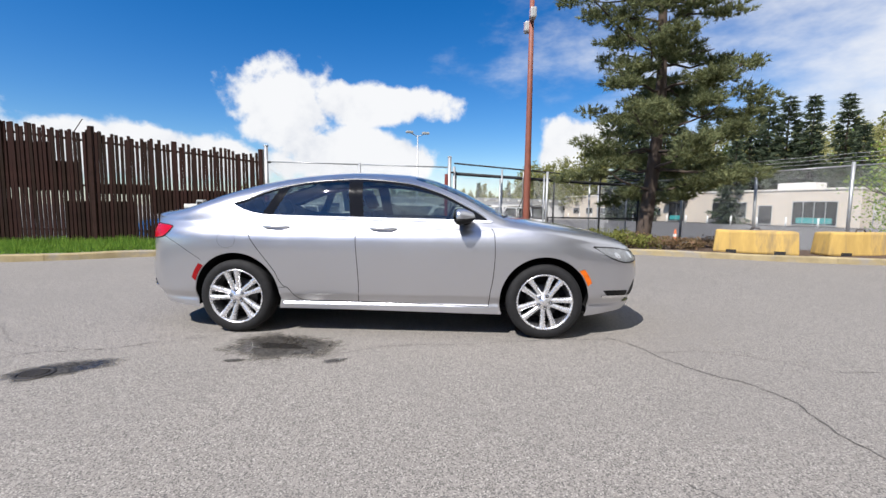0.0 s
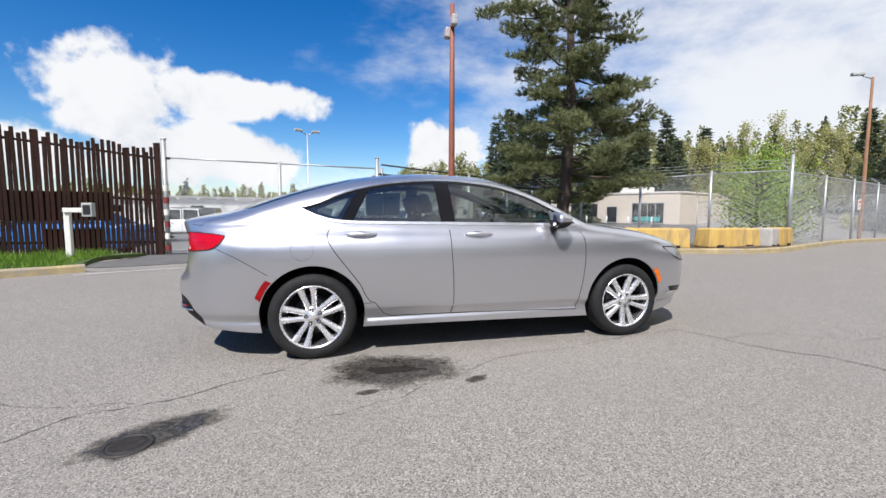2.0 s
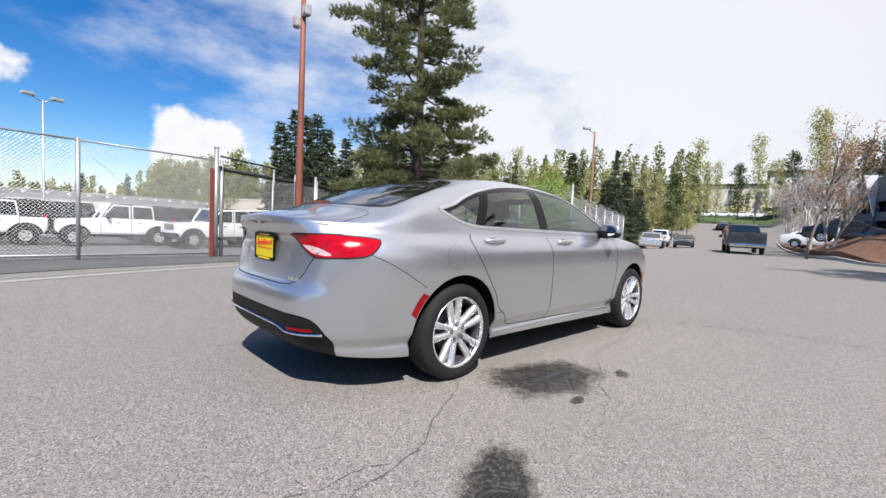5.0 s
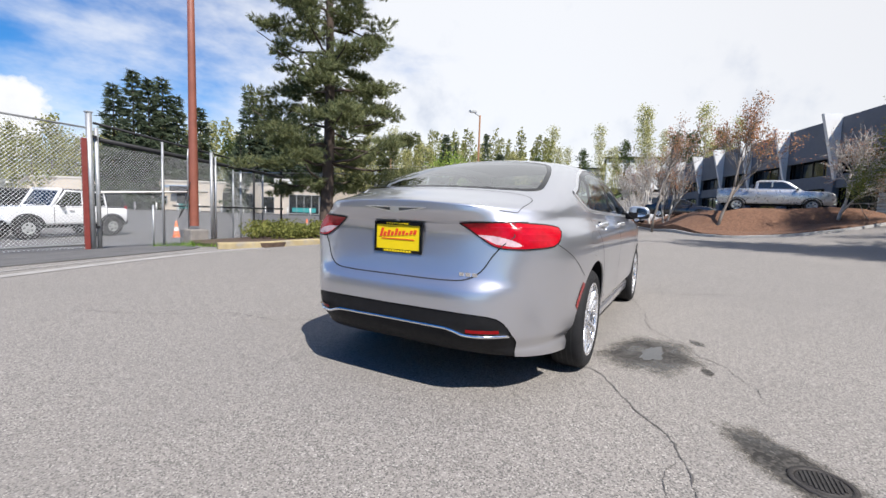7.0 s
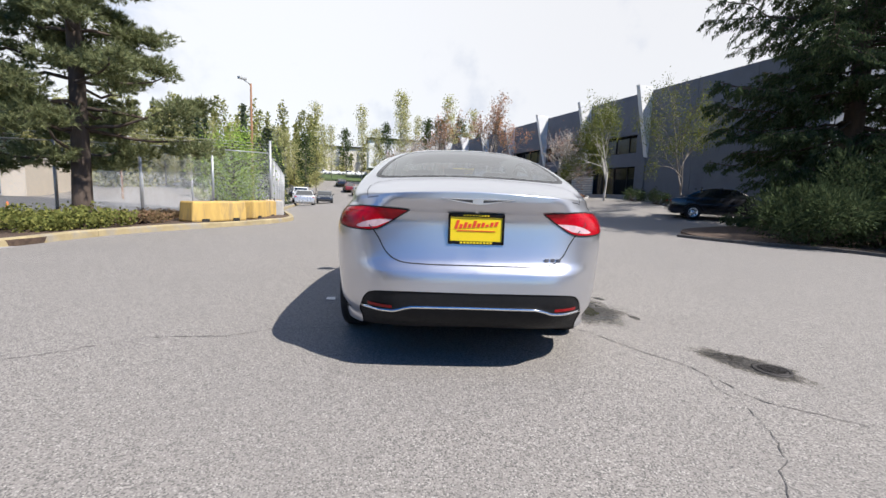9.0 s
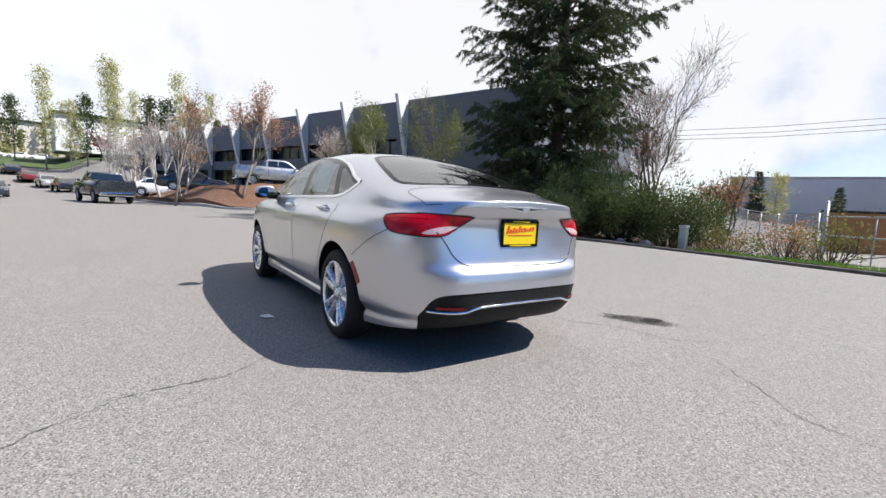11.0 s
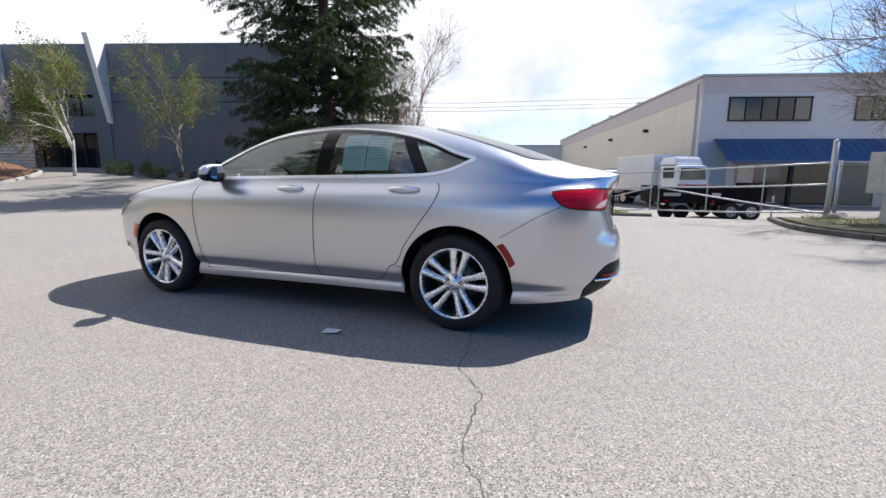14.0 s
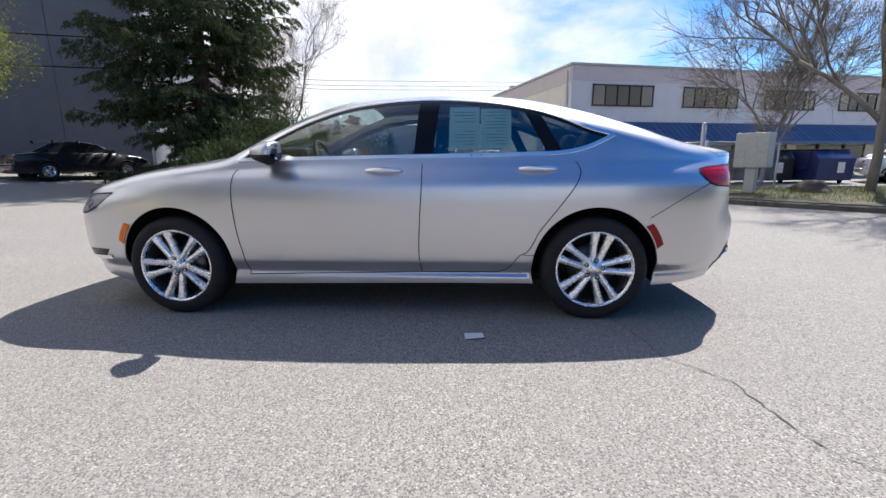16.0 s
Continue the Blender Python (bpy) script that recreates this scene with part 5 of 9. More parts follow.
    part("rear_bulkhead", bm_box((0.05, 1.18, 0.6), (-1.34, 0, 0.66), 0.02), CABIN, car)
    dash = part("dashboard", bm_box((0.46, 1.46, 0.26), (0.83, 0, 0.93), 0.07, taper=0.86), CABIN, car, "dark grey dashboard")
    part("instrument_hood", bm_box((0.22, 0.40, 0.09), (0.66, 0.37, 1.06), 0.03), CABIN, dash)
    wheel_pts = [pose(0.46, 0.37, 0.98, 0, -65, 0) @ Vector((0.185 * math.cos(a), 0.185 * math.sin(a), 0)) for a in np.linspace(0, 2 * math.pi, 36, endpoint=False)]
    sw = tube("steering_wheel", wheel_pts, 0.016, BLACK_PLASTIC, car, "dark steering wheel", 8, True)
    hubm = bm_box((0.16, 0.17, 0.05), (0, 0, -0.01), 0.02)
    bmesh.ops.transform(hubm, matrix=pose(0.46, 0.37, 0.98, 0, -65, 0), verts=hubm.verts)
    part("steering_boss", hubm, BLACK_PLASTIC, sw)
    tube("steering_spoke", [pose(0.46, 0.37, 0.98, 0, -65, 0) @ Vector((0, y, 0)) for y in (-0.18, 0.18)], 0.013, ALLOY, sw, "", 6)

    def seat(x, y, w, back_h, tilt_deg):
        st = new("seat")
        st.parent = car
        st.matrix_basis = pose(x, y, 0)
        part("cushion", bm_box((0.52, w, 0.17), (0.02, 0, 0.47), 0.05), CLOTH, st)
        bm = bm_box((0.15, w * 0.96, back_h), (0, 0, back_h / 2), 0.055, taper=0.86)
        bmesh.ops.transform(bm, matrix=pose(-0.25, 0, 0.52, 0, -tilt_deg, 0), verts=bm.verts)
        part("backrest", bm, CLOTH, st)
        for yy in ((0.0,) if w < 0.7 else (-0.36, 0.36)):
            bm = bm_box((0.10, 0.27, 0.17), (0, yy, back_h + 0.12), 0.04)
            bmesh.ops.transform(bm, matrix=pose(-0.25, 0, 0.52, 0, -tilt_deg, 0), verts=bm.verts)
            hr = part("head_restraint", bm, CLOTH, st)
            for k in (-0.05, 0.05):
                p0, p1 = (pose(-0.25, 0, 0.52, 0, -tilt_deg, 0) @ Vector((0, yy + k, h)) for h in (back_h - 0.02, back_h + 0.06))
                tube("post", [p0, p1], 0.006, CHROME, st, "", 6)
        return tagged(st, "dark cloth seat")
    seat(0.12, 0.37, 0.50, 0.62, 22)
    seat(0.12, -0.37, 0.50, 0.62, 22)
    seat(-0.90, 0.0, 1.30, 0.55, 24)
    # inside mirror and tag on the windscreen
    part("inside_mirror", bm_box((0.03, 0.24, 0.06), (0.36, 0, 1.335), 0.012), BLACK_PLASTIC, car)
    bm = bm_box((0.005, 0.24, 0.11), (0, 0, 0))
    q = top(0.42, vy(0.42, 0.14))
    bmesh.ops.transform(bm, matrix=pose(0.40, -0.1, q.z - 0.05, 0, -62, 0), verts=bm.verts)
    part("windscreen_tag", bm, YELLOW, car, "orange-yellow paper tag inside the windscreen")
    return car


sedan = build_sedan()


def window_sheets():
    """Two printed sheets taped inside the left rear window."""
    sheet = thing("window_sticker", pose(0, 0, 0), "two pale green printed sheets taped inside the rear door window", "sticker")
    for k, (xa, xb) in enumerate(((-0.452, -0.642), (-0.650, -0.842))):
        V = []
        rows = 6
        for i in range(rows + 1):
            z = 1.085 + (1.345 - 0.012 * k - 1.085) * i / rows
            for x in (xa, xb):
                q = top(x, vz(x, z))
                V.append((x + 0.03 * (z - 1.2) * -0.5, q.y - 0.012, z))
        F = [(2 * i, 2 * i + 1, 2 * i + 3, 2 * i + 2) for i in range(rows)]
        mesh_ob("printed_sheet", V, F, PAPER, sheet)
        bars = []
        for i in range(11):
            z = 1.11 + i * 0.020
            w = 0.13 if i % 4 else 0.07
            q = top((xa + xb) / 2, vz((xa + xb) / 2, z))
            if k == 0 and 5 <= i <= 6:
                continue
            bars.append(box_data(((xa + xb) / 2 - (0.13 - w) / 2, q.y - 0.009, z), (w, 0.002, 0.003)))
        if k == 0:
            q = top(-0.57, vz(-0.57, 1.30))
            bars.append(box_data((-0.57, q.y - 0.009, 1.282), (0.075, 0.002, 0.016)))
        v, f = merged(bars)
        mesh_ob("print_bars", v, f, INK, sheet)


window_sheets()

# ---------------------------------------------------------------- plants


def np_mesh(name, verts, tris, mat, parent=None, label=""):
    """A mesh of triangles out of arrays."""
    me = bpy.data.meshes.new(name)
    nv, nf = len(verts), len(tris)
    me.vertices.add(nv)
    me.vertices.foreach_set("co", np.asarray(verts, dtype=np.float32).ravel())
    me.loops.add(nf * 3)
    me.loops.foreach_set("vertex_index", np.asarray(tris, dtype=np.int32).ravel())
    me.polygons.add(nf)
    me.polygons.foreach_set("loop_start", np.arange(0, nf * 3, 3, dtype=np.int32))
    me.update(calc_edges=True)
    me.materials.append(mat)
    ob = new(name, me)
    if parent:
        ob.parent = parent
    if label:
        ob["label"] = label
    return ob


def blades(centers, dirs, length, width, rng):
    """One slim triangle for each centre, along its direction, turned at random."""
    n = len(centers)
    d = dirs / np.maximum(1e-6, np.linalg.norm(dirs, axis=1))[:, None]
    r = rng.normal(size=(n, 3))
    w = np.cross(d, r)
    w /= np.maximum(1e-6, np.linalg.norm(w, axis=1))[:, None]
    ln = (length * (0.6 + 0.8 * rng.random(n)))[:, None]
    wd = (width * (0.6 + 0.8 * rng.random(n)))[:, None]
    a, b, c = centers - w * wd / 2, centers + w * wd / 2, centers + d * ln
    return np.stack([a, b, c], axis=1).reshape(-1, 3), np.arange(3 * n).reshape(-1, 3)


def leaves(centers, size, rng, up=0.3):
    """One small diamond for each centre."""
    n = len(centers)
    d = rng.normal(size=(n, 3))
    d[:, 2] += up
    d /= np.linalg.norm(d, axis=1)[:, None]
    w = np.cross(d, rng.normal(size=(n, 3)))
    w /= np.linalg.norm(w, axis=1)[:, None]
    s = (size * (0.6 + 0.8 * rng.random(n)))[:, None]
    p = np.stack([centers, centers + d * s * 0.5 + w * s * 0.35, centers + d * s, centers + d * s * 0.5 - w * s * 0.35], axis=1).reshape(-1, 3)
    k = np.arange(n)[:, None] * 4
    t = np.concatenate([k + np.array([0, 1, 2]), k + np.array([0, 2, 3])])
    return p, t


def limb_mesh(name, limbs, mat, parent, seg=6):
    V, F = merged([tube_data(p, r, seg) for p, r in limbs])
    return mesh_ob(name, V, F, mat, parent, "", True)


def bent(p0, p1, rng, sag=0.0, n=5, jitter=0.04):
    p0, p1 = np.array(p0, float), np.array(p1, float)
    L = np.linalg.norm(p1 - p0)
    out = []
    for i in range(n):
        t = i / (n - 1)
        q = p0 + (p1 - p0) * t
        q = q + np.array([0, 0, -sag * 4 * t * (1 - t)])
        if 0 < i < n - 1:
            q = q + rng.normal(size=3) * jitter * L
        out.append(tuple(q))
    return out


def pine_tree(m, height, label, seed, spread=2.9, tufts=62, needle=0.125):
    """An open-crowned pine: bent trunk, irregular tiers of limbs, flat pads of needle tufts with gaps between."""
    rng = np.random.default_rng(seed)
    t = thing("pine_tree", m, label, "tree")
    trunk_pts = [(0.10 * math.sin(z * 0.5) - 0.09 * max(0, 4.6 - z), 0.08 * math.cos(z * 0.37) - 0.08 - 0.09 * max(0, 4.6 - z), z) for z in np.linspace(-0.3, height, 14)]
    limb_mesh("trunk", [(trunk_pts, [0.21 * (1 - 0.88 * i / 13) + 0.015 for i in range(14)])], BARK, t, 12)
    limbs, pads = [], []
    z = height * 0.145
    while z < height * 0.985:
        rel = z / height
        k = 4 if rel < 0.5 else (3 if rel < 0.9 else 2)
        a0 = rng.random() * 6.28
        for j in range(k):
            a = a0 + j * 6.28 / k + rng.normal() * 0.35
            reach = float(np.interp(rel, (0.15, 0.25, 0.5, 0.66, 0.8, 1.0), (2.0, 2.5, 2.45, 1.7, 1.15, 0.15))) * spread / 2.9 * (0.62 + 0.5 * rng.random())
            tip = (reach * math.cos(a), reach * math.sin(a), z + reach * (0.10 + 0.3 * rel + rng.normal() * 0.12))
            base = (0.10 * math.sin(z * 0.5) - 0.09 * max(0, 4.6 - z), 0.08 * math.cos(z * 0.37) - 0.08 - 0.09 * max(0, 4.6 - z), z)
            pts = bent(base, tip, rng, 0.06 * reach, 6, 0.03)
            limbs.append((pts, [0.055 * (1 - rel * 0.6) * (1 - 0.85 * i / 5) + 0.006 for i in range(6)]))
            for q in (0.42, 0.62, 0.82, 1.0):
                if rng.random() < 0.20:
                    continue
                i0 = min(4, int(q * 5))
                f = q * 5 - i0
                c = np.array(pts[i0]) * (1 - f) + np.array(pts[i0 + 1]) * f
                c = c + rng.normal(size=3) * np.array([0.24, 0.24, 0.17])
                pads.append((c, (0.34 + 0.30 * rng.random()) * (0.75 + 0.4 * (1 - rel))))
                if rng.random() < 0.7:
                    s = c + rng.normal(size=3) * np.array([0.45, 0.45, 0.12])
                    limbs.append((bent(c, s, rng, 0, 3), [0.014, 0.010, 0.006]))
                    pads.append((s, 0.25 + 0.25 * rng.random()))
        z += height * (0.038 + 0.026 * rng.random())
    for lm in limbs:
        if len(lm[0]) == 6:
            limb_mesh("limb", [lm], BARK, t, 5)
    tagged(limb_mesh("twig_wood", [lm for lm in limbs if len(lm[0]) != 6], BARK, t, 4), kind="stuff")
    # each pad is a flat raft of brush-like tufts
    C, D = [], []
    for c, r in pads:
        n = int(tufts * r / 0.5)
        u = rng.normal(size=(n, 3))
        u /= np.linalg.norm(u, axis=1)[:, None]
        rad = rng.random(n)[:, None] ** 0.45
        p = c + u * rad * np.array([r * 1.12, r * 1.12, r * 0.42])
        axis = u * np.array([1, 1, 0.4]) + np.array([0, 0, 0.55]) + rng.normal(size=(n, 3)) * 0.25
        axis /= np.linalg.norm(axis, axis=1)[:, None]
        k = 18
        base = np.repeat(p, k, axis=0)
        ax = np.repeat(axis, k, axis=0)
        C.append(base - ax * 0.10 * rng.random((n * k, 1)))
        D.append(ax * 0.9 + rng.normal(size=(n * k, 3)) * 0.52)
    v, f = blades(np.concatenate(C), np.concatenate(D), needle, needle * 0.17, rng)
    np_mesh("crown", v, f, NEEDLES, t, "dark green needle pads with gaps")
    return t


def spruce_tree(m, height, radius, label, seed, mat=None, sprays=26, name="conifer", low=0.02, blade=0.20, fill=1.0):
    """A conifer with drooping whorls; each branch carries flat sprays."""
    rng = np.random.default_rng(seed)
    t = thing(name, m, label, "tree")
    limb_mesh("trunk", [([(0, 0, -0.3), (0.05, 0, height * 0.5), (0, 0.03, height)], [radius * 0.07, radius * 0.045, 0.02])], BARK, t, 9)
    limbs, C, D = [], [], []
    z = height * low
    while z < height * 0.99:
        rel = z / height
        k = max(4, int(9 * (1.1 - rel)))
        a0 = rng.random() * 6.28
        for j in range(k):
            a = a0 + j * 6.28 / k + rng.normal() * 0.2
            reach = radius * (1 - rel) ** 0.8 * (0.50 + 0.50 * rng.random() + (0.28 if rng.random() < 0.22 else 0.0)) + 0.12
            droop = -0.20 + 0.62 * rel + rng.normal() * 0.08
            tip = np.array([reach * math.cos(a), reach * math.sin(a), z + reach * droop])
            base = np.array([0, 0, z])
            limbs.append((bent(base, tip, rng, -0.06 * reach, 5, 0.015), [0.035 * (1 - rel) + 0.012, 0.03 * (1 - rel) + 0.01, 0.02 * (1 - rel) + 0.008, 0.009, 0.004]))
            n = int(sprays * fill * (0.4 + reach) * 2.2)
            q = 0.18 + 0.85 * rng.random(n) ** 0.8
            side = np.array([-math.sin(a), math.cos(a), 0])
            off = rng.normal(size=n) * 0.20 * reach * (1.1 - q * 0.6)
            p = base + (tip - base) * q[:, None] + side * off[:, None] + rng.normal(size=(n, 3)) * np.array([0.05, 0.05, 0.07]) * (0.6 + reach * 0.2)
            p[:, 2] -= np.abs(off) * 0.35
            C.append(p)
            D.append((tip - base) / reach * 0.8 + side * np.sign(off)[:, None] * 0.6 + rng.normal(size=(n, 3)) * 0.35 + np.array([0, 0, -0.35]))
        z += height * (0.026 + 0.012 * rng.random())
    tagged(limb_mesh("limb_wood", limbs, BARK, t, 4), kind="stuff")
    v, f = blades(np.concatenate(C), np.concatenate(D), blade, blade * 0.34, rng)
    np_mesh("crown", v, f, mat or SPRUCE, t)
    return t


def old_conifer(m, height, label, seed, branches=250):
    """An old ragged conifer: branches at all heights, rising higher up, each with drooping side twigs hung with needles."""
    rng = np.random.default_rng(seed)
    t = thing("conifer", m, label, "tree")
    limb_mesh("trunk", [([(0, 0, -0.3), (0.05, 0, height * 0.5), (0, 0.03, height)], [0.34, 0.22, 0.03])], BARK, t, 10)
    limbs, twigs, C, D = [], [], [], []
    for i in range(branches):
        z = height * (0.012 + 0.975 * ((i + rng.random()) / branches) ** 1.15)
        rel = z / height
        a = i * 2.399 + rng.normal() * 0.5
        reach = float(np.interp(rel, (0, 0.08, 0.25, 0.5, 0.75, 1.0), (3.0, 3.5, 4.3, 4.6, 3.7, 0.3))) * (0.52 + 0.55 * rng.random())
        rise = float(np.interp(rel, (0, 0.2, 0.5, 1.0), (-0.30, -0.08, 0.24, 0.7))) + rng.normal() * 0.13
        base = np.array([0, 0, z])
        tip = np.array([reach * math.cos(a), reach * math.sin(a), z + reach * rise])
        pts = bent(base, tip, rng, 0.05 * reach, 6, 0.02)
        limbs.append((pts, [0.05 * (1 - 0.7 * rel) * (1 - 0.15 * k) + 0.006 for k in range(6)]))
        P = np.array(pts)
        side = np.array([-math.sin(a), math.cos(a), 0])
        ahead = np.array([math.cos(a), math.sin(a), 0])
        count = 5 + int(reach * 3.0)
        for k in range(count):
            q = 0.16 + 0.86 * (k + rng.random()) / count
            j = min(4, int(q * 5))
            o = P[j] + (P[j + 1] - P[j]) * (q * 5 - j)
            ln = (0.25 + 0.26 * reach * (1.15 - q)) * (0.6 + 0.7 * rng.random())
            d = side * (1 if k % 2 else -1) * 0.8 + ahead * (0.55 + 0.3 * rng.random()) + np.array([0, 0, -0.25 - 0.45 * rng.random()])
            e = o + d * ln
            twigs.append((bent(o, e, rng, -0.05 * ln, 3, 0.03), [0.010, 0.007, 0.004]))
            n = int(34 + 70 * ln)
            u = rng.random((n, 1))
            p = o + (e - o) * u + rng.normal(size=(n, 3)) * np.array([0.035, 0.035, 0.05])
            C.append(p)
            D.append(d * 0.5 + rng.normal(size=(n, 3)) * 0.5 + np.array([0, 0, -0.75]))
    tagged(limb_mesh("limb_wood", limbs, BARK, t, 5), kind="stuff")
    tagged(limb_mesh("twig_wood", twigs, BARK, t, 3), kind="stuff")
    v, f = blades(np.concatenate(C), np.concatenate(D), 0.135, 0.040, rng)
    np_mesh("crown", v, f, SPRUCE, t)
    return t


def branch_out(rng, limbs, tips, p, d, length, rad, depth, kids=3, spread=0.62, lift=0.12, clean=0.35):
    n = 4
    pts, q = [tuple(p)], np.array(p, float)
    dd = np.array(d, float)
    for i in range(n - 1):
        dd = dd + rng.normal(size=3) * 0.10 + np.array([0, 0, lift * 0.3])
        dd /= np.linalg.norm(dd)
        q = q + dd * length / (n - 1)
        pts.append(tuple(q))
    limbs.append((pts, [rad, rad * 0.86, rad * 0.72, rad * 0.58]))
    if depth == 0:
        tips.append((q, dd))
        return
    for k in range(kids):
        t = 1.0 if k == 0 else clean + (0.95 - clean) * rng.random()
        i0 = min(n - 2, int(t * (n - 1)))
        f = t * (n - 1) - i0
        o = np.array(pts[i0]) * (1 - f) + np.array(pts[i0 + 1]) * f
        r = rng.normal(size=3)
        nd = dd + r / np.linalg.norm(r) * spread * (0.5 if k == 0 else 1.1)
        nd[2] += lift
        nd /= np.linalg.norm(nd)
        branch_out(rng, limbs, tips, o, nd, length * (0.62 + 0.25 * rng.random()), rad * (0.60 if k else 0.66), depth - 1, kids, spread, lift)


def bare_tree(m, height, label, seed, bark, leaf=None, leaf_n=0, leaf_size=0.12, depth=5, kids=3, trunk_r=0.12, spread=0.62, lift=0.12, stems=1, name="bare_tree", drop=0.0, clean=0.35, fine=0):
    """A deciduous tree in early spring: forked limbs down to twigs, with a few leaves if it has any."""
    rng = np.random.default_rng(seed)
    t = thing(name, m, label, "tree")
    limbs, tips = [], []
    for s in range(stems):
        a = rng.random() * 6.28
        lean = 0.08 if stems == 1 else 0.28
        first = height * (0.30 if stems == 1 else 0.24)
        d = np.array([math.cos(a) * lean, math.sin(a) * lean, 1.0])
        branch_out(rng, limbs, tips, (0.1 * s * math.cos(a), 0.1 * s * math.sin(a), -0.25), d / np.linalg.norm(d), first, trunk_r, depth, kids, spread, lift, clean)
    for q, dd in list(tips)[: 1400 if fine else 0]:
        for _ in range(fine):
            r = rng.normal(size=3)
            nd = dd + r / np.linalg.norm(r) * 0.8
            o = q - dd * 0.5 * rng.random()
            ln = 0.25 + 0.35 * rng.random()
            limbs.append(([tuple(o), tuple(o + nd * ln * 0.5), tuple(o + nd * ln + np.array([0, 0, 0.05]))], [0.006, 0.005, 0.004]))
    thick = [x for x in limbs if x[1][0] > trunk_r * 0.5]
    rest = [x for x in limbs if x[1][0] <= trunk_r * 0.5]
    limb_mesh("trunk", thick, bark, t, 8)
    rest = [(p, [max(0.004, v) for v in r]) for p, r in rest]
    tagged(limb_mesh("twig_wood", rest, bark, t, 3), kind="stuff")
    if leaf_n:
        C = []
        for q, dd in tips:
            c = q + dd * (rng.random((leaf_n, 1)) - 0.6) * 0.5 + rng.normal(size=(leaf_n, 3)) * 0.13
            c[:, 2] -= rng.random(leaf_n) * drop
            C.append(c)
        v, f = leaves(np.concatenate(C), leaf_size, rng, -0.5 if drop else 0.3)
        np_mesh("crown", v, f, leaf, t)
    return t


def leafy_tree(m, height, width, label, seed, leaf, n=2600, size=0.30, bark=None, name="tree", base=0.25):
    """A far woodland tree: slim trunk, limbs, and an uneven crown of leaf clumps with gaps."""
    rng = np.random.default_rng(seed)
    t = thing(name, m, label, "tree")
    limbs = [([(0, 0, -0.5), (0.1, 0, height * 0.5), (0, 0.1, height * 0.96)], [0.14, 0.09, 0.015])]
    C = []
    k = 46
    for i in range(k):
        h = height * (base + (1 - base) * (i + rng.random()) / k)
        rel = (h / height - base) / (1 - base)
        reach = width * (0.35 + 0.65 * math.sin(math.pi * min(1, rel * 0.85 + 0.15))) * (0.35 + 0.75 * rng.random())
        a = rng.random() * 6.28
        tip = np.array([reach * math.cos(a), reach * math.sin(a), h + reach * 0.55])
        limbs.append((bent((0, 0, h), tip, rng, 0, 4), [0.035, 0.025, 0.015, 0.006]))
        m_ = n // k
        q = 0.3 + 0.75 * rng.random((m_, 1))
        C.append(np.array([0, 0, h]) + (tip - np.array([0, 0, h])) * q + rng.normal(size=(m_, 3)) * np.array([0.34, 0.34, 0.42]))
    limb_mesh("trunk", limbs, bark or BARK_GREY, t, 4)
    v, f = leaves(np.concatenate(C), size, rng)
    np_mesh("crown", v, f, leaf, t)
    return t


def shrub(m, size, label, seed, leaf, n=2600, leaf_size=0.07, name="shrub", clumps=26, blade=False):
    rng = np.random.default_rng(seed)
    t = thing(name, m, label, "shrub")
    limbs, C, D = [], [], []
    for i in range(clumps):
        a = rng.random() * 6.28
        r = rng.random() ** 0.5
        c = np.array([size[0] * r * math.cos(a), size[1] * r * math.sin(a), size[2] * (0.25 + 0.7 * rng.random() * (1.1 - 0.6 * r))])
        limbs.append((bent((c[0] * 0.3, c[1] * 0.3, -0.05), c, rng, 0, 4), [0.018, 0.014, 0.01, 0.005]))
        k = n // clumps
        u = rng.normal(size=(k, 3))
        u /= np.linalg.norm(u, axis=1)[:, None]
        sc = np.array([size[0], size[1], size[2]]) * (0.26 + 0.14 * rng.random())
        C.append(c + u * rng.random((k, 1)) ** 0.4 * sc)
        D.append(u + np.array([0, 0, 0.3]))
    tagged(limb_mesh("stem_wood", limbs, BARK, t, 4), kind="stuff")
    P = np.concatenate(C)
    P[:, 2] = np.maximum(P[:, 2], 0.01)
    v, f = blades(P, np.concatenate(D), leaf_size * 2, leaf_size * 0.7, rng) if blade else leaves(P, leaf_size, rng)
    np_mesh("foliage", v, f, leaf, t)
    return t


def grass_patch(name, poly, density, height, label, seed, mat=None, zf=None):
    rng = np.random.default_rng(seed)
    xs, ys = [p[0] for p in poly], [p[1] for p in poly]
    area = (max(xs) - min(xs)) * (max(ys) - min(ys))
    P = []
    for x, y in zip(rng.uniform(min(xs), max(xs), int(area * density)), rng.uniform(min(ys), max(ys), int(area * density))):
        if inside((x, y), poly):
            P.append((x, y, (zf or ground_z)(x, y)))
    P = np.array(P)
    d = rng.normal(size=P.shape) * 0.45 + np.array([0, 0, 1.0])
    h = height * (0.5 + 0.9 * np.array([noise.noise((p[0] * 0.9, p[1] * 0.9, 0)) * 0.5 + 0.5 for p in P]))
    v, f = blades(P, d, h, height * 0.10, rng)
    return tagged(np_mesh(name, v, f, mat or GRASS), label, "grass", kind="stuff")

# ---------------------------------------------------------------- other vehicles
def prism(bm, outline, half_w, taper=None):
    """Extrudes an (x, z) outline to both sides; taper(z) scales the half width."""
    k = taper or (lambda z: 1.0)
    rows = []
    for s in (-1, 1):
        rows.append([bm.verts.new((x, s * half_w * k(z), z)) for x, z in outline])
    bm.faces.new(rows[0])
    bm.faces.new(list(reversed(rows[1])))
    n = len(outline)
    for i in range(n):
        j = (i + 1) % n
        bm.faces.new((rows[0][j], rows[0][i], rows[1][i], rows[1][j]))
    return rows


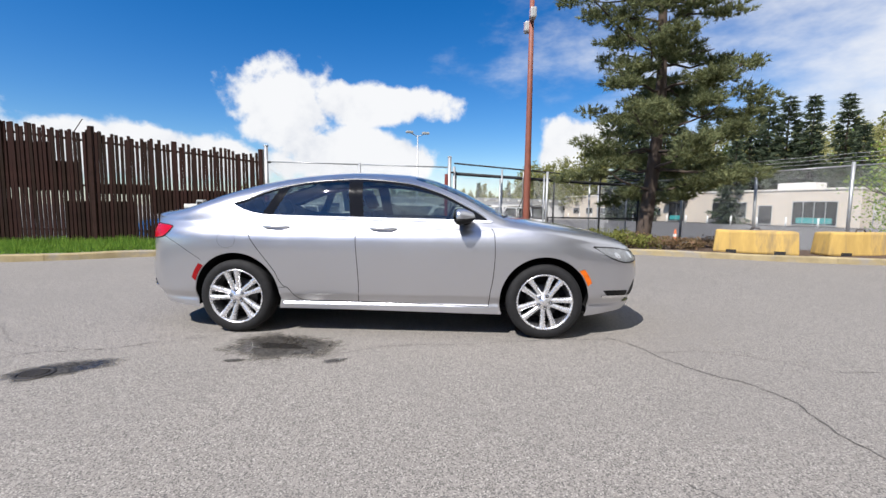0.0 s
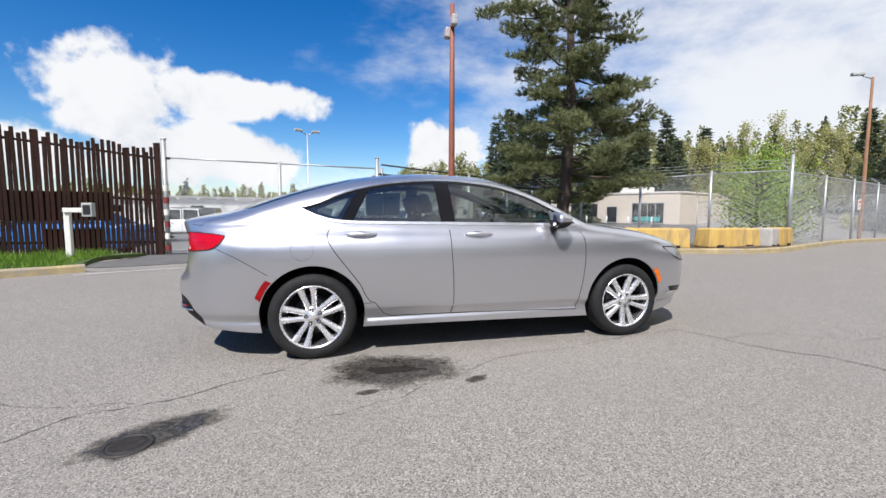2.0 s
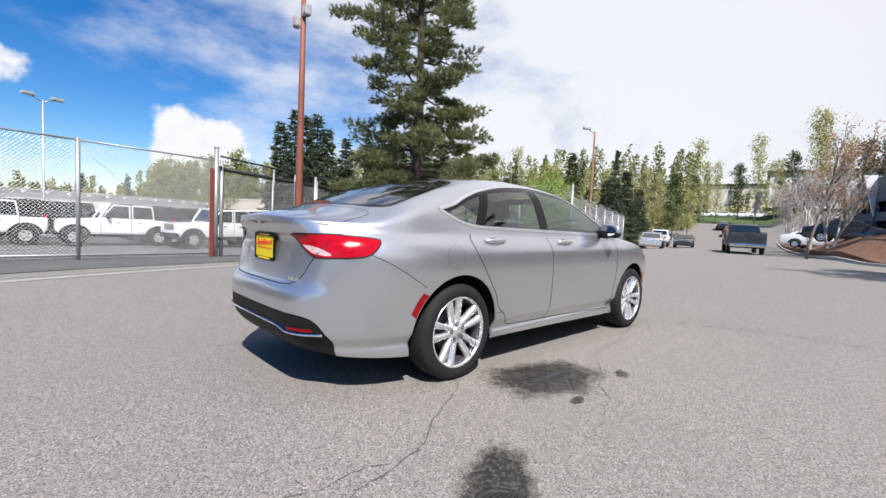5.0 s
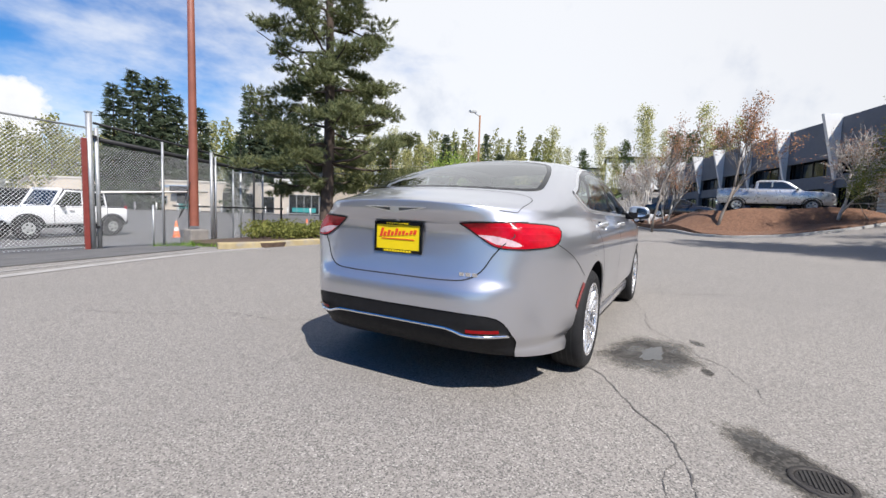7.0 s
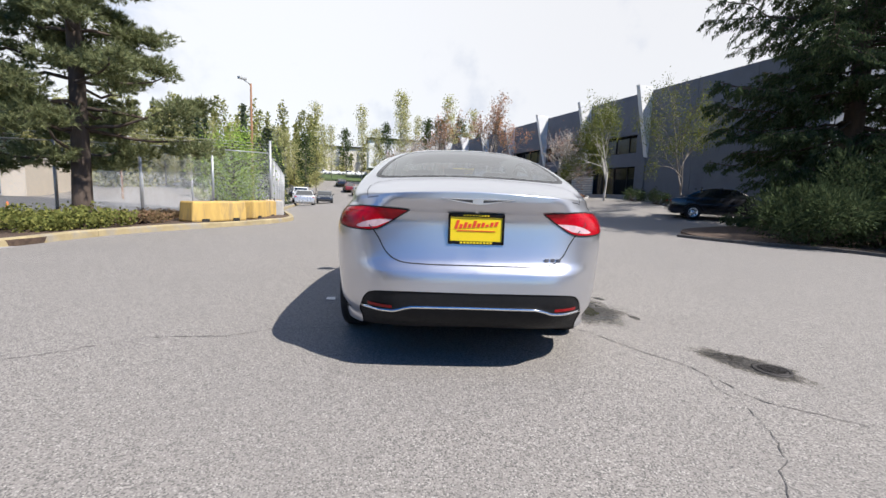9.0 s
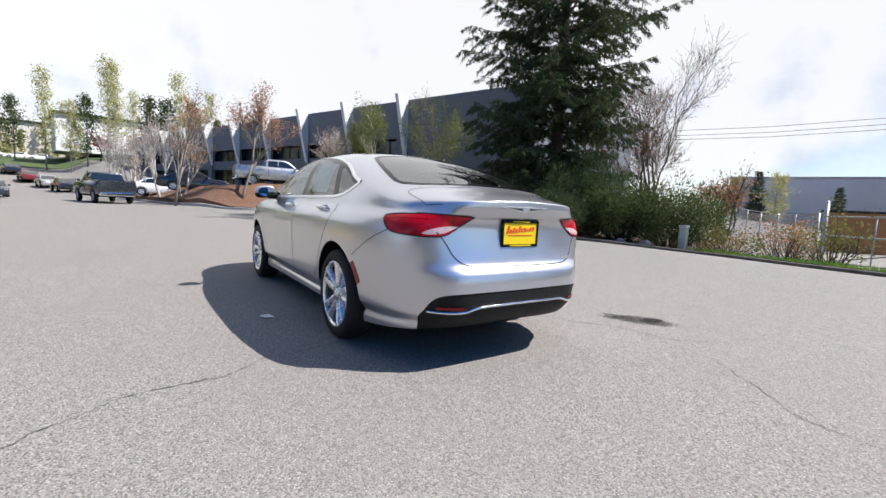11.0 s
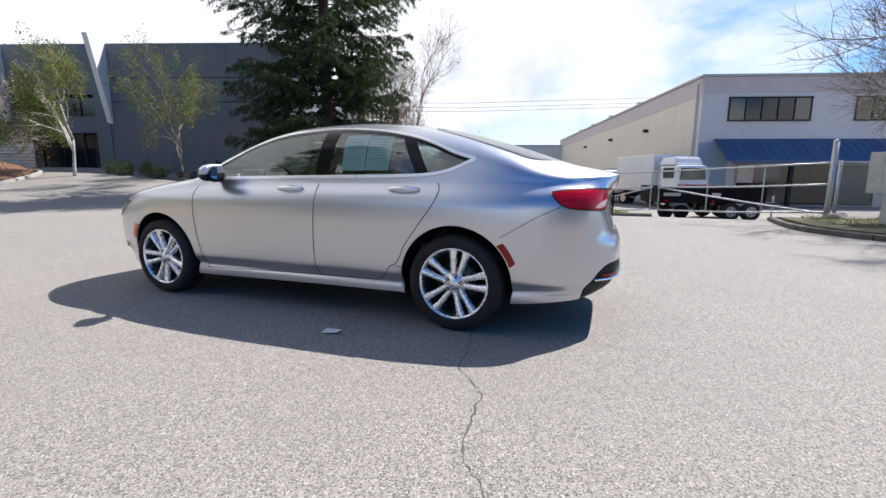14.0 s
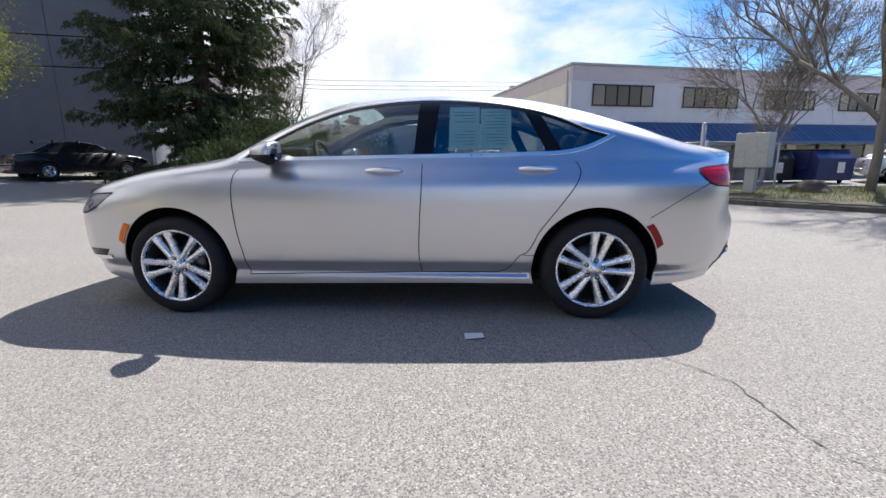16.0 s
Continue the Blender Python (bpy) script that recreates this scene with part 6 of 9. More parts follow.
def simple_wheel(parent, x, y, r, side, rim=1.0, metal=None):
    wh = new("wheel")
    wh.parent = parent
    wh.matrix_basis = pose(x, y, r, 0, 0, 0 if side < 0 else 180)
    q = r * rim
    lathe("tyre", [(q * 0.62, -0.09), (max(r * 0.8, q * 0.7), -0.115), (r * 0.97, -0.10), (r, -0.06), (r, 0.06), (r * 0.97, 0.10), (q * 0.62, 0.10)], RUBBER, wh, 26)
    lathe("rim", [(0.0, -0.085), (q * 0.18, -0.088), (q * 0.24, -0.07), (q * 0.52, -0.075), (q * 0.60, -0.10), (q * 0.66, -0.09)], metal or ALLOY, wh, 22)
    for k in range(5):
        a = 2 * math.pi * (k + 0.5) / 5
        v, f = box_data((q * 0.40 * math.cos(a), -0.080, q * 0.40 * math.sin(a)), (q * 0.17, 0.016, q * 0.17))
        mesh_ob("spoke_gap", v, f, SEAM, wh)
    return wh


def vehicle(name, m, kind, paint, label, category, group="", top_paint=None):
    """A parked vehicle; it heads along its own x."""
    car = thing(name, m, label, category, group)
    if kind == "sedan":
        half, r, axles = 0.88, 0.32, (1.36, -1.36)
        low = [(-2.30, 0.30), (-2.36, 0.55), (-2.33, 0.82), (-2.25, 0.96), (-1.55, 1.02), (0.95, 0.98), (1.95, 0.86), (2.28, 0.70), (2.34, 0.45), (2.25, 0.24), (-2.2, 0.24)]
        cab = [(-1.90, 0.98), (-1.15, 1.36), (-0.6, 1.45), (0.05, 1.44), (0.45, 1.34), (1.12, 0.96)]
        glass = [(-1.42, 1.03), (-1.02, 1.33), (-0.55, 1.40), (0.02, 1.39), (0.36, 1.30), (0.88, 1.02)]
        posts = (-0.28, -1.08)
        screen, back = ((1.10, 0.98), (0.42, 1.345)), ((-1.86, 1.0), (-1.16, 1.35))
    elif kind == "pickup":
        half, r, axles = 0.98, 0.41, (1.83, -1.85)
        low = [(-2.90, 0.62), (-2.93, 0.90), (-2.91, 1.36), (-0.95, 1.36), (1.20, 1.31), (2.50, 1.24), (2.80, 1.12), (2.90, 0.88), (2.86, 0.58), (2.70, 0.46), (-2.80, 0.52)]
        cab = [(-1.00, 1.30), (-0.92, 1.86), (-0.72, 1.94), (0.35, 1.93), (0.60, 1.86), (1.38, 1.28)]
        glass = [(-0.82, 1.42), (-0.77, 1.82), (0.30, 1.83), (0.52, 1.78), (1.02, 1.40)]
        posts = (-0.12,)
        screen, back = ((1.35, 1.32), (0.62, 1.85)), ((-1.00, 1.42), (-0.93, 1.82))
    elif kind == "offroad":
        half, r, axles = 0.80, 0.41, (1.45, -1.48)
        low = [(-2.15, 0.62), (-2.18, 0.85), (-2.16, 1.14), (0.62, 1.16), (0.66, 1.20), (1.98, 1.12), (2.05, 1.02), (2.05, 0.66), (1.9, 0.52), (-2.05, 0.52)]
        cab = [(-2.14, 1.10), (-2.02, 1.80), (-1.9, 1.84), (0.12, 1.84), (0.26, 1.80), (0.66, 1.12)]
        glass = [(-2.0, 1.24), (-1.93, 1.70), (0.12, 1.72), (0.46, 1.22)]
        posts = ()
        screen, back = ((0.65, 1.2), (0.28, 1.78)), ((-2.12, 1.25), (-2.04, 1.72))
    else:
        half, r, axles = 1.0, 0.38, (1.75, -1.75)
        low = [(-2.7, 0.4), (-2.74, 0.9), (-2.72, 1.25), (1.15, 1.25), (2.3, 1.12), (2.62, 0.92), (2.66, 0.5), (2.5, 0.36), (-2.6, 0.36)]
        cab = [(-2.72, 1.2), (-2.66, 2.1), (-2.5, 2.2), (0.3, 2.2), (0.6, 2.12), (1.5, 1.2)]
        glass = [(-0.3, 1.35), (-0.25, 2.0), (0.42, 2.0), (1.15, 1.35)]
        posts = (0.3,)
        screen, back = ((1.47, 1.28), (0.62, 2.08)), ((-2.72, 1.4), (-2.68, 2.0))
    bm = bmesh.new()
    prism(bm, low, half, lambda z: 0.94 if z < 0.5 else 1.0)
    bmesh.ops.bevel(bm, geom=bm.edges[:], offset=0.07, segments=3, affect="EDGES", profile=0.6)
    body = part("body", bm, paint, car, "", True)
    z0, z1 = min(z for _, z in cab), max(z for _, z in cab)
    lean = lambda z: 0.93 - 0.17 * (z - z0) / (z1 - z0) if kind != "offroad" else 0.96 - 0.07 * (z - z0) / (z1 - z0)
    bm = bmesh.new()
    prism(bm, cab, half, lean)
    bmesh.ops.bevel(bm, geom=bm.edges[:], offset=0.05, segments=2, affect="EDGES", profile=0.6)
    part("cabin", bm, top_paint or paint, car, "black soft top" if top_paint is SOFT_TOP else "", True)
    for s in (-1, 1):
        V = [(x, s * (half * lean(z) + 0.006), z) for x, z in glass]
        mesh_ob("side_window", V, [tuple(range(len(V))) if s < 0 else tuple(reversed(range(len(V))))], CAR_GLASS, car, "dark window glass")
        for px in posts:
            v, f = merged([box_data((px, s * (half * lean((z0 + z1) / 2) + 0.004), (z0 + z1) / 2 + 0.05), (0.07, 0.05, (z1 - z0) * 0.86))])
            mesh_ob("pillar", v, f, top_paint or paint, car)
        if kind == "offroad" and top_paint is not paint:
            for xa, xb, xc, xd in ((-0.40, -0.40, 0.16, 0.60), (-1.30, -1.22, -0.50, -0.50)):
                V = [(x, s * (half * lean(z) + 0.012), z) for x, z in ((xa, 1.17), (xb, 1.74), (xc, 1.76), (xd, 1.17))]
                tube("door_frame", V, 0.042, paint, car, "", 6, True)
            tube("screen_frame", [(0.68, s * half * 0.95, 1.15), (0.30, s * half * 0.90, 1.80)], 0.055, paint, car, "", 6)
            mesh_ob("door_gap", *merged([box_data((xx, s * (half + 0.004), 0.88), (0.016, 0.012, 0.56)) for xx in (0.60, -0.45, -1.32)]), SEAM, car)
        for ax in axles:
            simple_wheel(car, ax, s * (half - 0.09 + (0.07 if kind == "offroad" else 0)), r, s, 0.78 if kind == "offroad" else 1.0, GREY_STEEL if kind in ("offroad", "pickup", "van") else None)
        for ax in axles:
            pts = [(ax + (r + 0.075) * math.cos(a), s * (half + (0.06 if kind == "offroad" else -0.005)), r + (r + 0.055) * math.sin(a)) for a in np.linspace(0.12, math.pi - 0.12, 14)]
            tube("fender_flare" if kind == "offroad" else "arch_lip", pts, 0.06 if kind == "offroad" else 0.03, BLACK_PLASTIC, car, "black wheel arch", 6)
        v, f = box_data((low[2][0] + 0.05, s * half * 0.86, 0.80 if kind == "sedan" else 1.08), (0.10, half * 0.2, 0.15 if kind == "sedan" else 0.34))
        mesh_ob("tail_lamp", v, f, RED_LENS, car)
        xf = max(x for x, _ in low)
        v, f = box_data((xf - 0.10, s * half * 0.76, 0.70 if kind == "sedan" else 0.92), (0.16, half * 0.32, 0.13 if kind == "sedan" else 0.2))
        mesh_ob("headlamp", v, f, HEAD_LENS, car)
        bm = bm_box((0.10, 0.16, 0.13), (cab[-1][0] - 0.3, s * (half + 0.07), cab[-1][1] + 0.1), 0.03)
        part("door_mirror", bm, BLACK_PLASTIC, car)
    for nm, (p, q) in (("windscreen", screen), ("rear_window", back)):
        off = 0.02 if nm == "windscreen" else -0.02
        V = []
        for (x, z), k in ((p, 0.93), (q, 0.9)):
            for s in (-1, 1):
                V.append((x + off, s * half * lean(z) * k * 0.97, z + 0.012))
        f = (0, 1, 3, 2) if nm == "windscreen" else (0, 2, 3, 1)
        mesh_ob(nm, V, [f], CAR_GLASS, car, "dark window glass")
    xs = [x for x, _ in low]
    for x, nm in ((max(xs) - 0.02, "front_bumper"), (min(xs) + 0.03, "rear_bumper")):
        part(nm, bm_box((0.16, half * 1.86, 0.22), (x, 0, 0.46 if kind == "sedan" else 0.58), 0.05), BLACK_PLASTIC if kind in ("offroad", "van") else (CHROME if kind == "pickup" else paint), car)
    part("underbody", bm_box((max(xs) - min(xs) - 0.5, half * 1.7, 0.12), (0, 0, 0.30 if kind == "sedan" else 0.46), 0.02), UNDER, car)
    if kind == "pickup":
        part("load_bed", bm_box((1.85, half * 1.66, 0.04), (-1.92, 0, 1.372), 0.01), BLACK_PLASTIC, car, "dark open load bed")
        for s in (-1, 1):
            part("bed_rail", bm_box((1.95, 0.10, 0.07), (-1.92, s * half * 0.92, 1.385), 0.02), paint, car)
        part("tailgate", bm_box((0.06, half * 1.8, 0.52), (-2.92, 0, 1.10), 0.02), paint, car)
    if kind == "offroad":
        for s in (-1, 1):
            for xx in (0.0, -0.75):
                mesh_ob("door_handle", *box_data((xx, s * (half + 0.012), 1.02), (0.13, 0.03, 0.035)), BLACK_PLASTIC, car)
        if top_paint is not paint:
            tube("screen_header", [(0.30, -half * 0.9, 1.80), (0.30, half * 0.9, 1.80)], 0.055, paint, car, "", 6)
        mesh_ob("grille", *merged([box_data((2.062, -0.36 + 0.12 * i, 0.94), (0.02, 0.05, 0.26)) for i in range(7)]), BLACK_PLASTIC, car)
        sp = new("spare_wheel")
        sp.parent = car
        sp.matrix_basis = pose(-2.30, 0.1, 1.02, 0, 0, -90)
        lathe("tyre", [(0.24, -0.10), (0.39, -0.09), (0.40, 0.0), (0.39, 0.09), (0.24, 0.1), (0.0, 0.08)], RUBBER, sp, 24)
    return car

# ---------------------------------------------------------------- north side: fences, yard, pine, beds
def sheet(name, poly, lift, mat, label, category, zf=ground_z, kind="structure", step=0.8):
    """A raised bed or surface patch that follows the ground, with a skirt down to it."""
    from mathutils.geometry import delaunay_2d_cdt
    edge = [tuple(p) for p in spline([(x, y) for x, y in poly], 0.5, True)]
    xs, ys = [p[0] for p in edge], [p[1] for p in edge]
    P = [Vector(p) for p in edge]
    E = [(i, (i + 1) % len(edge)) for i in range(len(edge))]
    for x in np.arange(min(xs), max(xs), step):
        for y in np.arange(min(ys), max(ys), step):
            if inside((x, y), edge):
                P.append(Vector((x, y)))
    V, _, F, *_ = delaunay_2d_cdt(P, E, [], 0, 1e-4)
    lifted = lift if callable(lift) else (lambda x, y: lift)
    verts = [(v.x, v.y, zf(v.x, v.y) + lifted(v.x, v.y)) for v in V]
    faces = []
    for f in F:
        c = (sum(V[i].x for i in f) / 3, sum(V[i].y for i in f) / 3)
        if inside(c, edge):
            a, b, d = (Vector(verts[i]) for i in f)
            faces.append(f if (b - a).cross(d - a).z > 0 else tuple(reversed(f)))
    o = len(verts)
    n = len(edge)
    for x, y in edge:
        z = zf(x, y)
        verts += [(x, y, z + lifted(x, y)), (x, y, z - 0.1)]
    for i in range(n):
        j = (i + 1) % n
        faces.append((o + 2 * i, o + 2 * i + 1, o + 2 * j + 1, o + 2 * j))
    return tagged(mesh_ob(name, verts, faces, mat, smooth=False), label, category, kind=kind)


def kerb(pts, mat, label, w=0.17, h=0.14, piece=2.4):
    """A kerb of cast pieces with joints, following the ground."""
    root = thing("kerb", pose(0, 0, 0), label, "kerb")
    root["kind"] = "structure"
    line = spline([(x, y) for x, y in pts], 0.4)
    rows, lengths = [], 0.0
    chunk = [line[0]]

    def flush(ch):
        if len(ch) < 2:
            return
        V, F = [], []
        for i, p in enumerate(ch):
            a, b = ch[max(0, i - 1)], ch[min(len(ch) - 1, i + 1)]
            d = (b - a).normalized()
            nrm = Vector((-d.y, d.x))
            z = ground_z(p.x, p.y)
            q = p + d * (0.004 if i == 0 else (-0.004 if i == len(ch) - 1 else 0))
            wob = 0.006 * math.sin(p.x * 3.1 + p.y * 2.3)
            for off, hh in ((0.0, -0.05), (0.012, h * 0.8 + wob), (0.035, h + wob), (w - 0.02, h + wob), (w, h * 0.9), (w, -0.05)):
                r = q + nrm * off
                V.append((r.x, r.y, z + hh))
        for i in range(len(ch) - 1):
            for k in range(5):
                F.append((i * 6 + k, (i + 1) * 6 + k, (i + 1) * 6 + k + 1, i * 6 + k + 1))
        F.append(tuple(range(6)))
        F.append(tuple(reversed([(len(ch) - 1) * 6 + k for k in range(6)])))
        mesh_ob("kerb_piece", V, F, mat, root)
    for p in line[1:]:
        lengths += (p - chunk[-1]).length
        chunk.append(p)
        if lengths > piece:
            flush(chunk)
            chunk, lengths = [p], 0.0
    flush(chunk)
    return root


def chain_link(parent, p0, p1, z_lo, z_hi, pitch=0.075, wire=0.0062):
    """Woven diagonal wires between two posts, as one mesh."""
    a, b = Vector(p0), Vector(p1)
    L = (b - a).length
    d = (b - a).normalized()
    h = z_hi - z_lo
    nrm = Vector((-d.y, d.x, 0))
    V, F = [], []

    def wire_at(u0, sgn):
        lo, hi = (u0, u0 + sgn * h)
        t0, t1 = 0.0, 1.0
        for bound, keep_above in ((0.0, True), (L, False)):
            f0, f1 = lo + (hi - lo) * t0, lo + (hi - lo) * t1
            if sgn > 0:
                if keep_above:
                    t0 = max(t0, (bound - lo) / (hi - lo))
                else:
                    t1 = min(t1, (bound - lo) / (hi - lo))
            else:
                if keep_above:
                    t1 = min(t1, (bound - lo) / (hi - lo))
                else:
                    t0 = max(t0, (bound - lo) / (hi - lo))
        if t1 - t0 < 0.01:
            return
        e = []
        for t in (t0, t1):
            u = lo + (hi - lo) * t
            q = a + d * u
            g = ground_z(q.x, q.y)
            e.append(Vector((q.x, q.y, g + z_lo + h * t)))
        ax = (e[1] - e[0]).normalized()
        s1 = ax.cross(nrm).normalized() * wire / 2
        s2 = nrm * wire / 2
        o = len(V)
        for q in e:
            V.extend([q + s1, q - s1 * 0.5 + s2 * 0.87, q - s1 * 0.5 - s2 * 0.87])
        F.extend([(o, o + 1, o + 4, o + 3), (o + 1, o + 2, o + 5, o + 4), (o + 2, o, o + 3, o + 5)])
    u = -h
    while u < L:
        wire_at(u, 1)
        wire_at(u + h, -1)
        u += pitch
    ob = mesh_ob("chain_link", V, F, WIRE, parent, "woven galvanised wire mesh")
    return ob


def link_fence(name, pts, z_top, label, post_every=3.0, barbs=False, arm=0.0, rail=True, post_r=0.03, post_extra=0.05):
    root = thing(name, pose(0, 0, 0), label, "fence")
    for i in range(len(pts) - 1):
        a, b = Vector((*pts[i], 0)), Vector((*pts[i + 1], 0))
        L = (b - a).length
        n = max(1, round(L / post_every))
        chain_link(root, a, b, 0.05, z_top)
        d = (b - a).normalized()
        nrm = Vector((-d.y, d.x, 0))
        tops = []
        for k in range(n + (1 if i == len(pts) - 2 else 0)):
            q = a + d * L * k / n
            g = ground_z(q.x, q.y)
            tube("post", [(q.x, q.y, g - 0.2), (q.x, q.y, g + z_top + post_extra)], post_r if k else post_r * 1.5, GALV, root, "", 8)
            if arm:
                e = Vector((q.x, q.y, g + z_top + 0.02))
                tube("barb_arm", [e, e + nrm * arm + Vector((0, 0, abs(arm) * 0.9))], 0.016, GALV, root, "", 6)
        g0, g1 = ground_z(a.x, a.y), ground_z(b.x, b.y)
        if rail:
            tube("top_rail", [(a.x, a.y, g0 + z_top), (b.x, b.y, g1 + z_top)], 0.021, GALV, root, "", 6)
        if barbs:
            for k in range(3):
                off = nrm * arm * (k + 1) / 3
                hh = z_top + 0.02 + (abs(arm) * 0.9 if arm else 0.33) * (k + 1) / 3
                line = []
                for j in range(13):
                    q = a + d * L * j / 12
                    line.append((q.x + off.x, q.y + off.y, ground_z(q.x, q.y) + hh - 0.012 * math.sin(math.pi * (j % 4) / 4)))
                tube("barbed_wire", line, 0.0045, WIRE, root, "", 4)
    return root


A_POST, B_POST = (-5.55, 8.98), (0.2, 9.9)

# ground patches, kerbs
sheet("grass_verge", [(-26, -2.2), (-14, 1.2), (-8.4, 3.45), (-6.6, 4.55), (-5.9, 5.0), (-6.3, 7.0), (-6.3, 8.6), (-12.5, 6.9), (-26, 2.6)], 0.09, TURF, "grassy verge below the rusty fence", "verge")
kerb([(-26, -2.4), (-14, 1.0), (-8.3, 3.28), (-6.5, 4.42), (-5.6, 4.95)], YELLOW_KERB, "worn yellow-painted concrete kerb along the verge")
grass_patch("verge_grass", [(-15, 1.2), (-8.4, 3.6), (-6.6, 4.7), (-6.1, 5.2), (-6.4, 8.3), (-12.5, 6.6), (-16, 5.4)], 420, 0.17, "uneven bright green spring grass", 3, zf=lambda x, y: ground_z(x, y) + 0.085)
sheet("planting_bed", [(2.0, 7.15), (4.5, 7.0), (6.8, 6.1), (8.9, 5.4), (10.8, 5.35), (13.3, 6.3), (12.8, 7.2), (10.9, 9.0), (8.5, 11.2), (4.0, 11.0), (2.2, 9.6)], lambda x, y: 0.11 + 0.05 * math.sin(x * 1.3) * math.cos(y * 1.1), SOIL, "planting bed of bare soil and mulch", "flower bed")
kerb([(1.4, 7.3), (2.3, 7.0), (4.5, 6.82), (6.8, 5.92), (8.9, 5.2), (10.8, 5.15), (13.5, 6.15), (17.5, 7.75), (23, 9.3), (29, 10.9), (45, 15.2)], YELLOW_KERB, "worn yellow-painted concrete kerb round the planting bed")
for off, w in ((0.0, 0.20), (0.42, 0.07), (1.25, 0.06)):
    line = spline([(-5.6, 4.55 + off), (-4.6, 5.05 + off), (-2.8, 5.75 + off), (-0.8, 6.4 + off), (1.3, 6.95 + off * 0.8), (2.3, 6.95 + off * 0.2)], 0.3)
    V, F = [], []
    for i, p in enumerate(line):
        a, b = line[max(0, i - 1)], line[min(len(line) - 1, i + 1)]
        d = (b - a).normalized()
        for k in (-0.5, 0.5):
            V.append((p.x - d.y * w * k, p.y + d.x * w * k, ground_z(p.x, p.y) + 0.006))
    tagged(mesh_ob("gutter", V, [(2 * i, 2 * i + 1, 2 * i + 3, 2 * i + 2) for i in range(len(line) - 1)], GUTTER), "pale concrete gutter strip across the gateway", "gutter", kind="structure")


def rusty_fence():
    root = thing("slat_fence", pose(0, 0, 0), "tall fence of rusty brown steel slats with patched plates", "fence")
    a, d = Vector((A_POST[0] - 0.15, A_POST[1] - 0.05, 0)), Vector((-0.957, -0.289, 0))
    nrm = Vector((-d.y, d.x, 0))
    if nrm.y > 0:
        nrm = -nrm
    rng = random.Random(5)
    L = 22.0
    ang = math.atan2(d.y, d.x)
    top_z = lambda u: 2.76 + 0.09 * min(u, 9.0)
    u = 0.0
    base_me = None
    while u < L:
        q = a + d * u
        h = top_z(u) + rng.uniform(-0.07, 0.09)
        if base_me is None:
            bm = bm_box((0.078, 0.045, 1.0), (0, 0, 0.5), 0.008)
            ob = part("slat", bm, RUST, root)
            base_me = ob.data
        else:
            ob = new("slat", base_me)
            ob.parent = root
        ob.matrix_basis = Matrix.Translation((q.x, q.y, ground_z(q.x, q.y) + 0.02)) @ Euler((rng.uniform(-0.008, 0.008), rng.uniform(-0.01, 0.01), ang)).to_matrix().to_4x4() @ Matrix.Diagonal((1, 1, h, 1))
        u += 0.103
    for z in (0.35, 1.45, 2.55):
        p0, p1 = a - nrm * 0.05, a + d * L - nrm * 0.05
        pts = []
        for i in range(12):
            q = p0 + (p1 - p0) * i / 11
            pts.append((q.x, q.y, ground_z(q.x, q.y) + z * top_z(L * i / 11) / 2.72))
        tube("rail", pts, 0.035, RUST, root, "", 6)
    for u in (0.0, 4.55, 9.1, 13.6, 18.2):
        q = a + d * u - nrm * 0.02
        g = ground_z(q.x, q.y)
        part("post", bm_box((0.12, 0.12, top_z(u) + 0.25), (q.x, q.y, g + top_z(u) / 2 + 0.1), 0.01), RUST, root)
    for u, w, z, h in ((1.0, 2.1, 1.28, 0.72), (1.2, 1.2, 0.45, 0.55), (3.5, 1.75, 0.68, 1.16), (3.1, 1.5, 1.62, 0.30), (4.9, 1.2, 1.95, 0.85), (5.6, 1.4, 2.25, 1.3), (6.5, 2.6, 0.70, 1.2), (7.0, 2.4, 2.35, 1.5), (9.5, 2.2, 1.5, 2.2), (12.0, 1.6, 0.9, 1.3), (14.0, 2.5, 1.8, 1.6)):
        q = a + d * (u + w / 2) - nrm * 0.035
        bm = bm_box((w, 0.012, h), (0, 0, 0), 0.003)
        bmesh.ops.transform(bm, matrix=Matrix.Translation((q.x, q.y, ground_z(q.x, q.y) + z)) @ Matrix.Rotation(ang, 4, "Z"), verts=bm.verts)
        part("patch_plate", bm, RUST, root, "rusty steel plate")
    q = a + d * 5.0
    tube("aerial_rod", [(q.x, q.y, top_z(5) - 0.1), (q.x + 0.25, q.y + 0.1, top_z(5) + 0.35)], 0.012, RUST, root, "", 5)
    return root


rusty_fence()


def gate_pillar():
    t = thing("gate_keypad_post", pose(-6.72, 6.75, ground_z(-6.72, 6.75) + 0.08), "white square steel gooseneck post with a grey keypad box", "post")
    part("post", bm_box((0.11, 0.11, 1.12), (0, 0, 0.54), 0.012), WHITE_STEEL, t)
    part("arm", bm_box((0.42, 0.10, 0.10), (0.17, -0.05, 1.05), 0.012), WHITE_STEEL, t)
    k = part("keypad_box", bm_box((0.20, 0.16, 0.30), (0.42, -0.06, 1.06), 0.02), GREY_STEEL, t, "grey keypad box")
    mesh_ob("keypad_face", *box_data((0.42, -0.145, 1.06), (0.13, 0.008, 0.2)), DARK_STEEL, k)


gate_pillar()

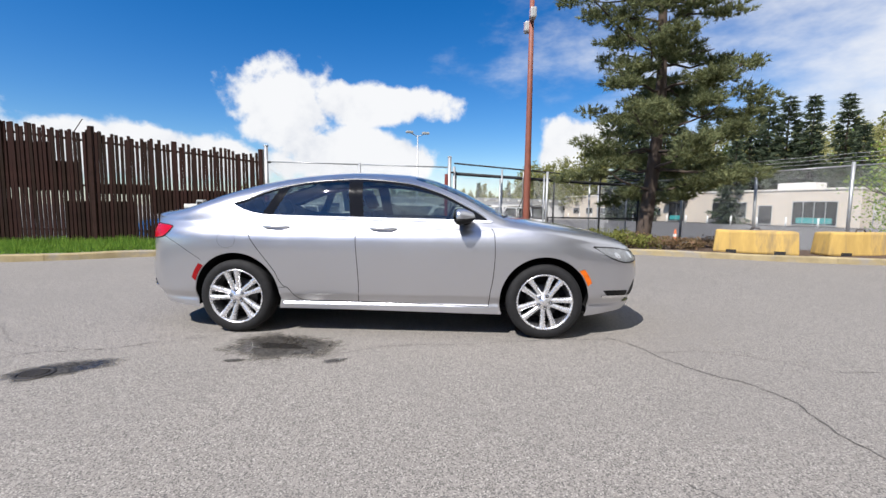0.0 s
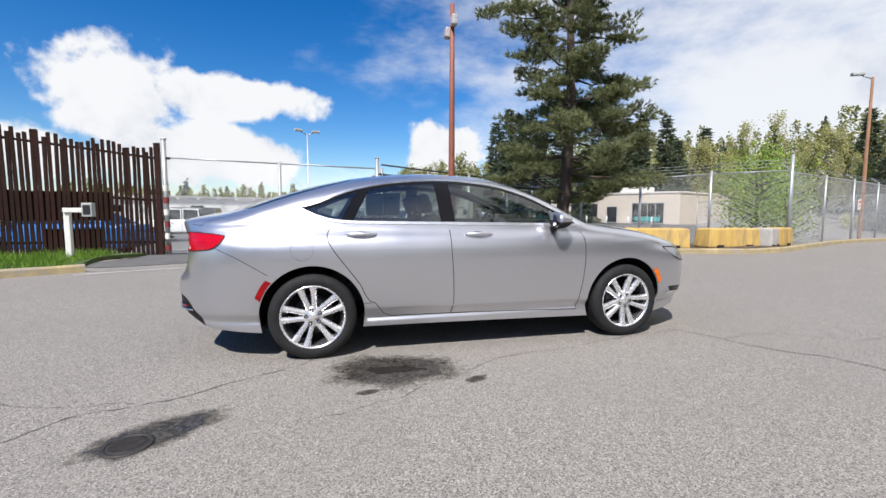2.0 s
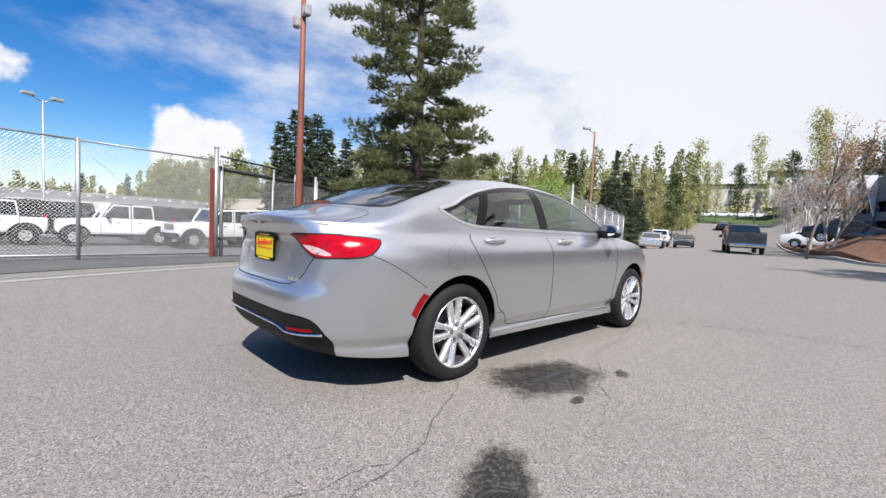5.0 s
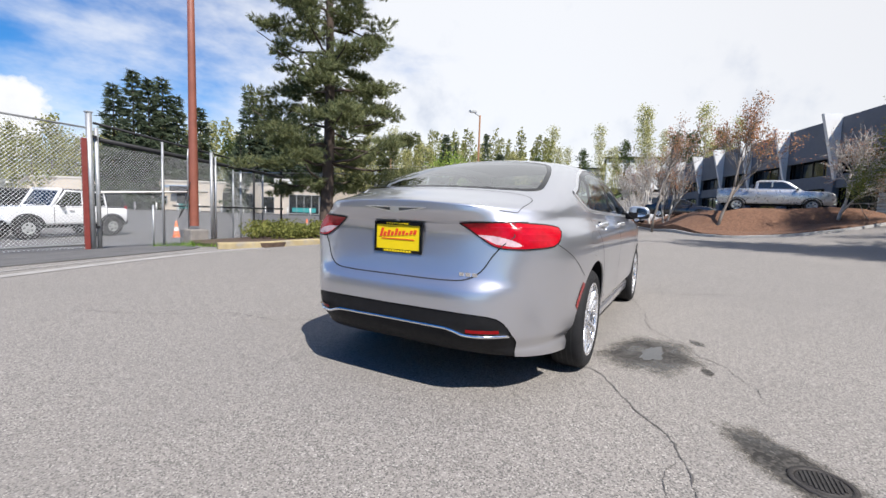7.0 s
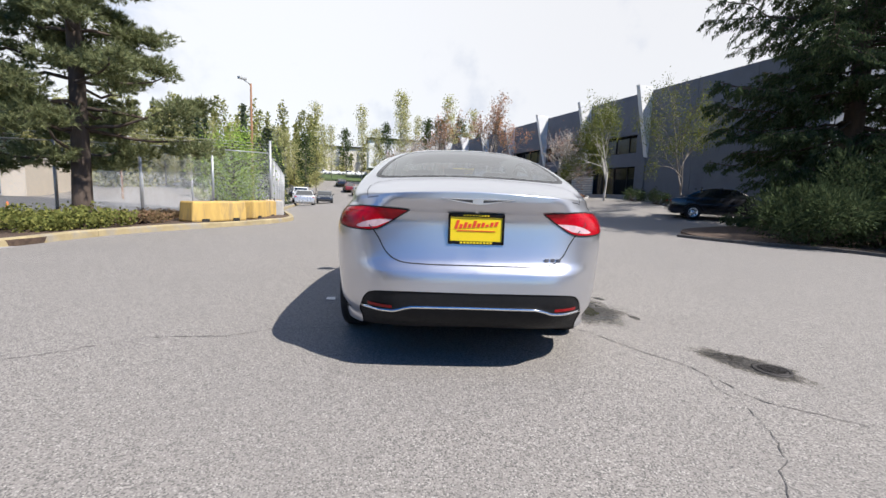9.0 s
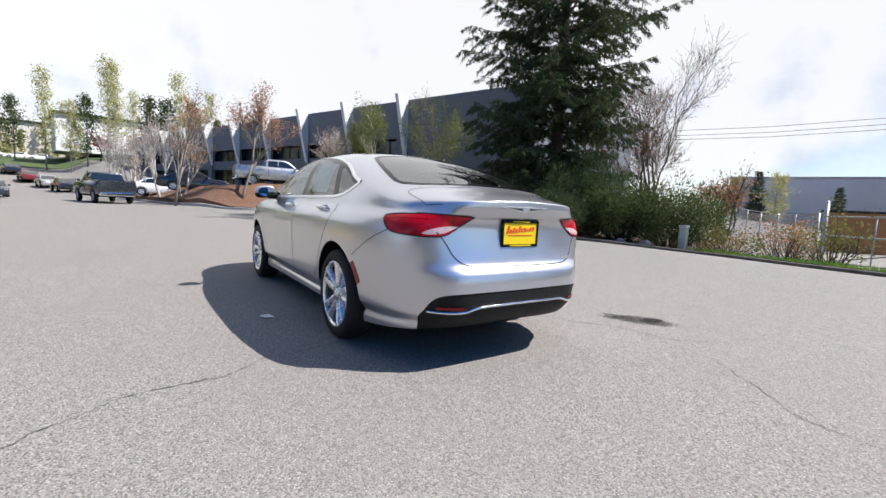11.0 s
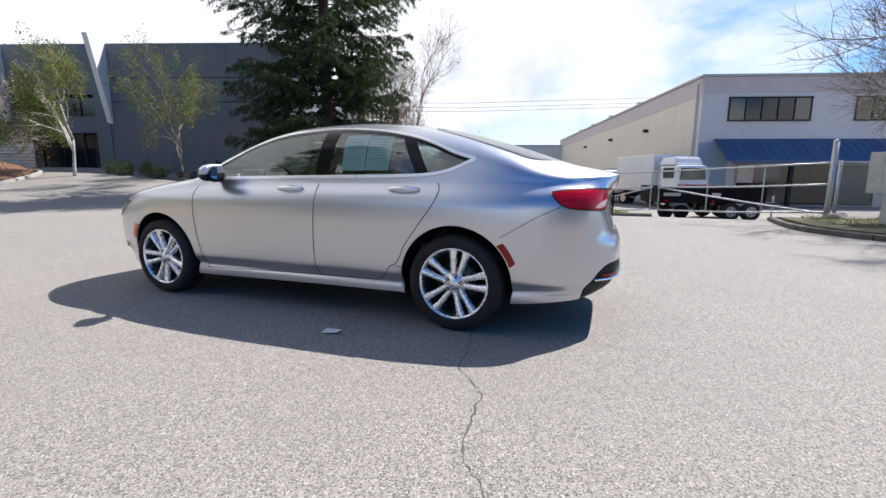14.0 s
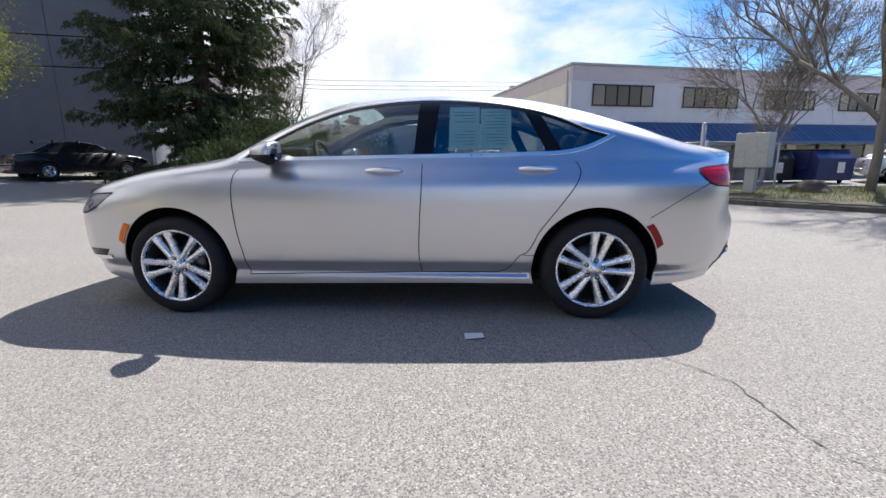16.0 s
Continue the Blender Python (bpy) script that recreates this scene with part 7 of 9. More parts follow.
# main gate of the yard
gate = link_fence("yard_gate", [A_POST, (-2.7, 9.45), B_POST], 2.62, "long chain-link yard gate with pipe frame", 2.9, post_r=0.028)
for (x0, y0), (x1, y1) in ((A_POST, B_POST),):
    tube("bottom_rail", [(x0, y0, ground_z(x0, y0) + 0.12), (x1, y1, ground_z(x1, y1) + 0.12)], 0.022, GALV, gate, "", 6)
    tube("brace_wire", [(x0, y0, 2.4), (x0 + 1.5, y0 + 0.24, 1.2)], 0.006, WIRE, gate, "", 4)
    tube("brace_wire", [(-2.7, 9.45, 2.4), (-1.7, 9.6, 1.5)], 0.006, WIRE, gate, "", 4)


def gate_post(x, y, h, with_red, label):
    t = thing("gate_post", pose(x, y, ground_z(x, y)), label, "post")
    tube("pipe", [(0, 0, -0.2), (0, 0, h)], 0.06, GALV, t, "", 12)
    part("cap", bm_box((0.13, 0.13, 0.03), (0, 0, h + 0.01), 0.01), GALV, t)
    if with_red == "bands":
        for i in range(6):
            lathe("reflective_band", [(0.068, 0.12 + 0.32 * i), (0.068, 0.28 + 0.32 * i)], RED_STEEL if i % 2 == 0 else WHITE_STEEL, t, 12, "Z")
        part("timber", bm_box((0.10, 0.10, h - 0.1), (-0.14, 0, h / 2 - 0.05), 0.012), BARK_GREY, t)
    else:
        part("red_channel", bm_box((0.10, 0.06, h - 0.55), (-0.11, -0.02, (h - 0.55) / 2), 0.008), RED_STEEL, t, "weathered red steel channel")
    for z in (0.5, h - 0.5):
        part("hinge", bm_box((0.16, 0.07, 0.06), (0.06, 0, z), 0.01), DARK_STEEL, t)
    return t


gate_post(A_POST[0], A_POST[1], 3.1, "bands", "tall galvanised gate post with red and white bands")
gate_post(B_POST[0], B_POST[1], 2.95, "red", "galvanised gate post with a red steel channel")

# fence beyond the gate, with the dark beam above it
side_fence = link_fence("side_fence", [(0.35, 9.95), (3.6, 10.9), (7.2, 13.2)], 2.3, "chain-link fence with pipe posts beside the yard", 1.9, rail=False, post_extra=0.35)
tube("mid_rail", [(0.35, 9.95, 1.12), (3.4, 10.8, 1.27)], 0.026, WHITE_STEEL, side_fence, "white pipe rail", 8)
beam = thing("gate_track", pose(0, 0, 0), "dark steel sliding-gate track on thin posts", "gate track")
tube("beam", [(0.35, 10.05, 2.28), (7.4, 12.3, 2.02)], 0.055, DARK_STEEL, beam, "", 8)
tube("upper_rail", [(0.35, 10.05, 2.62), (7.4, 12.3, 2.22)], 0.028, DARK_STEEL, beam, "", 6)
tube("lower_rail", [(2.4, 10.75, 0.85), (7.4, 12.3, 0.80)], 0.03, DARK_STEEL, beam, "", 6)
for x, y in ((0.4, 10.06), (3.9, 11.2), (5.7, 11.76), (7.3, 12.27)):
    tube("leg", [(x, y, -0.5), (x, y, 2.35)], 0.035, DARK_STEEL, beam, "", 6)
for x, y, h in ((1.35, 9.7, 1.0), (3.4, 10.4, 2.45), (1.9, 10.3, 2.3)):
    bol = thing("marker_post", pose(x, y, ground_z(x, y)), "thin white marker pipe by the fence", "post", "marker posts")
    tube("pipe", [(0, 0, -0.1), (0, 0, h)], 0.024, GALV, bol, "", 8)


def orange_pole(x, y):
    t = thing("floodlight_pole", pose(x, y, ground_z(x, y)), "tall orange-primed steel pole with two floodlights on a concrete base", "light pole")
    part("base_block", bm_box((0.52, 0.52, 0.50), (0, 0, 0.16), 0.04), ROCK, t, "stained concrete base")
    lathe("pole", [(0.12, 0.5), (0.115, 2.0), (0.095, 5.0), (0.075, 8.3), (0.0, 8.32)], ORANGE_STEEL, t, 16, "Z")
    tube("conduit", [(-0.14, 0.02, 0.4), (-0.145, 0.02, 2.3), (-0.13, 0.02, 2.6)], 0.018, GALV, t, "", 6)
    for s in (-1, 1):
        head = part("floodlight", bm_box((0.20, 0.30, 0.34), (0.06 * s - 0.05, -0.20 * s, 7.55 + 0.14 * s), 0.05), GREY_STEEL, t, "pale grey floodlight")
        mesh_ob("lens", *box_data((0.06 * s - 0.16, -0.20 * s, 7.55 + 0.14 * s), (0.012, 0.22, 0.24)), WHITE_LENS, head)
        tube("bracket", [(0, 0, 7.5 + 0.14 * s), (0.03 * s, -0.2 * s, 7.5 + 0.14 * s)], 0.02, GALV, t, "", 6)
    return t


orange_pole(2.85, 10.55)
tube_cable = thing("hanging_cable", pose(0, 0, 0), "grey cable looped on the pole and fence", "cable")
tube("cable", [(2.7, 10.45, 1.5), (2.45, 10.35, 0.9), (2.3, 10.3, 0.55), (2.65, 10.4, 1.1)], 0.012, RUBBER, tube_cable, "", 5)

pine_tree(pose(6.5, 9.2, ground_z(6.5, 9.2) + 0.08), 12.2, "tall open-crowned pine with a bent trunk in the planting bed", 11, 3.2)
for i, (x, y, sx_, sy_, sz_, dry) in enumerate(((3.9, 8.2, 0.9, 0.7, 0.42, 0), (5.2, 8.0, 1.0, 0.8, 0.50, 0), (6.6, 7.9, 0.9, 0.6, 0.36, 1), (7.9, 8.2, 0.9, 0.8, 0.32, 1), (4.8, 9.3, 1.1, 0.8, 0.50, 0), (5.9, 8.6, 0.9, 0.7, 0.42, 1), (8.9, 8.5, 0.7, 0.6, 0.28, 1))):
    shrub(pose(x, y, ground_z(x, y) + 0.1), (sx_, sy_, sz_), "low dry brown twiggy shrub in the bed" if dry else "low yellow-green evergreen shrub in the bed", 40 + i, DRY_LEAF if dry else LAUREL, 1500 if dry else 2400, 0.055 if dry else 0.07)
grass_patch("bed_grass", [(1.6, 7.5), (4.0, 7.2), (4.2, 8.0), (3.2, 9.9), (1.2, 9.7)], 300, 0.10, "thin dry grass at the edge of the bed", 8, zf=lambda x, y: ground_z(x, y) + 0.02)
leafy_tree(pose(14.2, 8.75, ground_z(14.2, 8.75)), 3.0, 1.7, "young bright green bush behind the fence", 61, SPRING_BRIGHT, 6000, 0.085, BARK, "leafy_bush", 0.04)
leafy_tree(pose(17.2, 9.9, ground_z(17.2, 9.9)), 2.2, 1.4, "young bright green bush behind the fence", 62, SPRING_BRIGHT, 3200, 0.085, BARK, "leafy_bush", 0.05)

# corner fence and the fence along the road
link_fence("corner_fence", [(13.43, 6.89), (11.75, 8.4), (10.1, 9.95), (8.5, 11.4), (6.2, 13.6)], 2.52, "chain-link fence with barbed wire round the corner of the yard", 2.3, barbs=True, post_extra=0.1)
cp = thing("corner_post", pose(13.43, 6.89, ground_z(13.43, 6.89)), "tall galvanised corner post of the chain-link fence", "post")
tube("pipe", [(0, 0, -0.2), (0, 0, 3.02)], 0.05, GALV, cp, "", 10)
link_fence("road_fence", [(13.5, 6.92), (29.2, 11.6)], 2.45, "long chain-link fence with barbed wire along the road", 2.6, barbs=True, arm=0.28)
link_fence("road_fence", [(29.2, 11.6), (26.5, 24)], 2.45, "chain-link fence returning from the road", 3.0)
sgn = thing("warning_sign", pose(19.2, 8.58, 1.45, 0, 0, 16.6), "small pale sign plate with red bars on the fence", "sign")
part("plate", bm_box((0.32, 0.012, 0.42), (0, -0.02, 0), 0.004), WHITE_STEEL, sgn)
mesh_ob("red_bars", *merged([box_data((0, -0.032, 0.1), (0.24, 0.004, 0.08)), box_data((0, -0.032, -0.06), (0.22, 0.004, 0.03))]), RED_PRINT, sgn)


def barrier(x, y, rz, length, mat, label):
    t = thing("concrete_barrier", pose(x, y, ground_z(x, y) + 0.10, 0, 0, rz), label, "barrier", "concrete barriers")
    bm = bm_box((length, 0.62, 0.56), (0, 0, 0.28), 0.05, taper=0.95)
    bmesh.ops.subdivide_edges(bm, edges=[e for e in bm.edges if e.calc_length() > 0.5], cuts=5, use_grid_fill=True)
    for v in bm.verts:
        n = noise.noise_vector(v.co * 3.1 + Vector((x, y, 0)))
        v.co += n * 0.018
    b = part("block", bm, mat, t)
    for k in (-1, 1):
        mesh_ob("lifting_slot", *box_data((k * length * 0.28, -0.305, 0.04), (0.22, 0.05, 0.09)), SEAM, b)
    tube("lifting_loop", [(-0.12, 0, 0.54), (-0.08, 0, 0.62), (0.08, 0, 0.62), (0.12, 0, 0.54)], 0.012, RUST, b, "", 6)
    return t


barrier(7.94, 6.52, -28, 1.74, YELLOW_BLOCK, "yellow-painted concrete barrier block, streaked with rust")
barrier(10.15, 6.16, -4, 1.75, YELLOW_BLOCK, "worn yellow concrete barrier block, paint peeling")
barrier(11.9, 6.22, 20, 1.7, YELLOW_BLOCK, "yellow concrete barrier block beside a bare grey one")
barrier(11.35, 6.0, 22, 0.62, CONCRETE, "short bare grey concrete block between barriers")

# the yard: off-roaders, lamp, long low building
for x, y, rz, top_p, lab, p in ((-5.15, 21.3, 188, SOFT_TOP, "white off-roader with black soft top and black flares", WHITE_PAINT), (-9.4, 22.4, 178, SOFT_TOP, "white off-roader with dark top and black flares", WHITE_PAINT), (-0.7, 21.0, 182, SOFT_TOP, "white off-roader with black soft top, spare wheel behind", WHITE_PAINT), (2.95, 19.5, 194, SOFT_TOP, "white off-roader with black soft top beside the gate", WHITE_PAINT), (-3.2, 25.2, 182, SOFT_TOP, "black off-roader parked behind the white ones", BLACK_PAINT), (1.8, 24.6, 184, SOFT_TOP, "black off-roader parked behind the white ones", BLACK_PAINT)):
    vehicle("offroader", pose(x, y, ground_z(x, y), 0, 0, rz), "offroad", p, lab, "off-roader", "off-roaders in the yard", top_p)
vehicle("blue_car", pose(-9.6, 12.2, ground_z(-9.6, 12.2), 0, 0, 172), "sedan", BLUE_PAINT, "bright blue car parked behind the rusty fence", "car")


def yard_lamp(x, y, h, label, timber=False, arm=0.5, rz=0.0):
    t = thing("lamp_post", pose(x, y, ground_z(x, y), 0, 0, rz), label, "lamp post")
    lathe("pole", [(0.10 if timber else 0.075, -0.2), (0.06 if timber else 0.05, h), (0.0, h + 0.01)], TIMBER_POLE if timber else GALV, t, 10, "Z")
    for s in ((-1, 1) if not timber else (1,)):
        tube("arm", [(0, 0, h - 0.1), (s * arm, 0, h + 0.12)], 0.03, GALV, t, "", 6)
        part("lamp_head", bm_box((0.55, 0.28, 0.16), (s * (arm + 0.15), 0, h + 0.2), 0.04), GREY_STEEL, t, "grey floodlight head")
    return t


yard_lamp(-2.86, 29.1, 7.2, "slim grey lamp post with two floodlights in the yard", rz=25)
yard_lamp(25.8, 12.6, 8.4, "brown timber lamp post with one floodlight by the road", True, 0.5, 150)
yard_lamp(44, 34, 8.0, "brown timber lamp post with one floodlight", True, 0.5, 150)


def long_shed():
    t = thing("long_shed", pose(0, 0, 0), "long low white shed with a bracketed eave", "building")
    a, b = Vector((-40, 52, 0)), Vector((34, 92, 0))
    d = (b - a).normalized()
    ang = math.atan2(d.y, d.x)
    L = (b - a).length
    mtx = Matrix.Translation((a + b) / 2 + Vector((0, 0, -0.6))) @ Matrix.Rotation(ang, 4, "Z")
    t.matrix_world = mtx
    part("wall", bm_box((L, 10, 3.4), (0, 5, 1.7), 0.02), WHITE_ROOF, t)
    part("eave", bm_box((L + 0.4, 10.5, 0.25), (0, 4.9, 3.5), 0.03), GREY_STEEL, t)
    for i in range(34):
        mesh_ob("bracket", *box_data((-L / 2 + (i + 0.5) * L / 34, -0.5, 3.25), (0.25, 0.5, 0.28)), WHITE_STEEL, t)
    for i in range(9):
        w = mesh_ob("window", *box_data((-L / 2 + (i + 0.5) * L / 9, -0.03, 1.9), (1.6, 0.08, 0.9)), DARK_GLASS, t)
        mesh_ob("frame", *box_data((-L / 2 + (i + 0.5) * L / 9, -0.06, 1.42), (1.8, 0.1, 0.08)), WHITE_STEEL, w)


long_shed()


def beige_building():
    t = thing("beige_workshop", pose(41, 41.5, -0.5, 0, 0, 116), "long single-storey beige workshop with dark shopfront windows", "building")
    L, H = 46.0, 4.0
    # local x runs along the front away from the corner; the front looks to +y
    part("wall", bm_box((L, 18, H), (L / 2, -9, H / 2), 0.03), BEIGE_WALL, t)
    part("parapet", bm_box((L + 0.2, 18.2, 0.22), (L / 2, -9, H + 0.1), 0.03), CREAM_WALL, t)
    for x, w, z0, z1, door in ((4.0, 4.2, 0.15, 2.75, 1), (9.0, 1.5, 0.1, 2.3, 1), (13.4, 4.4, 0.8, 2.7, 0), (21.0, 2.6, 0.1, 2.9, 1), (24.5, 1.6, 0.9, 1.9, 0), (27.5, 1.6, 0.9, 1.9, 0), (31.5, 3.4, 0.2, 2.8, 1), (36.0, 1.6, 0.9, 1.9, 0), (39.0, 1.6, 0.9, 1.9, 0), (42.5, 1.6, 0.9, 1.9, 0)):
        win = mesh_ob("shop_window" if not door else "shop_door", *box_data((x, 0.03, (z0 + z1) / 2), (w, 0.1, z1 - z0)), DARK_GLASS, t)
        n = max(1, round(w / 1.2))
        fr = [box_data((x, 0.09, z), (w + 0.12, 0.06, 0.08)) for z in (z0, z1)] + [box_data((x - w / 2 + w * i / n, 0.09, (z0 + z1) / 2), (0.06, 0.06, z1 - z0)) for i in range(n + 1)]
        mesh_ob("frame", *merged(fr), GREY_STEEL, win)
        if z0 < 0.3 and w > 2:
            mesh_ob("teal_display", *box_data((x, 0.095, z0 + 0.5), (w * 0.8, 0.02, 0.6)), material("teal_poster", (0.05, 0.32, 0.30), 0.6), win)
    mesh_ob("sign_band", *box_data((22, 0.06, 3.35), (5.0, 0.1, 0.35)), BLUE_BAND, t)
    for x in (21.0, 31.5):
        bm = bm_box((3.4, 1.0, 0.7), (x, 0.5, 3.0), 0.03)
        part("awning", bm, DARK_STEEL, t, "dark canvas awning")
    part("roof_unit", bm_box((4.0, 2.5, 1.0), (8.0, -5, H + 0.6), 0.1), WHITE_STEEL, t)
    for i in range(14):
        b = thing("bollard", pose(0, 0, 0), "white bollard before the workshop", "bollard", "workshop bollards")
        q = t.matrix_world @ Vector((2 + i * 3.0, 3.2, 0))
        b.matrix_world = Matrix.Translation(q)
        tube("pipe", [(0, 0, -0.1), (0, 0, 1.0)], 0.09, WHITE_STEEL, b, "", 8)


beige_building()
for x, y in ((6.1, 17.2), (12.2, 19.5), (14.8, 18.8)):
    c = thing("traffic_cone", pose(x, y, ground_z(x, y)), "orange traffic cone with a white band in the yard", "cone", "cones")
    lathe("cone", [(0.14, 0.03), (0.03, 0.7), (0.0, 0.7)], CONE, c, 14, "Z")
    lathe("band", [(0.103, 0.28), (0.075, 0.44)], WHITE_STEEL, c, 14, "Z")
    part("foot", bm_box((0.36, 0.36, 0.03), (0, 0, 0.015), 0.005), CONE, c)

sheet("yard_asphalt", [(-6, 5.6), (-3, 6.6), (0, 7.4), (1.5, 8.1), (2, 10), (4, 11.5), (9, 13), (30, 20), (40, 60), (-40, 60), (-30, 8), (-12, 7.2), (-6.2, 8.8)], 0.018, YARD, "darker worn asphalt of the fenced yard", "asphalt", step=1.2)
rng_n = random.Random(91)
for i in range(16):
    az, dist = radians(62 + 1.3 * i + rng_n.uniform(-0.5, 0.5)), rng_n.uniform(82, 100)
    leafy_tree(pose(dist * math.cos(az), dist * math.sin(az), -0.6, 0, 0, i * 70), rng_n.uniform(9.0, 12.5), rng_n.uniform(2.6, 4.0), "olive-green spring tree behind the yard", 500 + i, WOOD_LEAF, 2000, 0.36, BARK_GREY, "woodland_tree", 0.15)

# ---------------------------------------------------------------- east: road, parked cars, mound, grey building
def g(x, y):
    return ground_z(x, y)


def mound_lift(x, y):
    t = smooth01(min((x - 24.4) / 3.2, (62 - x) / 8, (y + 11.4) / 2.0, (3.2 + 0.12 * (x - 26) - y) / 2.6))
    return 0.14 + 0.22 * t + 0.10 * noise.noise((x * 0.8, y * 0.8, 0))


MOUND = [(62, 7.0), (45, 3.6), (34, 1.2), (28, -0.6), (25.2, -2.6), (24.4, -5.0), (24.6, -8.0), (26.0, -10.4), (27.9, -10.9), (28.2, -8.5), (27.9, -5), (28.6, -2.4), (40, 0.2), (62, 4.6)]
sheet("bark_mound", MOUND, mound_lift, BARK_MULCH, "low mound of red-brown bark mulch", "flower bed")
kerb([(62, 7.2), (45, 3.8), (34, 1.4), (28, -0.4), (25.0, -2.5), (24.2, -5.0), (24.4, -8.1), (25.9, -10.6), (27.9, -11.1)][::-1], CONCRETE, "pale concrete kerb round the bark mound")

zt = lambda x, y: g(x, y) + 0.22
bare_tree(pose(26.4, -3.0, zt(26.4, -3.0)), 9.2, "young tree with dry russet leaves on the mound", 21, BARK_GREY, RUSSET, 16, 0.10, 5, 3, 0.10, 0.55, 0.16, name="russet_tree")
bare_tree(pose(28.0, 0.6, zt(28.0, 0.6)), 8.6, "young tree with dry russet leaves on the mound", 22, BARK_GREY, RUSSET, 9, 0.09, 5, 3, 0.09, 0.6, 0.16, name="russet_tree")
bare_tree(pose(27.0, -8.6, zt(27, -8.6)), 6.6, "bare round-headed young tree on the mound", 23, BARK_PALE, RUSSET, 2, 0.07, 5, 4, 0.10, 0.8, 0.10)
bare_tree(pose(23.6, -11.0, g(23.6, -11.0)), 7.0, "weeping birch with thin green leaves before the grey building", 24, BARK_PALE, BIRCH_LEAF, 60, 0.085, 5, 3, 0.09, 0.62, 0.02, name="birch_tree", drop=0.9)
bare_tree(pose(18.8, -13.4, g(18.8, -13.4)), 7.0, "thin birch with sparse green leaves before the grey building", 25, BARK_GREY, BIRCH_LEAF, 26, 0.08, 5, 3, 0.07, 0.55, 0.1, name="birch_tree", drop=0.6)
for i, (x, y) in enumerate(((32, 0.0), (35.5, 1.2), (39, 1.2), (43, 2.8), (47, 3.2), (52, 4.6))):
    bare_tree(pose(x, y, g(x, y) + 0.22), 7.2 + (i % 3) * 0.8, "bare pale-barked tree in a row on the mound", 70 + i, BARK_PALE, RUSSET, 1, 0.08, 5, 3, 0.09, 0.42, 0.3, stems=2)


def rock(x, y, r, seed, label="rough grey boulder in the bed", z=None, mat=None):
    bm = bmesh.new()
    bmesh.ops.create_icosphere(bm, subdivisions=3, radius=1.0)
    for v in bm.verts:
        n = noise.noise(v.co * 1.3 + Vector((seed, 0, 0))) * 0.35 + noise.noise(v.co * 4 + Vector((seed, 0, 0))) * 0.08
        v.co = Vector((v.co.x * r, v.co.y * r * 0.8, v.co.z * r * 0.65)) * (1 + n)
    ob = part("boulder", bm, mat or ROCK, None, "", True)
    ob.matrix_world = pose(x, y, (g(x, y) if z is None else z) + r * 0.25, 0, 0, seed * 37)
    return tagged(ob, label, "rock")


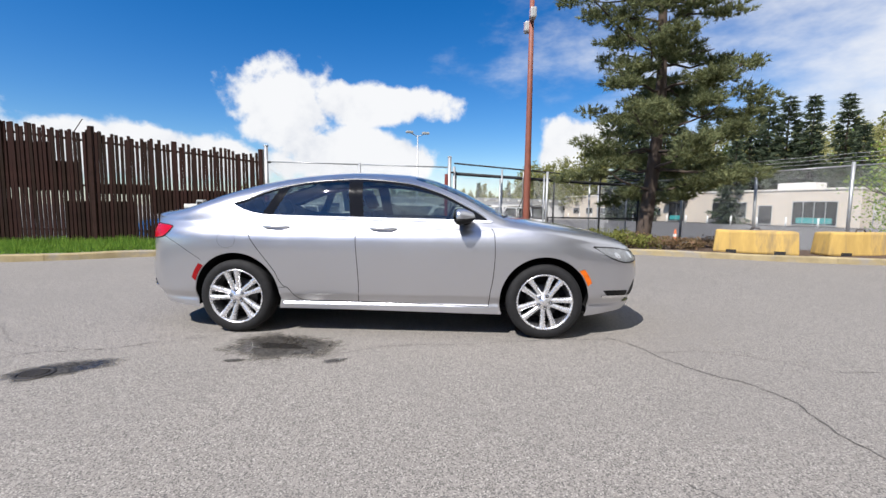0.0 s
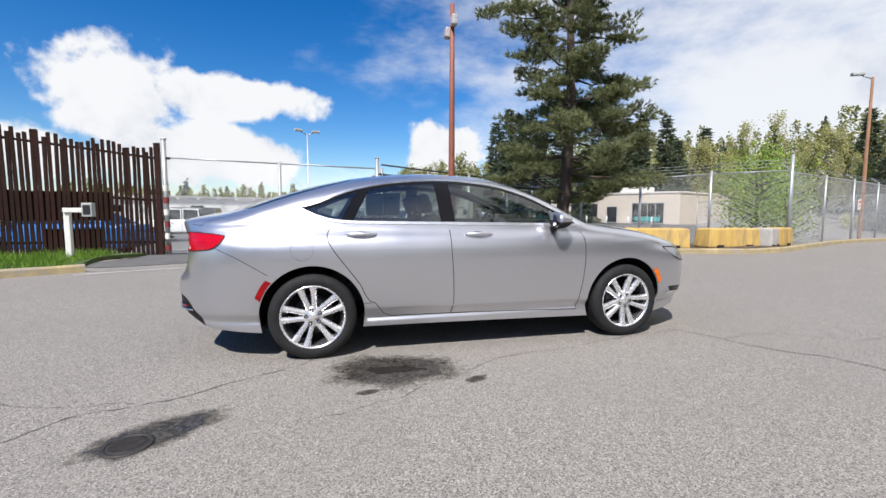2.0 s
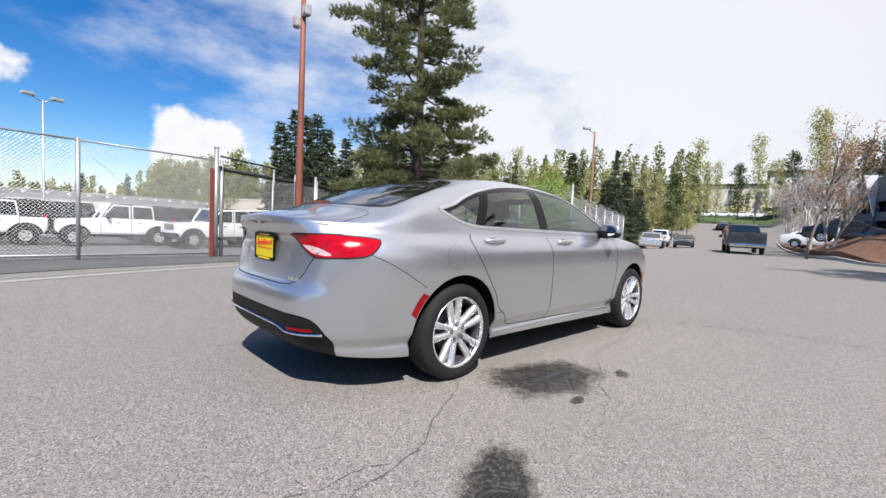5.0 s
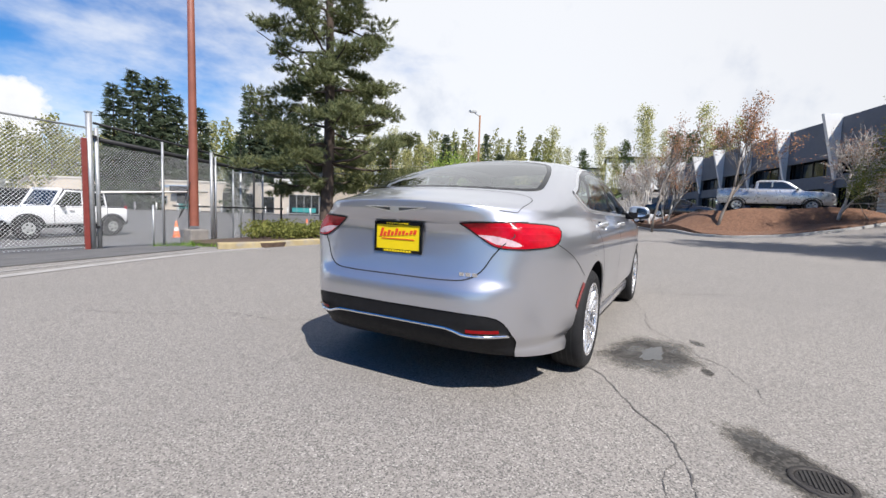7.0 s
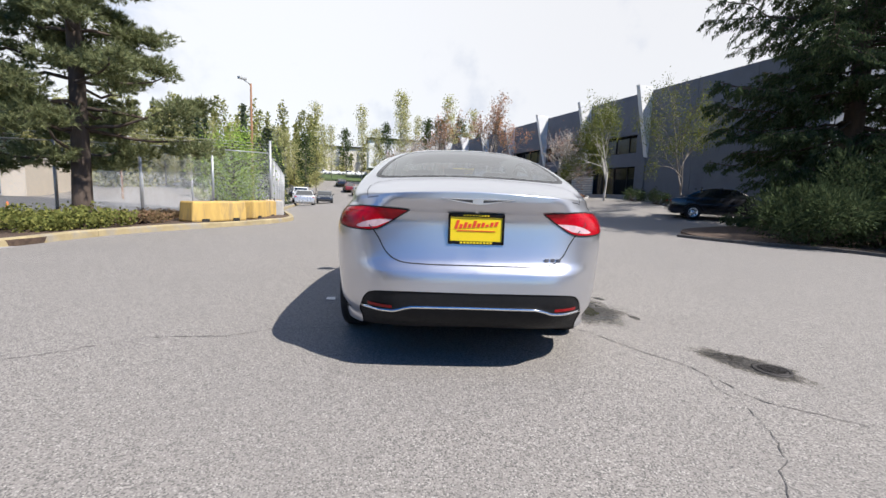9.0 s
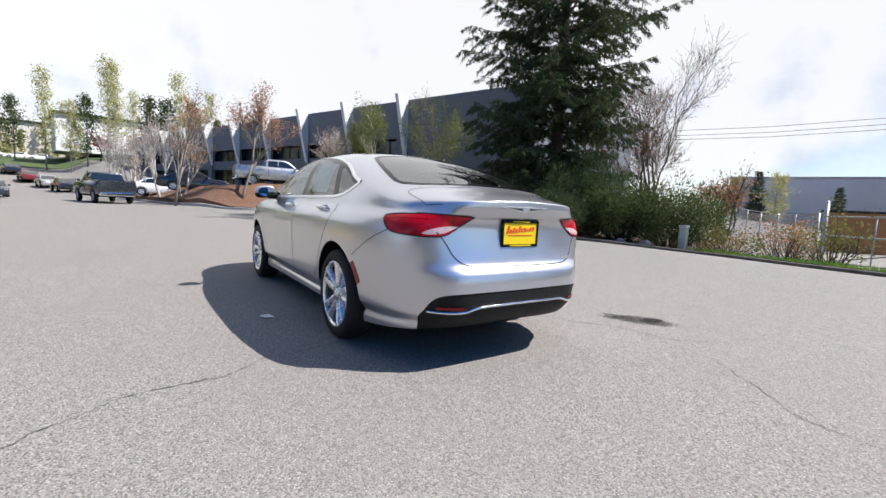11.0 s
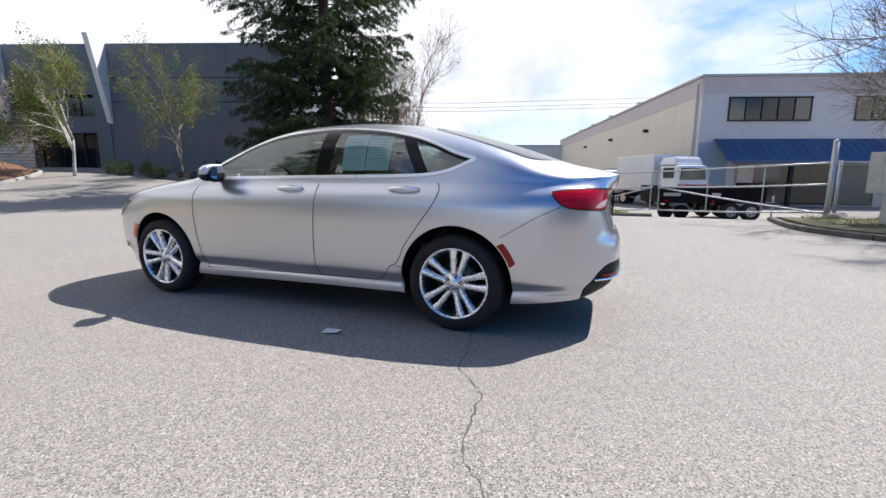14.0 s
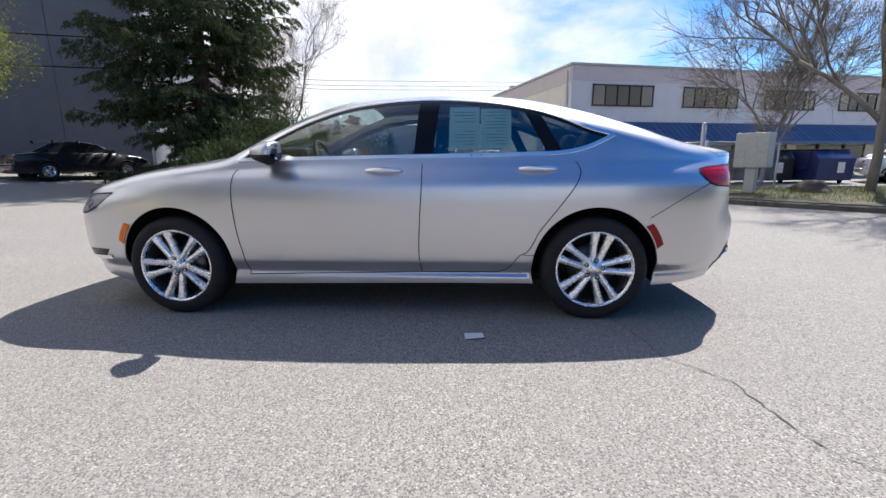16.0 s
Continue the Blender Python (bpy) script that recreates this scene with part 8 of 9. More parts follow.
def grey_building():
    org = Vector((26.57, -15.0, 0))
    ang = math.radians(18.5)
    t = thing("grey_office", Matrix.Translation((org.x, org.y, 1.55)) @ Matrix.Rotation(ang, 4, "Z"), "two-storey grey precast concrete office with pale wedge fins", "building")
    H = 7.35
    # local x along the north face to the east, +y out of the face
    x0, x1 = -11.2, 62.0
    bay = 6.5
    pan_w = (x1 - x0)
    # solid panels west of the first fin, in courses with reveals
    for x_a, x_b in ((x0, x0 + 3.7), (x0 + 3.72, x0 + 7.4), (x0 + 7.42, 0.0)):
        for z0, z1 in ((-1.5, 3.95), (4.0, 5.35), (5.40, H)):
            part("precast_panel", bm_box((x_b - x_a, 0.3, z1 - z0), ((x_a + x_b) / 2, -0.15, (z0 + z1) / 2), 0.015), GREY_WALL, t)
    # near-black sheet behind the piers; its colour stands in for the recess's shade
    part("backing_wall", bm_box((x1 - x0 - 0.1, 0.2, H + 1.3), ((x0 + x1) / 2, -1.6, H / 2 - 0.75), 0.01), DARK_GLASS, t, "near-black sheet standing in for the shade of the recess")
    part("west_wall", bm_box((0.3, 22, H + 1.4), (x0 + 0.16, -11.4, H / 2 - 0.7), 0.02), GREY_WALL, t)
    part("roof", bm_box((x1 - x0 - 0.4, 21.5, 0.3), ((x0 + x1) / 2, -11.2, H - 0.35), 0.02), GREY_WALL, t)
    for i in range(9):
        xa, xb = i * bay, (i + 1) * bay
        xm = (xa + xb) / 2
        for z0, z1 in ((4.45, H), (2.15, 3.15), (-1.5, -0.15)):
            part("spandrel_panel", bm_box((bay - 0.06, 0.3, z1 - z0), (xm, -0.25 if z1 != H else -0.15, (z0 + z1) / 2), 0.015), GREY_WALL, t)
        part("pier", bm_box((0.9, 0.45, H + 1.5), (xa + 0.45, -0.16, H / 2 - 0.75), 0.015), GREY_WALL, t)
        for z0, z1 in ((3.15, 4.45), (-0.15, 2.15)):
            win = mesh_ob("window", *box_data((xm + 0.45, -0.62, (z0 + z1) / 2), (bay - 1.0, 0.04, z1 - z0)), DARK_GLASS, t, "dark tinted office window")
            for k in range(5):
                mesh_ob("mullion", *box_data((xa + 0.9 + (bay - 0.9) * k / 4, -0.58, (z0 + z1) / 2), (0.07, 0.07, z1 - z0)), DARK_STEEL, win)
        # wedge fin: deep at the top, running out half way down
        bm = bmesh.new()
        th = 0.16
        prof = [(0.0, H + 0.25), (1.25, H + 0.25), (0.05, 2.7), (0.0, 2.7)]
        rows = [[bm.verts.new((xa + s * th, y, z)) for y, z in prof] for s in (-1, 1)]
        bm.faces.new(rows[0])
        bm.faces.new(list(reversed(rows[1])))
        for k in range(4):
            bm.faces.new((rows[0][(k + 1) % 4], rows[0][k], rows[1][k], rows[1][(k + 1) % 4]))
        bmesh.ops.recalc_face_normals(bm, faces=bm.faces[:])
        part("wedge_fin", bm, FIN_WALL, t, "pale wedge-shaped concrete fin")
    stair = part("louvre_screen", bm_box((2.6, 0.08, 1.4), (-1.0 + bay * 0.9, 1.6, 0.7), 0.01), GREY_STEEL, t, "grey louvred screen")
    for k in range(7):
        mesh_ob("slat", *box_data((-1.0 + bay * 0.9, 1.66, 0.12 + 0.19 * k), (2.6, 0.05, 0.05)), WHITE_STEEL, stair)
    return t


grey_building()
for i, (x, y) in enumerate(((14.8, -14.6), (16.8, -14.2), (20.6, -13.0), (22.4, -12.6))):
    shrub(pose(x, y, g(x, y)), (0.8, 0.7, 0.85), "dark clipped shrub at the foot of the building", 140 + i, SPRUCE, 1500, 0.08)

vehicle("pickup_truck", pose(31.4, 4.4, g(31.4, 4.4), 0, 0, 17), "pickup", SLATE_PAINT, "dark slate-grey crew-cab pickup on the road", "pickup truck")
vehicle("pickup_truck", pose(29.5, -5.95, g(29.5, -5.95) + 0.02, 0, 0, -93), "pickup", SILVER_PAINT, "silver pickup truck parked above the bark mound", "pickup truck")
vehicle("parked_car", pose(33.5, -0.9, g(33.5, -0.9) + 0.05, 0, 0, -95), "sedan", BLACK_PAINT, "black car parked behind the mound", "car", "cars above the mound")
vehicle("parked_car", pose(38.6, 1.0, g(38.6, 1.0), 0, 0, -98), "sedan", WHITE_PAINT, "white car parked behind the mound", "car", "cars above the mound")
vehicle("parked_car", pose(36.6, 12.2, g(36.6, 12.2), 0, 0, 17), "sedan", SILVER_PAINT, "silver sedan parked at the kerb of the road", "car", "cars on the road")
vehicle("parked_car", pose(46.5, 12.7, g(46.5, 12.7), 0, 0, 195), "sedan", SLATE_PAINT, "dark sedan on the far road", "car", "cars on the road")
vehicle("pickup_truck", pose(50.5, 16.6, g(50.5, 16.6), 0, 0, 17), "pickup", WHITE_PAINT, "white pickup parked along the far road", "pickup truck", "cars on the road")
for i, (x, y, p, lab) in enumerate(((58, 9.5, BLACK_PAINT, "black"), (66, 12.0, SILVER_PAINT, "grey"), (74, 15.0, RED_PAINT, "dark red"), (64, 21.5, SLATE_PAINT, "dark blue"), (84, 18.5, BLACK_PAINT, "black"))):
    vehicle("parked_car", pose(x, y, g(x, y), 0, 0, 17 + 180 * (i % 2)), "sedan", p, lab + " car parked along the far road", "car", "cars on the road")
row = vehicle("parked_car", pose(128, 22, g(128, 22), 0, 0, 110), "sedan", WHITE_PAINT, "white car in the far hillside car park", "car", "far car park")
for i in range(9):
    x, y = 130 + i * 0.6, 26 + i * 4.2
    copy_thing(row, pose(x, y, g(x, y), 0, 0, 110))

# the black saloon on the drive
vehicle("black_saloon", pose(15.3, -13.4, g(15.3, -13.4), 0, 0, -112), "sedan", BLACK_PAINT, "glossy black saloon car on the drive", "car")

# far hillside: verge, blocks, woods
sheet("hill_verge", [(100, 10), (125, 14), (135, 60), (120, 70), (102, 45)], 0.15, TURF, "green grassed bank below the far car park", "verge", step=5)


def far_block(x, y, w, d, h, rz, wall_m, label, floors=3, bays=8):
    t = thing("apartment_block", pose(x, y, g(x, y), 0, 0, rz), label, "building")
    part("wall", bm_box((w, d, h), (0, 0, h / 2), 0.05), wall_m, t)
    part("roof", bm_box((w + 1, d + 1, 0.5), (0, 0, h + 0.25), 0.05), DARK_STEEL, t)
    for f in range(floors):
        for b in range(bays):
            mesh_ob("window", *box_data((-w / 2 + (b + 0.5) * w / bays, -d / 2 - 0.03, (f + 0.55) * h / floors), (w / bays * 0.55, 0.1, h / floors * 0.5)), DARK_GLASS, t)
    return t


far_block(150, 38, 34, 12, 9, 105, CREAM_WALL, "pale hillside apartment block among trees")
far_block(142, 72, 30, 12, 8, 120, GREY_WALL, "grey hillside apartment block among trees")
far_block(118, -2, 40, 14, 7, 100, WHITE_ROOF, "white commercial block beyond the road", 2, 7)

woods_kinds = [
    leafy_tree(pose(52, 62, g(52, 62)), 13.5, 2.4, "tall slim yellow-green birch in the far wood", 201, SPRING, 3000, 0.24, BARK_PALE, "woodland_tree", 0.22),
    leafy_tree(pose(58, 55, g(58, 55)), 12.0, 3.2, "spreading yellow-green tree in the far wood", 202, SPRING, 3400, 0.26, BARK_GREY, "woodland_tree", 0.18),
    leafy_tree(pose(64, 48, g(64, 48)), 15.0, 2.0, "tall poplar with thin spring leaves", 203, SPRING, 2200, 0.24, BARK_PALE, "woodland_tree", 0.25),
    leafy_tree(pose(60, 66, g(60, 66)), 12.5, 2.8, "budding grey-green tree in the far wood", 204, CEDAR, 2600, 0.30, BARK_GREY, "woodland_tree", 0.2),
    spruce_tree(pose(48, 50, g(48, 50)), 12.0, 2.6, "dark fir in the far wood", 205, FAR_GREEN, 9, "woodland_fir", 0.04, 0.55),
    spruce_tree(pose(70, 40, g(70, 40)), 14.5, 2.9, "dark fir in the far wood", 206, FAR_GREEN, 9, "woodland_fir", 0.04, 0.6),
]
wr = random.Random(31)


def plant(kind, az, dist, scale, org=(0, -2)):
    x, y = org[0] + dist * math.cos(radians(az)), org[1] + dist * math.sin(radians(az))
    ob = copy_thing(woods_kinds[kind], pose(x, y, g(x, y) - 0.2, 0, 0, wr.uniform(0, 360)) @ Matrix.Diagonal((1, 1, 1, 1)))
    ob.scale = (scale * wr.uniform(0.9, 1.15), scale * wr.uniform(0.9, 1.15), scale)
    return ob


# the wood behind the workshop and along the road
for az in np.arange(30, 64, 1.3):
    plant(wr.choice((0, 0, 1, 1, 2, 3, 3, 4)), az + wr.uniform(-0.4, 0.4), wr.uniform(72, 100), wr.uniform(0.72, 1.02))
for az in np.arange(17, 34, 1.0):
    plant(wr.choice((0, 1, 2, 3, 4)), az + wr.uniform(-0.4, 0.4), wr.uniform(62, 84), wr.uniform(0.5, 0.78))
for az in np.arange(-4, 18, 1.5):
    plant(wr.choice((2, 2, 0, 3)), az + wr.uniform(-0.6, 0.6), wr.uniform(88, 125), wr.uniform(0.8, 1.15))
for az in np.arange(63, 112, 2.4):
    plant(wr.choice((1, 1, 3, 0, 4)), az + wr.uniform(-0.5, 0.5), wr.uniform(120, 160), wr.uniform(0.45, 0.65))
for az in np.arange(-14, 0, 1.8):
    plant(wr.choice((2, 0, 3)), az, wr.uniform(110, 140), wr.uniform(0.6, 0.9))
# dark fir groups
for az, dist, s in ((66.2, 74, 1.28), (67.6, 73, 1.32), (64.8, 76, 1.35), (63.4, 78, 1.22), (69.2, 75, 1.2), (61.0, 80, 1.15), (57.4, 66, 0.92), (54.8, 72, 1.15), (53.2, 74, 1.2), (56.2, 70, 1.25), (51.2, 72, 1.15), (48.6, 74, 1.15), (44.6, 84, 1.05), (27.0, 48, 0.62), (24.6, 50, 0.72), (25.8, 46, 0.6), (29.2, 52, 0.55), (22.8, 58, 0.6)):
    plant(5 if s > 1 else 4, az, dist, s)
bare_tree(pose(96, 9, g(96, 9)), 5.5, "red-leaved plum tree on the far verge", 92, BARK, BLOSSOM, 14, 0.28, 4, 3, 0.12, 0.8, 0.1, name="plum_tree")


def wood_band(name, a0, a1, dist, h, mat, label, seed, n, size=0.6):
    """Undergrowth that closes the foot of the far wood."""
    rng = np.random.default_rng(seed)
    az = np.radians(rng.uniform(a0, a1, n))
    d = dist + rng.uniform(-6, 6, n)
    x, y = d * np.cos(az), -2 + d * np.sin(az)
    top_h = h * (0.55 + 0.45 * np.sin(az * 90) * np.sin(az * 37 + 1))
    z = np.array([g(float(a), float(b)) for a, b in zip(x, y)]) + rng.random(n) * top_h
    v, f = leaves(np.stack([x, y, z], axis=1), size, rng)
    return tagged(np_mesh(name, v, f, mat), label, "undergrowth", kind="stuff")


def far_wood(name, a0, a1, d0, d1, h0, h1, mat, label, seed, step=0.6, n=320, size=0.42, fir=False):
    """A closed wood of many crowns, too far off to count."""
    rng = np.random.default_rng(seed)
    C = []
    for az in np.arange(a0, a1, step):
        a, d = radians(az + rng.uniform(-0.3, 0.3)), rng.uniform(d0, d1)
        x, y = d * math.cos(a), -2 + d * math.sin(a)
        h = rng.uniform(h0, h1)
        t = rng.random(n) ** (1.3 if fir else 0.9)
        rel = 0.10 + 0.90 * t
        wide = h * (0.19 * (1 - rel) ** 0.8 + 0.01 if fir else 0.17 * np.sqrt(np.clip(1.02 - rel, 0, 1)) * np.sqrt(np.clip(rel + 0.15, 0, 1)))
        ang = rng.random(n) * 6.28
        lob = 0.72 + 0.28 * np.sin(ang * 3 + rel * 11 + az)
        r = wide * lob * rng.random(n) ** 0.5
        C.append(np.stack([x + r * np.cos(ang), y + r * np.sin(ang), g(x, y) - 0.3 + rel * h + rng.normal(size=n) * 0.2], axis=1))
    v, f = leaves(np.concatenate(C), size, rng)
    return tagged(np_mesh(name, v, f, mat), label, "wood", kind="stuff")


far_wood("far_wood", 17, 66, 84, 104, 11.5, 16.5, WOOD_LEAF, "closed olive-green spring wood behind the yard", 11, 0.42, 420, 0.45)
far_wood("far_wood", 17, 66, 80, 100, 9.0, 15.0, FAR_GREEN, "dark firs scattered through the spring wood", 12, 4.3, 520, 0.55, True)
far_wood("far_wood", 82, 118, 118, 145, 5.5, 8.5, WOOD_LEAF, "low distant wood beyond the long shed", 16, 0.45, 260, 0.6)
far_wood("far_wood", 64, 83, 112, 140, 9.0, 13.5, WOOD_LEAF, "distant olive-green wood beyond the yard", 13, 0.5, 300, 0.6)
far_wood("far_wood", 64, 116, 116, 140, 6.0, 10.0, FAR_GREEN, "distant dark firs beyond the yard", 14, 3.9, 420, 0.7, True)
far_wood("far_wood", -6, 19, 125, 160, 7.0, 12.0, WOOD_LEAF, "distant thin wood on the hillside", 15, 0.8, 220, 0.6)
wood_band("undergrowth", 17, 64, 88, 5.5, SPRING, "pale green undergrowth at the foot of the far wood", 1, 16000)
wood_band("undergrowth", 17, 64, 96, 8.5, FAR_GREEN, "dark undergrowth in the far wood", 2, 18000)
wood_band("undergrowth", 60, 116, 150, 7.0, FAR_GREEN, "distant wooded ridge", 3, 16000)
wood_band("undergrowth", 60, 112, 140, 4.5, SPRING, "distant pale green wood edge", 4, 12000)
wood_band("undergrowth", -12, 18, 150, 6.0, SPRING, "pale brush on the far hillside", 5, 9000)
wood_band("undergrowth", 22, 32, 60, 2.4, SPRING, "pale green brush behind the road fence", 6, 9000, 0.28)

# ---------------------------------------------------------------- south: conifer, gate, trailer, warehouse, mailbox
sheet("conifer_bed", [(8.6, -8.0), (7.0, -8.7), (5.3, -10.6), (3.0, -11.9), (1.0, -11.5), (-1.2, -10.9), (-3.4, -10.9), (-3.2, -12.3), (-0.5, -13.5), (3, -17), (9, -22), (15, -19), (13.4, -14.6), (11.5, -9.6)], 0.10, SOIL, "dark bed of needles and soil under the conifer", "flower bed")
kerb([(8.8, -7.7), (7.1, -8.5), (5.3, -10.4), (3.0, -11.65), (1.0, -11.3), (-1.2, -10.7), (-3.5, -10.7)][::-1], DIRTY_KERB, "low dirty concrete kerb at the edge of the lot", 0.15, 0.09)
grass_patch("south_grass", [(-3.2, -11.0), (-1.2, -11.1), (1.2, -11.8), (3.2, -12.4), (2.5, -14.5), (-0.5, -13.6)], 330, 0.14, "tufted green grass by the pipe gate", 14, zf=lambda x, y: ground_z(x, y) + 0.09)
old_conifer(pose(10.2, -14.2, g(10.2, -14.2)), 19.0, "big dark ragged conifer with drooping sprays", 33, 300)
for i, (x, y, a, b, c) in enumerate(((6.9, -10.2, 1.5, 1.2, 1.5), (5.2, -12.4, 1.3, 1.1, 2.3), (4.0, -13.6, 1.6, 1.4, 2.3), (7.2, -12.6, 1.9, 1.6, 2.9))):
    shrub(pose(x, y, g(x, y) + 0.08), (a, b, c), "loose dark green cedar shrub below the conifer", 300 + i, SPRUCE if i in (0, 3) else CEDAR, 15000, 0.055, "cedar_shrub", 60, True)
for i, (x, y) in enumerate(((1.9, -13.2), (0.8, -14.2), (-0.6, -13.4), (2.8, -15.2), (1.0, -16.2))):
    shrub(pose(x, y, g(x, y) + 0.05), (0.9, 0.8, 1.1 + 0.35 * (i % 3)), "brown scrubby bramble by the pipe gate", 320 + i, RUSSET if i % 2 else LAUREL, 1100, 0.06, "bramble", 26)
bare_tree(pose(9.6, -22.2, g(9.6, -22.2)), 13.0, "wide bare grey-brown tree behind the conifer", 340, BARK, RUSSET, 2, 0.07, 6, 3, 0.10, 0.62, 0.12, stems=3, fine=2)
bare_tree(pose(5.6, -21.4, g(5.6, -21.4)), 5.0, "bare brown brush tree by the fence", 341, BARK, RUSSET, 3, 0.09, 5, 3, 0.07, 0.6, 0.2, stems=3)
rock(3.9, -11.9, 0.28, 3)
rock(4.6, -11.5, 0.22, 9, "dark rough stone beside the utility box")
ub = thing("utility_box", pose(2.9, -12.4, g(2.9, -12.4) + 0.1), "small pale green utility pedestal", "utility box")
part("pedestal", bm_box((0.22, 0.2, 0.72), (0, 0, 0.36), 0.02), material("pale_green_steel", (0.30, 0.36, 0.33), 0.5, 0.1), ub)
part("cap", bm_box((0.25, 0.23, 0.08), (0, 0, 0.74), 0.02), GREY_STEEL, ub)


def pipe_gate():
    t = thing("pipe_gate", pose(0, 0, 0), "closed double swing gate of galvanised pipe with sagging braces", "gate")
    a, b = Vector((0.1, -15.2, 0)), Vector((-7.6, -10.45, 0))
    m = (a + b) / 2

    def P(u, z):
        q = a + (b - a) * u
        return (q.x, q.y, ground_z(q.x, q.y) + z)
    for u0, u1, z0, z1 in ((0.0, 1.0, 1.62, 1.52), (0.0, 0.49, 1.05, 1.02), (0.51, 1.0, 1.02, 0.98), (0.0, 0.49, 0.22, 1.02), (0.51, 1.0, 1.02, 0.22), (0.0, 0.49, 0.26, 0.26), (0.51, 1.0, 0.26, 0.26)):
        n = 8
        tube("rail", [P(u0 + (u1 - u0) * i / n, z0 + (z1 - z0) * i / n - 0.04 * math.sin(math.pi * i / n)) for i in range(n + 1)], 0.024, GALV, t, "", 8)
    for u in (0.17, 0.33, 0.485, 0.515, 0.68, 0.84):
        tube("upright", [P(u, 0.24), P(u, 1.58)], 0.02, GALV, t, "", 6)
    for u in (0.0, 1.0):
        tube("hinge_post", [P(u, -0.3), P(u, 2.05)], 0.065, GALV, t, "", 12)
        q = P(u, 2.05)
        lathe("cap", [(0.07, -0.02), (0.06, 0.03), (0.0, 0.06)], GALV, t, 12, "Z").location = q
    return t


pipe_gate()
link_fence("south_fence", [(0.3, -15.3), (2.6, -19.0), (7.5, -26.0)], 1.7, "low chain-link fence running back from the gate", 2.4)
link_fence("south_fence", [(-7.8, -10.6), (-10.6, -11.6)], 1.55, "low chain-link fence by the grass island", 2.4)


def flat_trailer(m):
    t = thing("dump_trailer", m, "black steel tandem-axle trailer with high sides", "trailer")
    part("bed", bm_box((3.84, 2.0, 0.14), (-0.10, 0, 0.72), 0.02), TRAILER_BLACK, t)
    for s in (-1, 1):
        side = part("side_board", bm_box((3.84, 0.06, 0.50), (-0.10, s * 0.98, 1.00), 0.012), TRAILER_BLACK, t, "black side board")
        for k in range(7):
            mesh_ob("stake", *box_data((-1.98 + k * 0.62, s * 1.03, 0.98), (0.07, 0.06, 0.54)), TRAILER_BLACK, side)
        for k in (-1.8, -0.1, 1.6):
            mesh_ob("marker_lamp", *box_data((k, s * 1.065, 0.74), (0.09, 0.02, 0.05)), RED_LENS, side)
        for k in (-1.6, 0.0):
            mesh_ob("label_plate", *box_data((k, s * 1.066, 0.98), (0.62 if k < -1 else 0.32, 0.012, 0.12)), GREY_STEEL, side)
        for ax in (0.56, 1.28):
            simple_wheel(t, ax, s * 1.02, 0.345, s, 0.85, GREY_STEEL)
        pts = [(0.12, s * 1.02, 0.66), (0.24, s * 1.02, 0.78), (1.62, s * 1.02, 0.78), (1.72, s * 1.02, 0.66)]
        tube("mudguard", pts, 0.04, TRAILER_BLACK, t, "", 6)
    for ax in (-1.45, -0.85):
        simple_wheel(t, ax, -0.2, 0.27, 1, 0.6, TRAILER_BLACK)
    part("tailgate", bm_box((0.06, 1.95, 0.62), (-2.00, 0, 1.0), 0.012), TRAILER_BLACK, t)
    part("headboard", bm_box((0.06, 1.95, 0.7), (1.80, 0, 1.08), 0.012), TRAILER_BLACK, t)
    tube("drawbar", [(1.8, 0.5, 0.66), (2.9, 0, 0.60), (1.8, -0.5, 0.66)], 0.06, TRAILER_BLACK, t, "", 6)
    tube("jack", [(2.7, 0, 0.0), (2.7, 0, 0.9)], 0.035, GALV, t, "", 8)
    return t


flat_trailer(pose(-5.79, -16.48, g(-5.79, -16.48), 0, 0, 196))
vehicle("white_van", pose(-2.25, -30.0, g(-2.25, -30.0), 0, 0, 110), "van", WHITE_PAINT, "white van parked along the warehouse", "van")


def box_truck(m):
    t = thing("box_truck", m, "white box truck parked along the warehouse", "truck")
    part("cargo_box", bm_box((3.6, 2.2, 2.05), (-0.3, 0, 1.92), 0.04), WHITE_PAINT, t)
    part("cab", bm_box((1.7, 2.05, 1.75), (2.5, 0, 1.45), 0.18, taper=0.88), WHITE_PAINT, t)
    part("bonnet", bm_box((0.9, 1.9, 0.55), (3.55, 0, 1.05), 0.12, taper=0.92), RED_PAINT, t, "dark red bonnet")
    part("wind_deflector", bm_box((1.3, 1.9, 0.45), (2.3, 0, 2.55), 0.12, taper=0.8), WHITE_PAINT, t)
    part("windscreen", bm_box((0.10, 1.56, 0.62), (3.29, 0, 1.86), 0.03, taper=0.94), DARK_GLASS, t, "dark windscreen")
    for s in (-1, 1):
        mesh_ob("side_window", *box_data((2.6, s * 0.965, 1.9), (0.8, 0.06, 0.55)), CAR_GLASS, t)
        simple_wheel(t, 2.4, s * 0.92, 0.42, s)
        simple_wheel(t, -1.3, s * 0.95, 0.42, s)
    part("chassis", bm_box((5.6, 1.0, 0.25), (0.6, 0, 0.72), 0.02), DARK_STEEL, t)


box_truck(pose(-4.7, -26.0, g(-4.7, -26.0), 0, 0, 122))


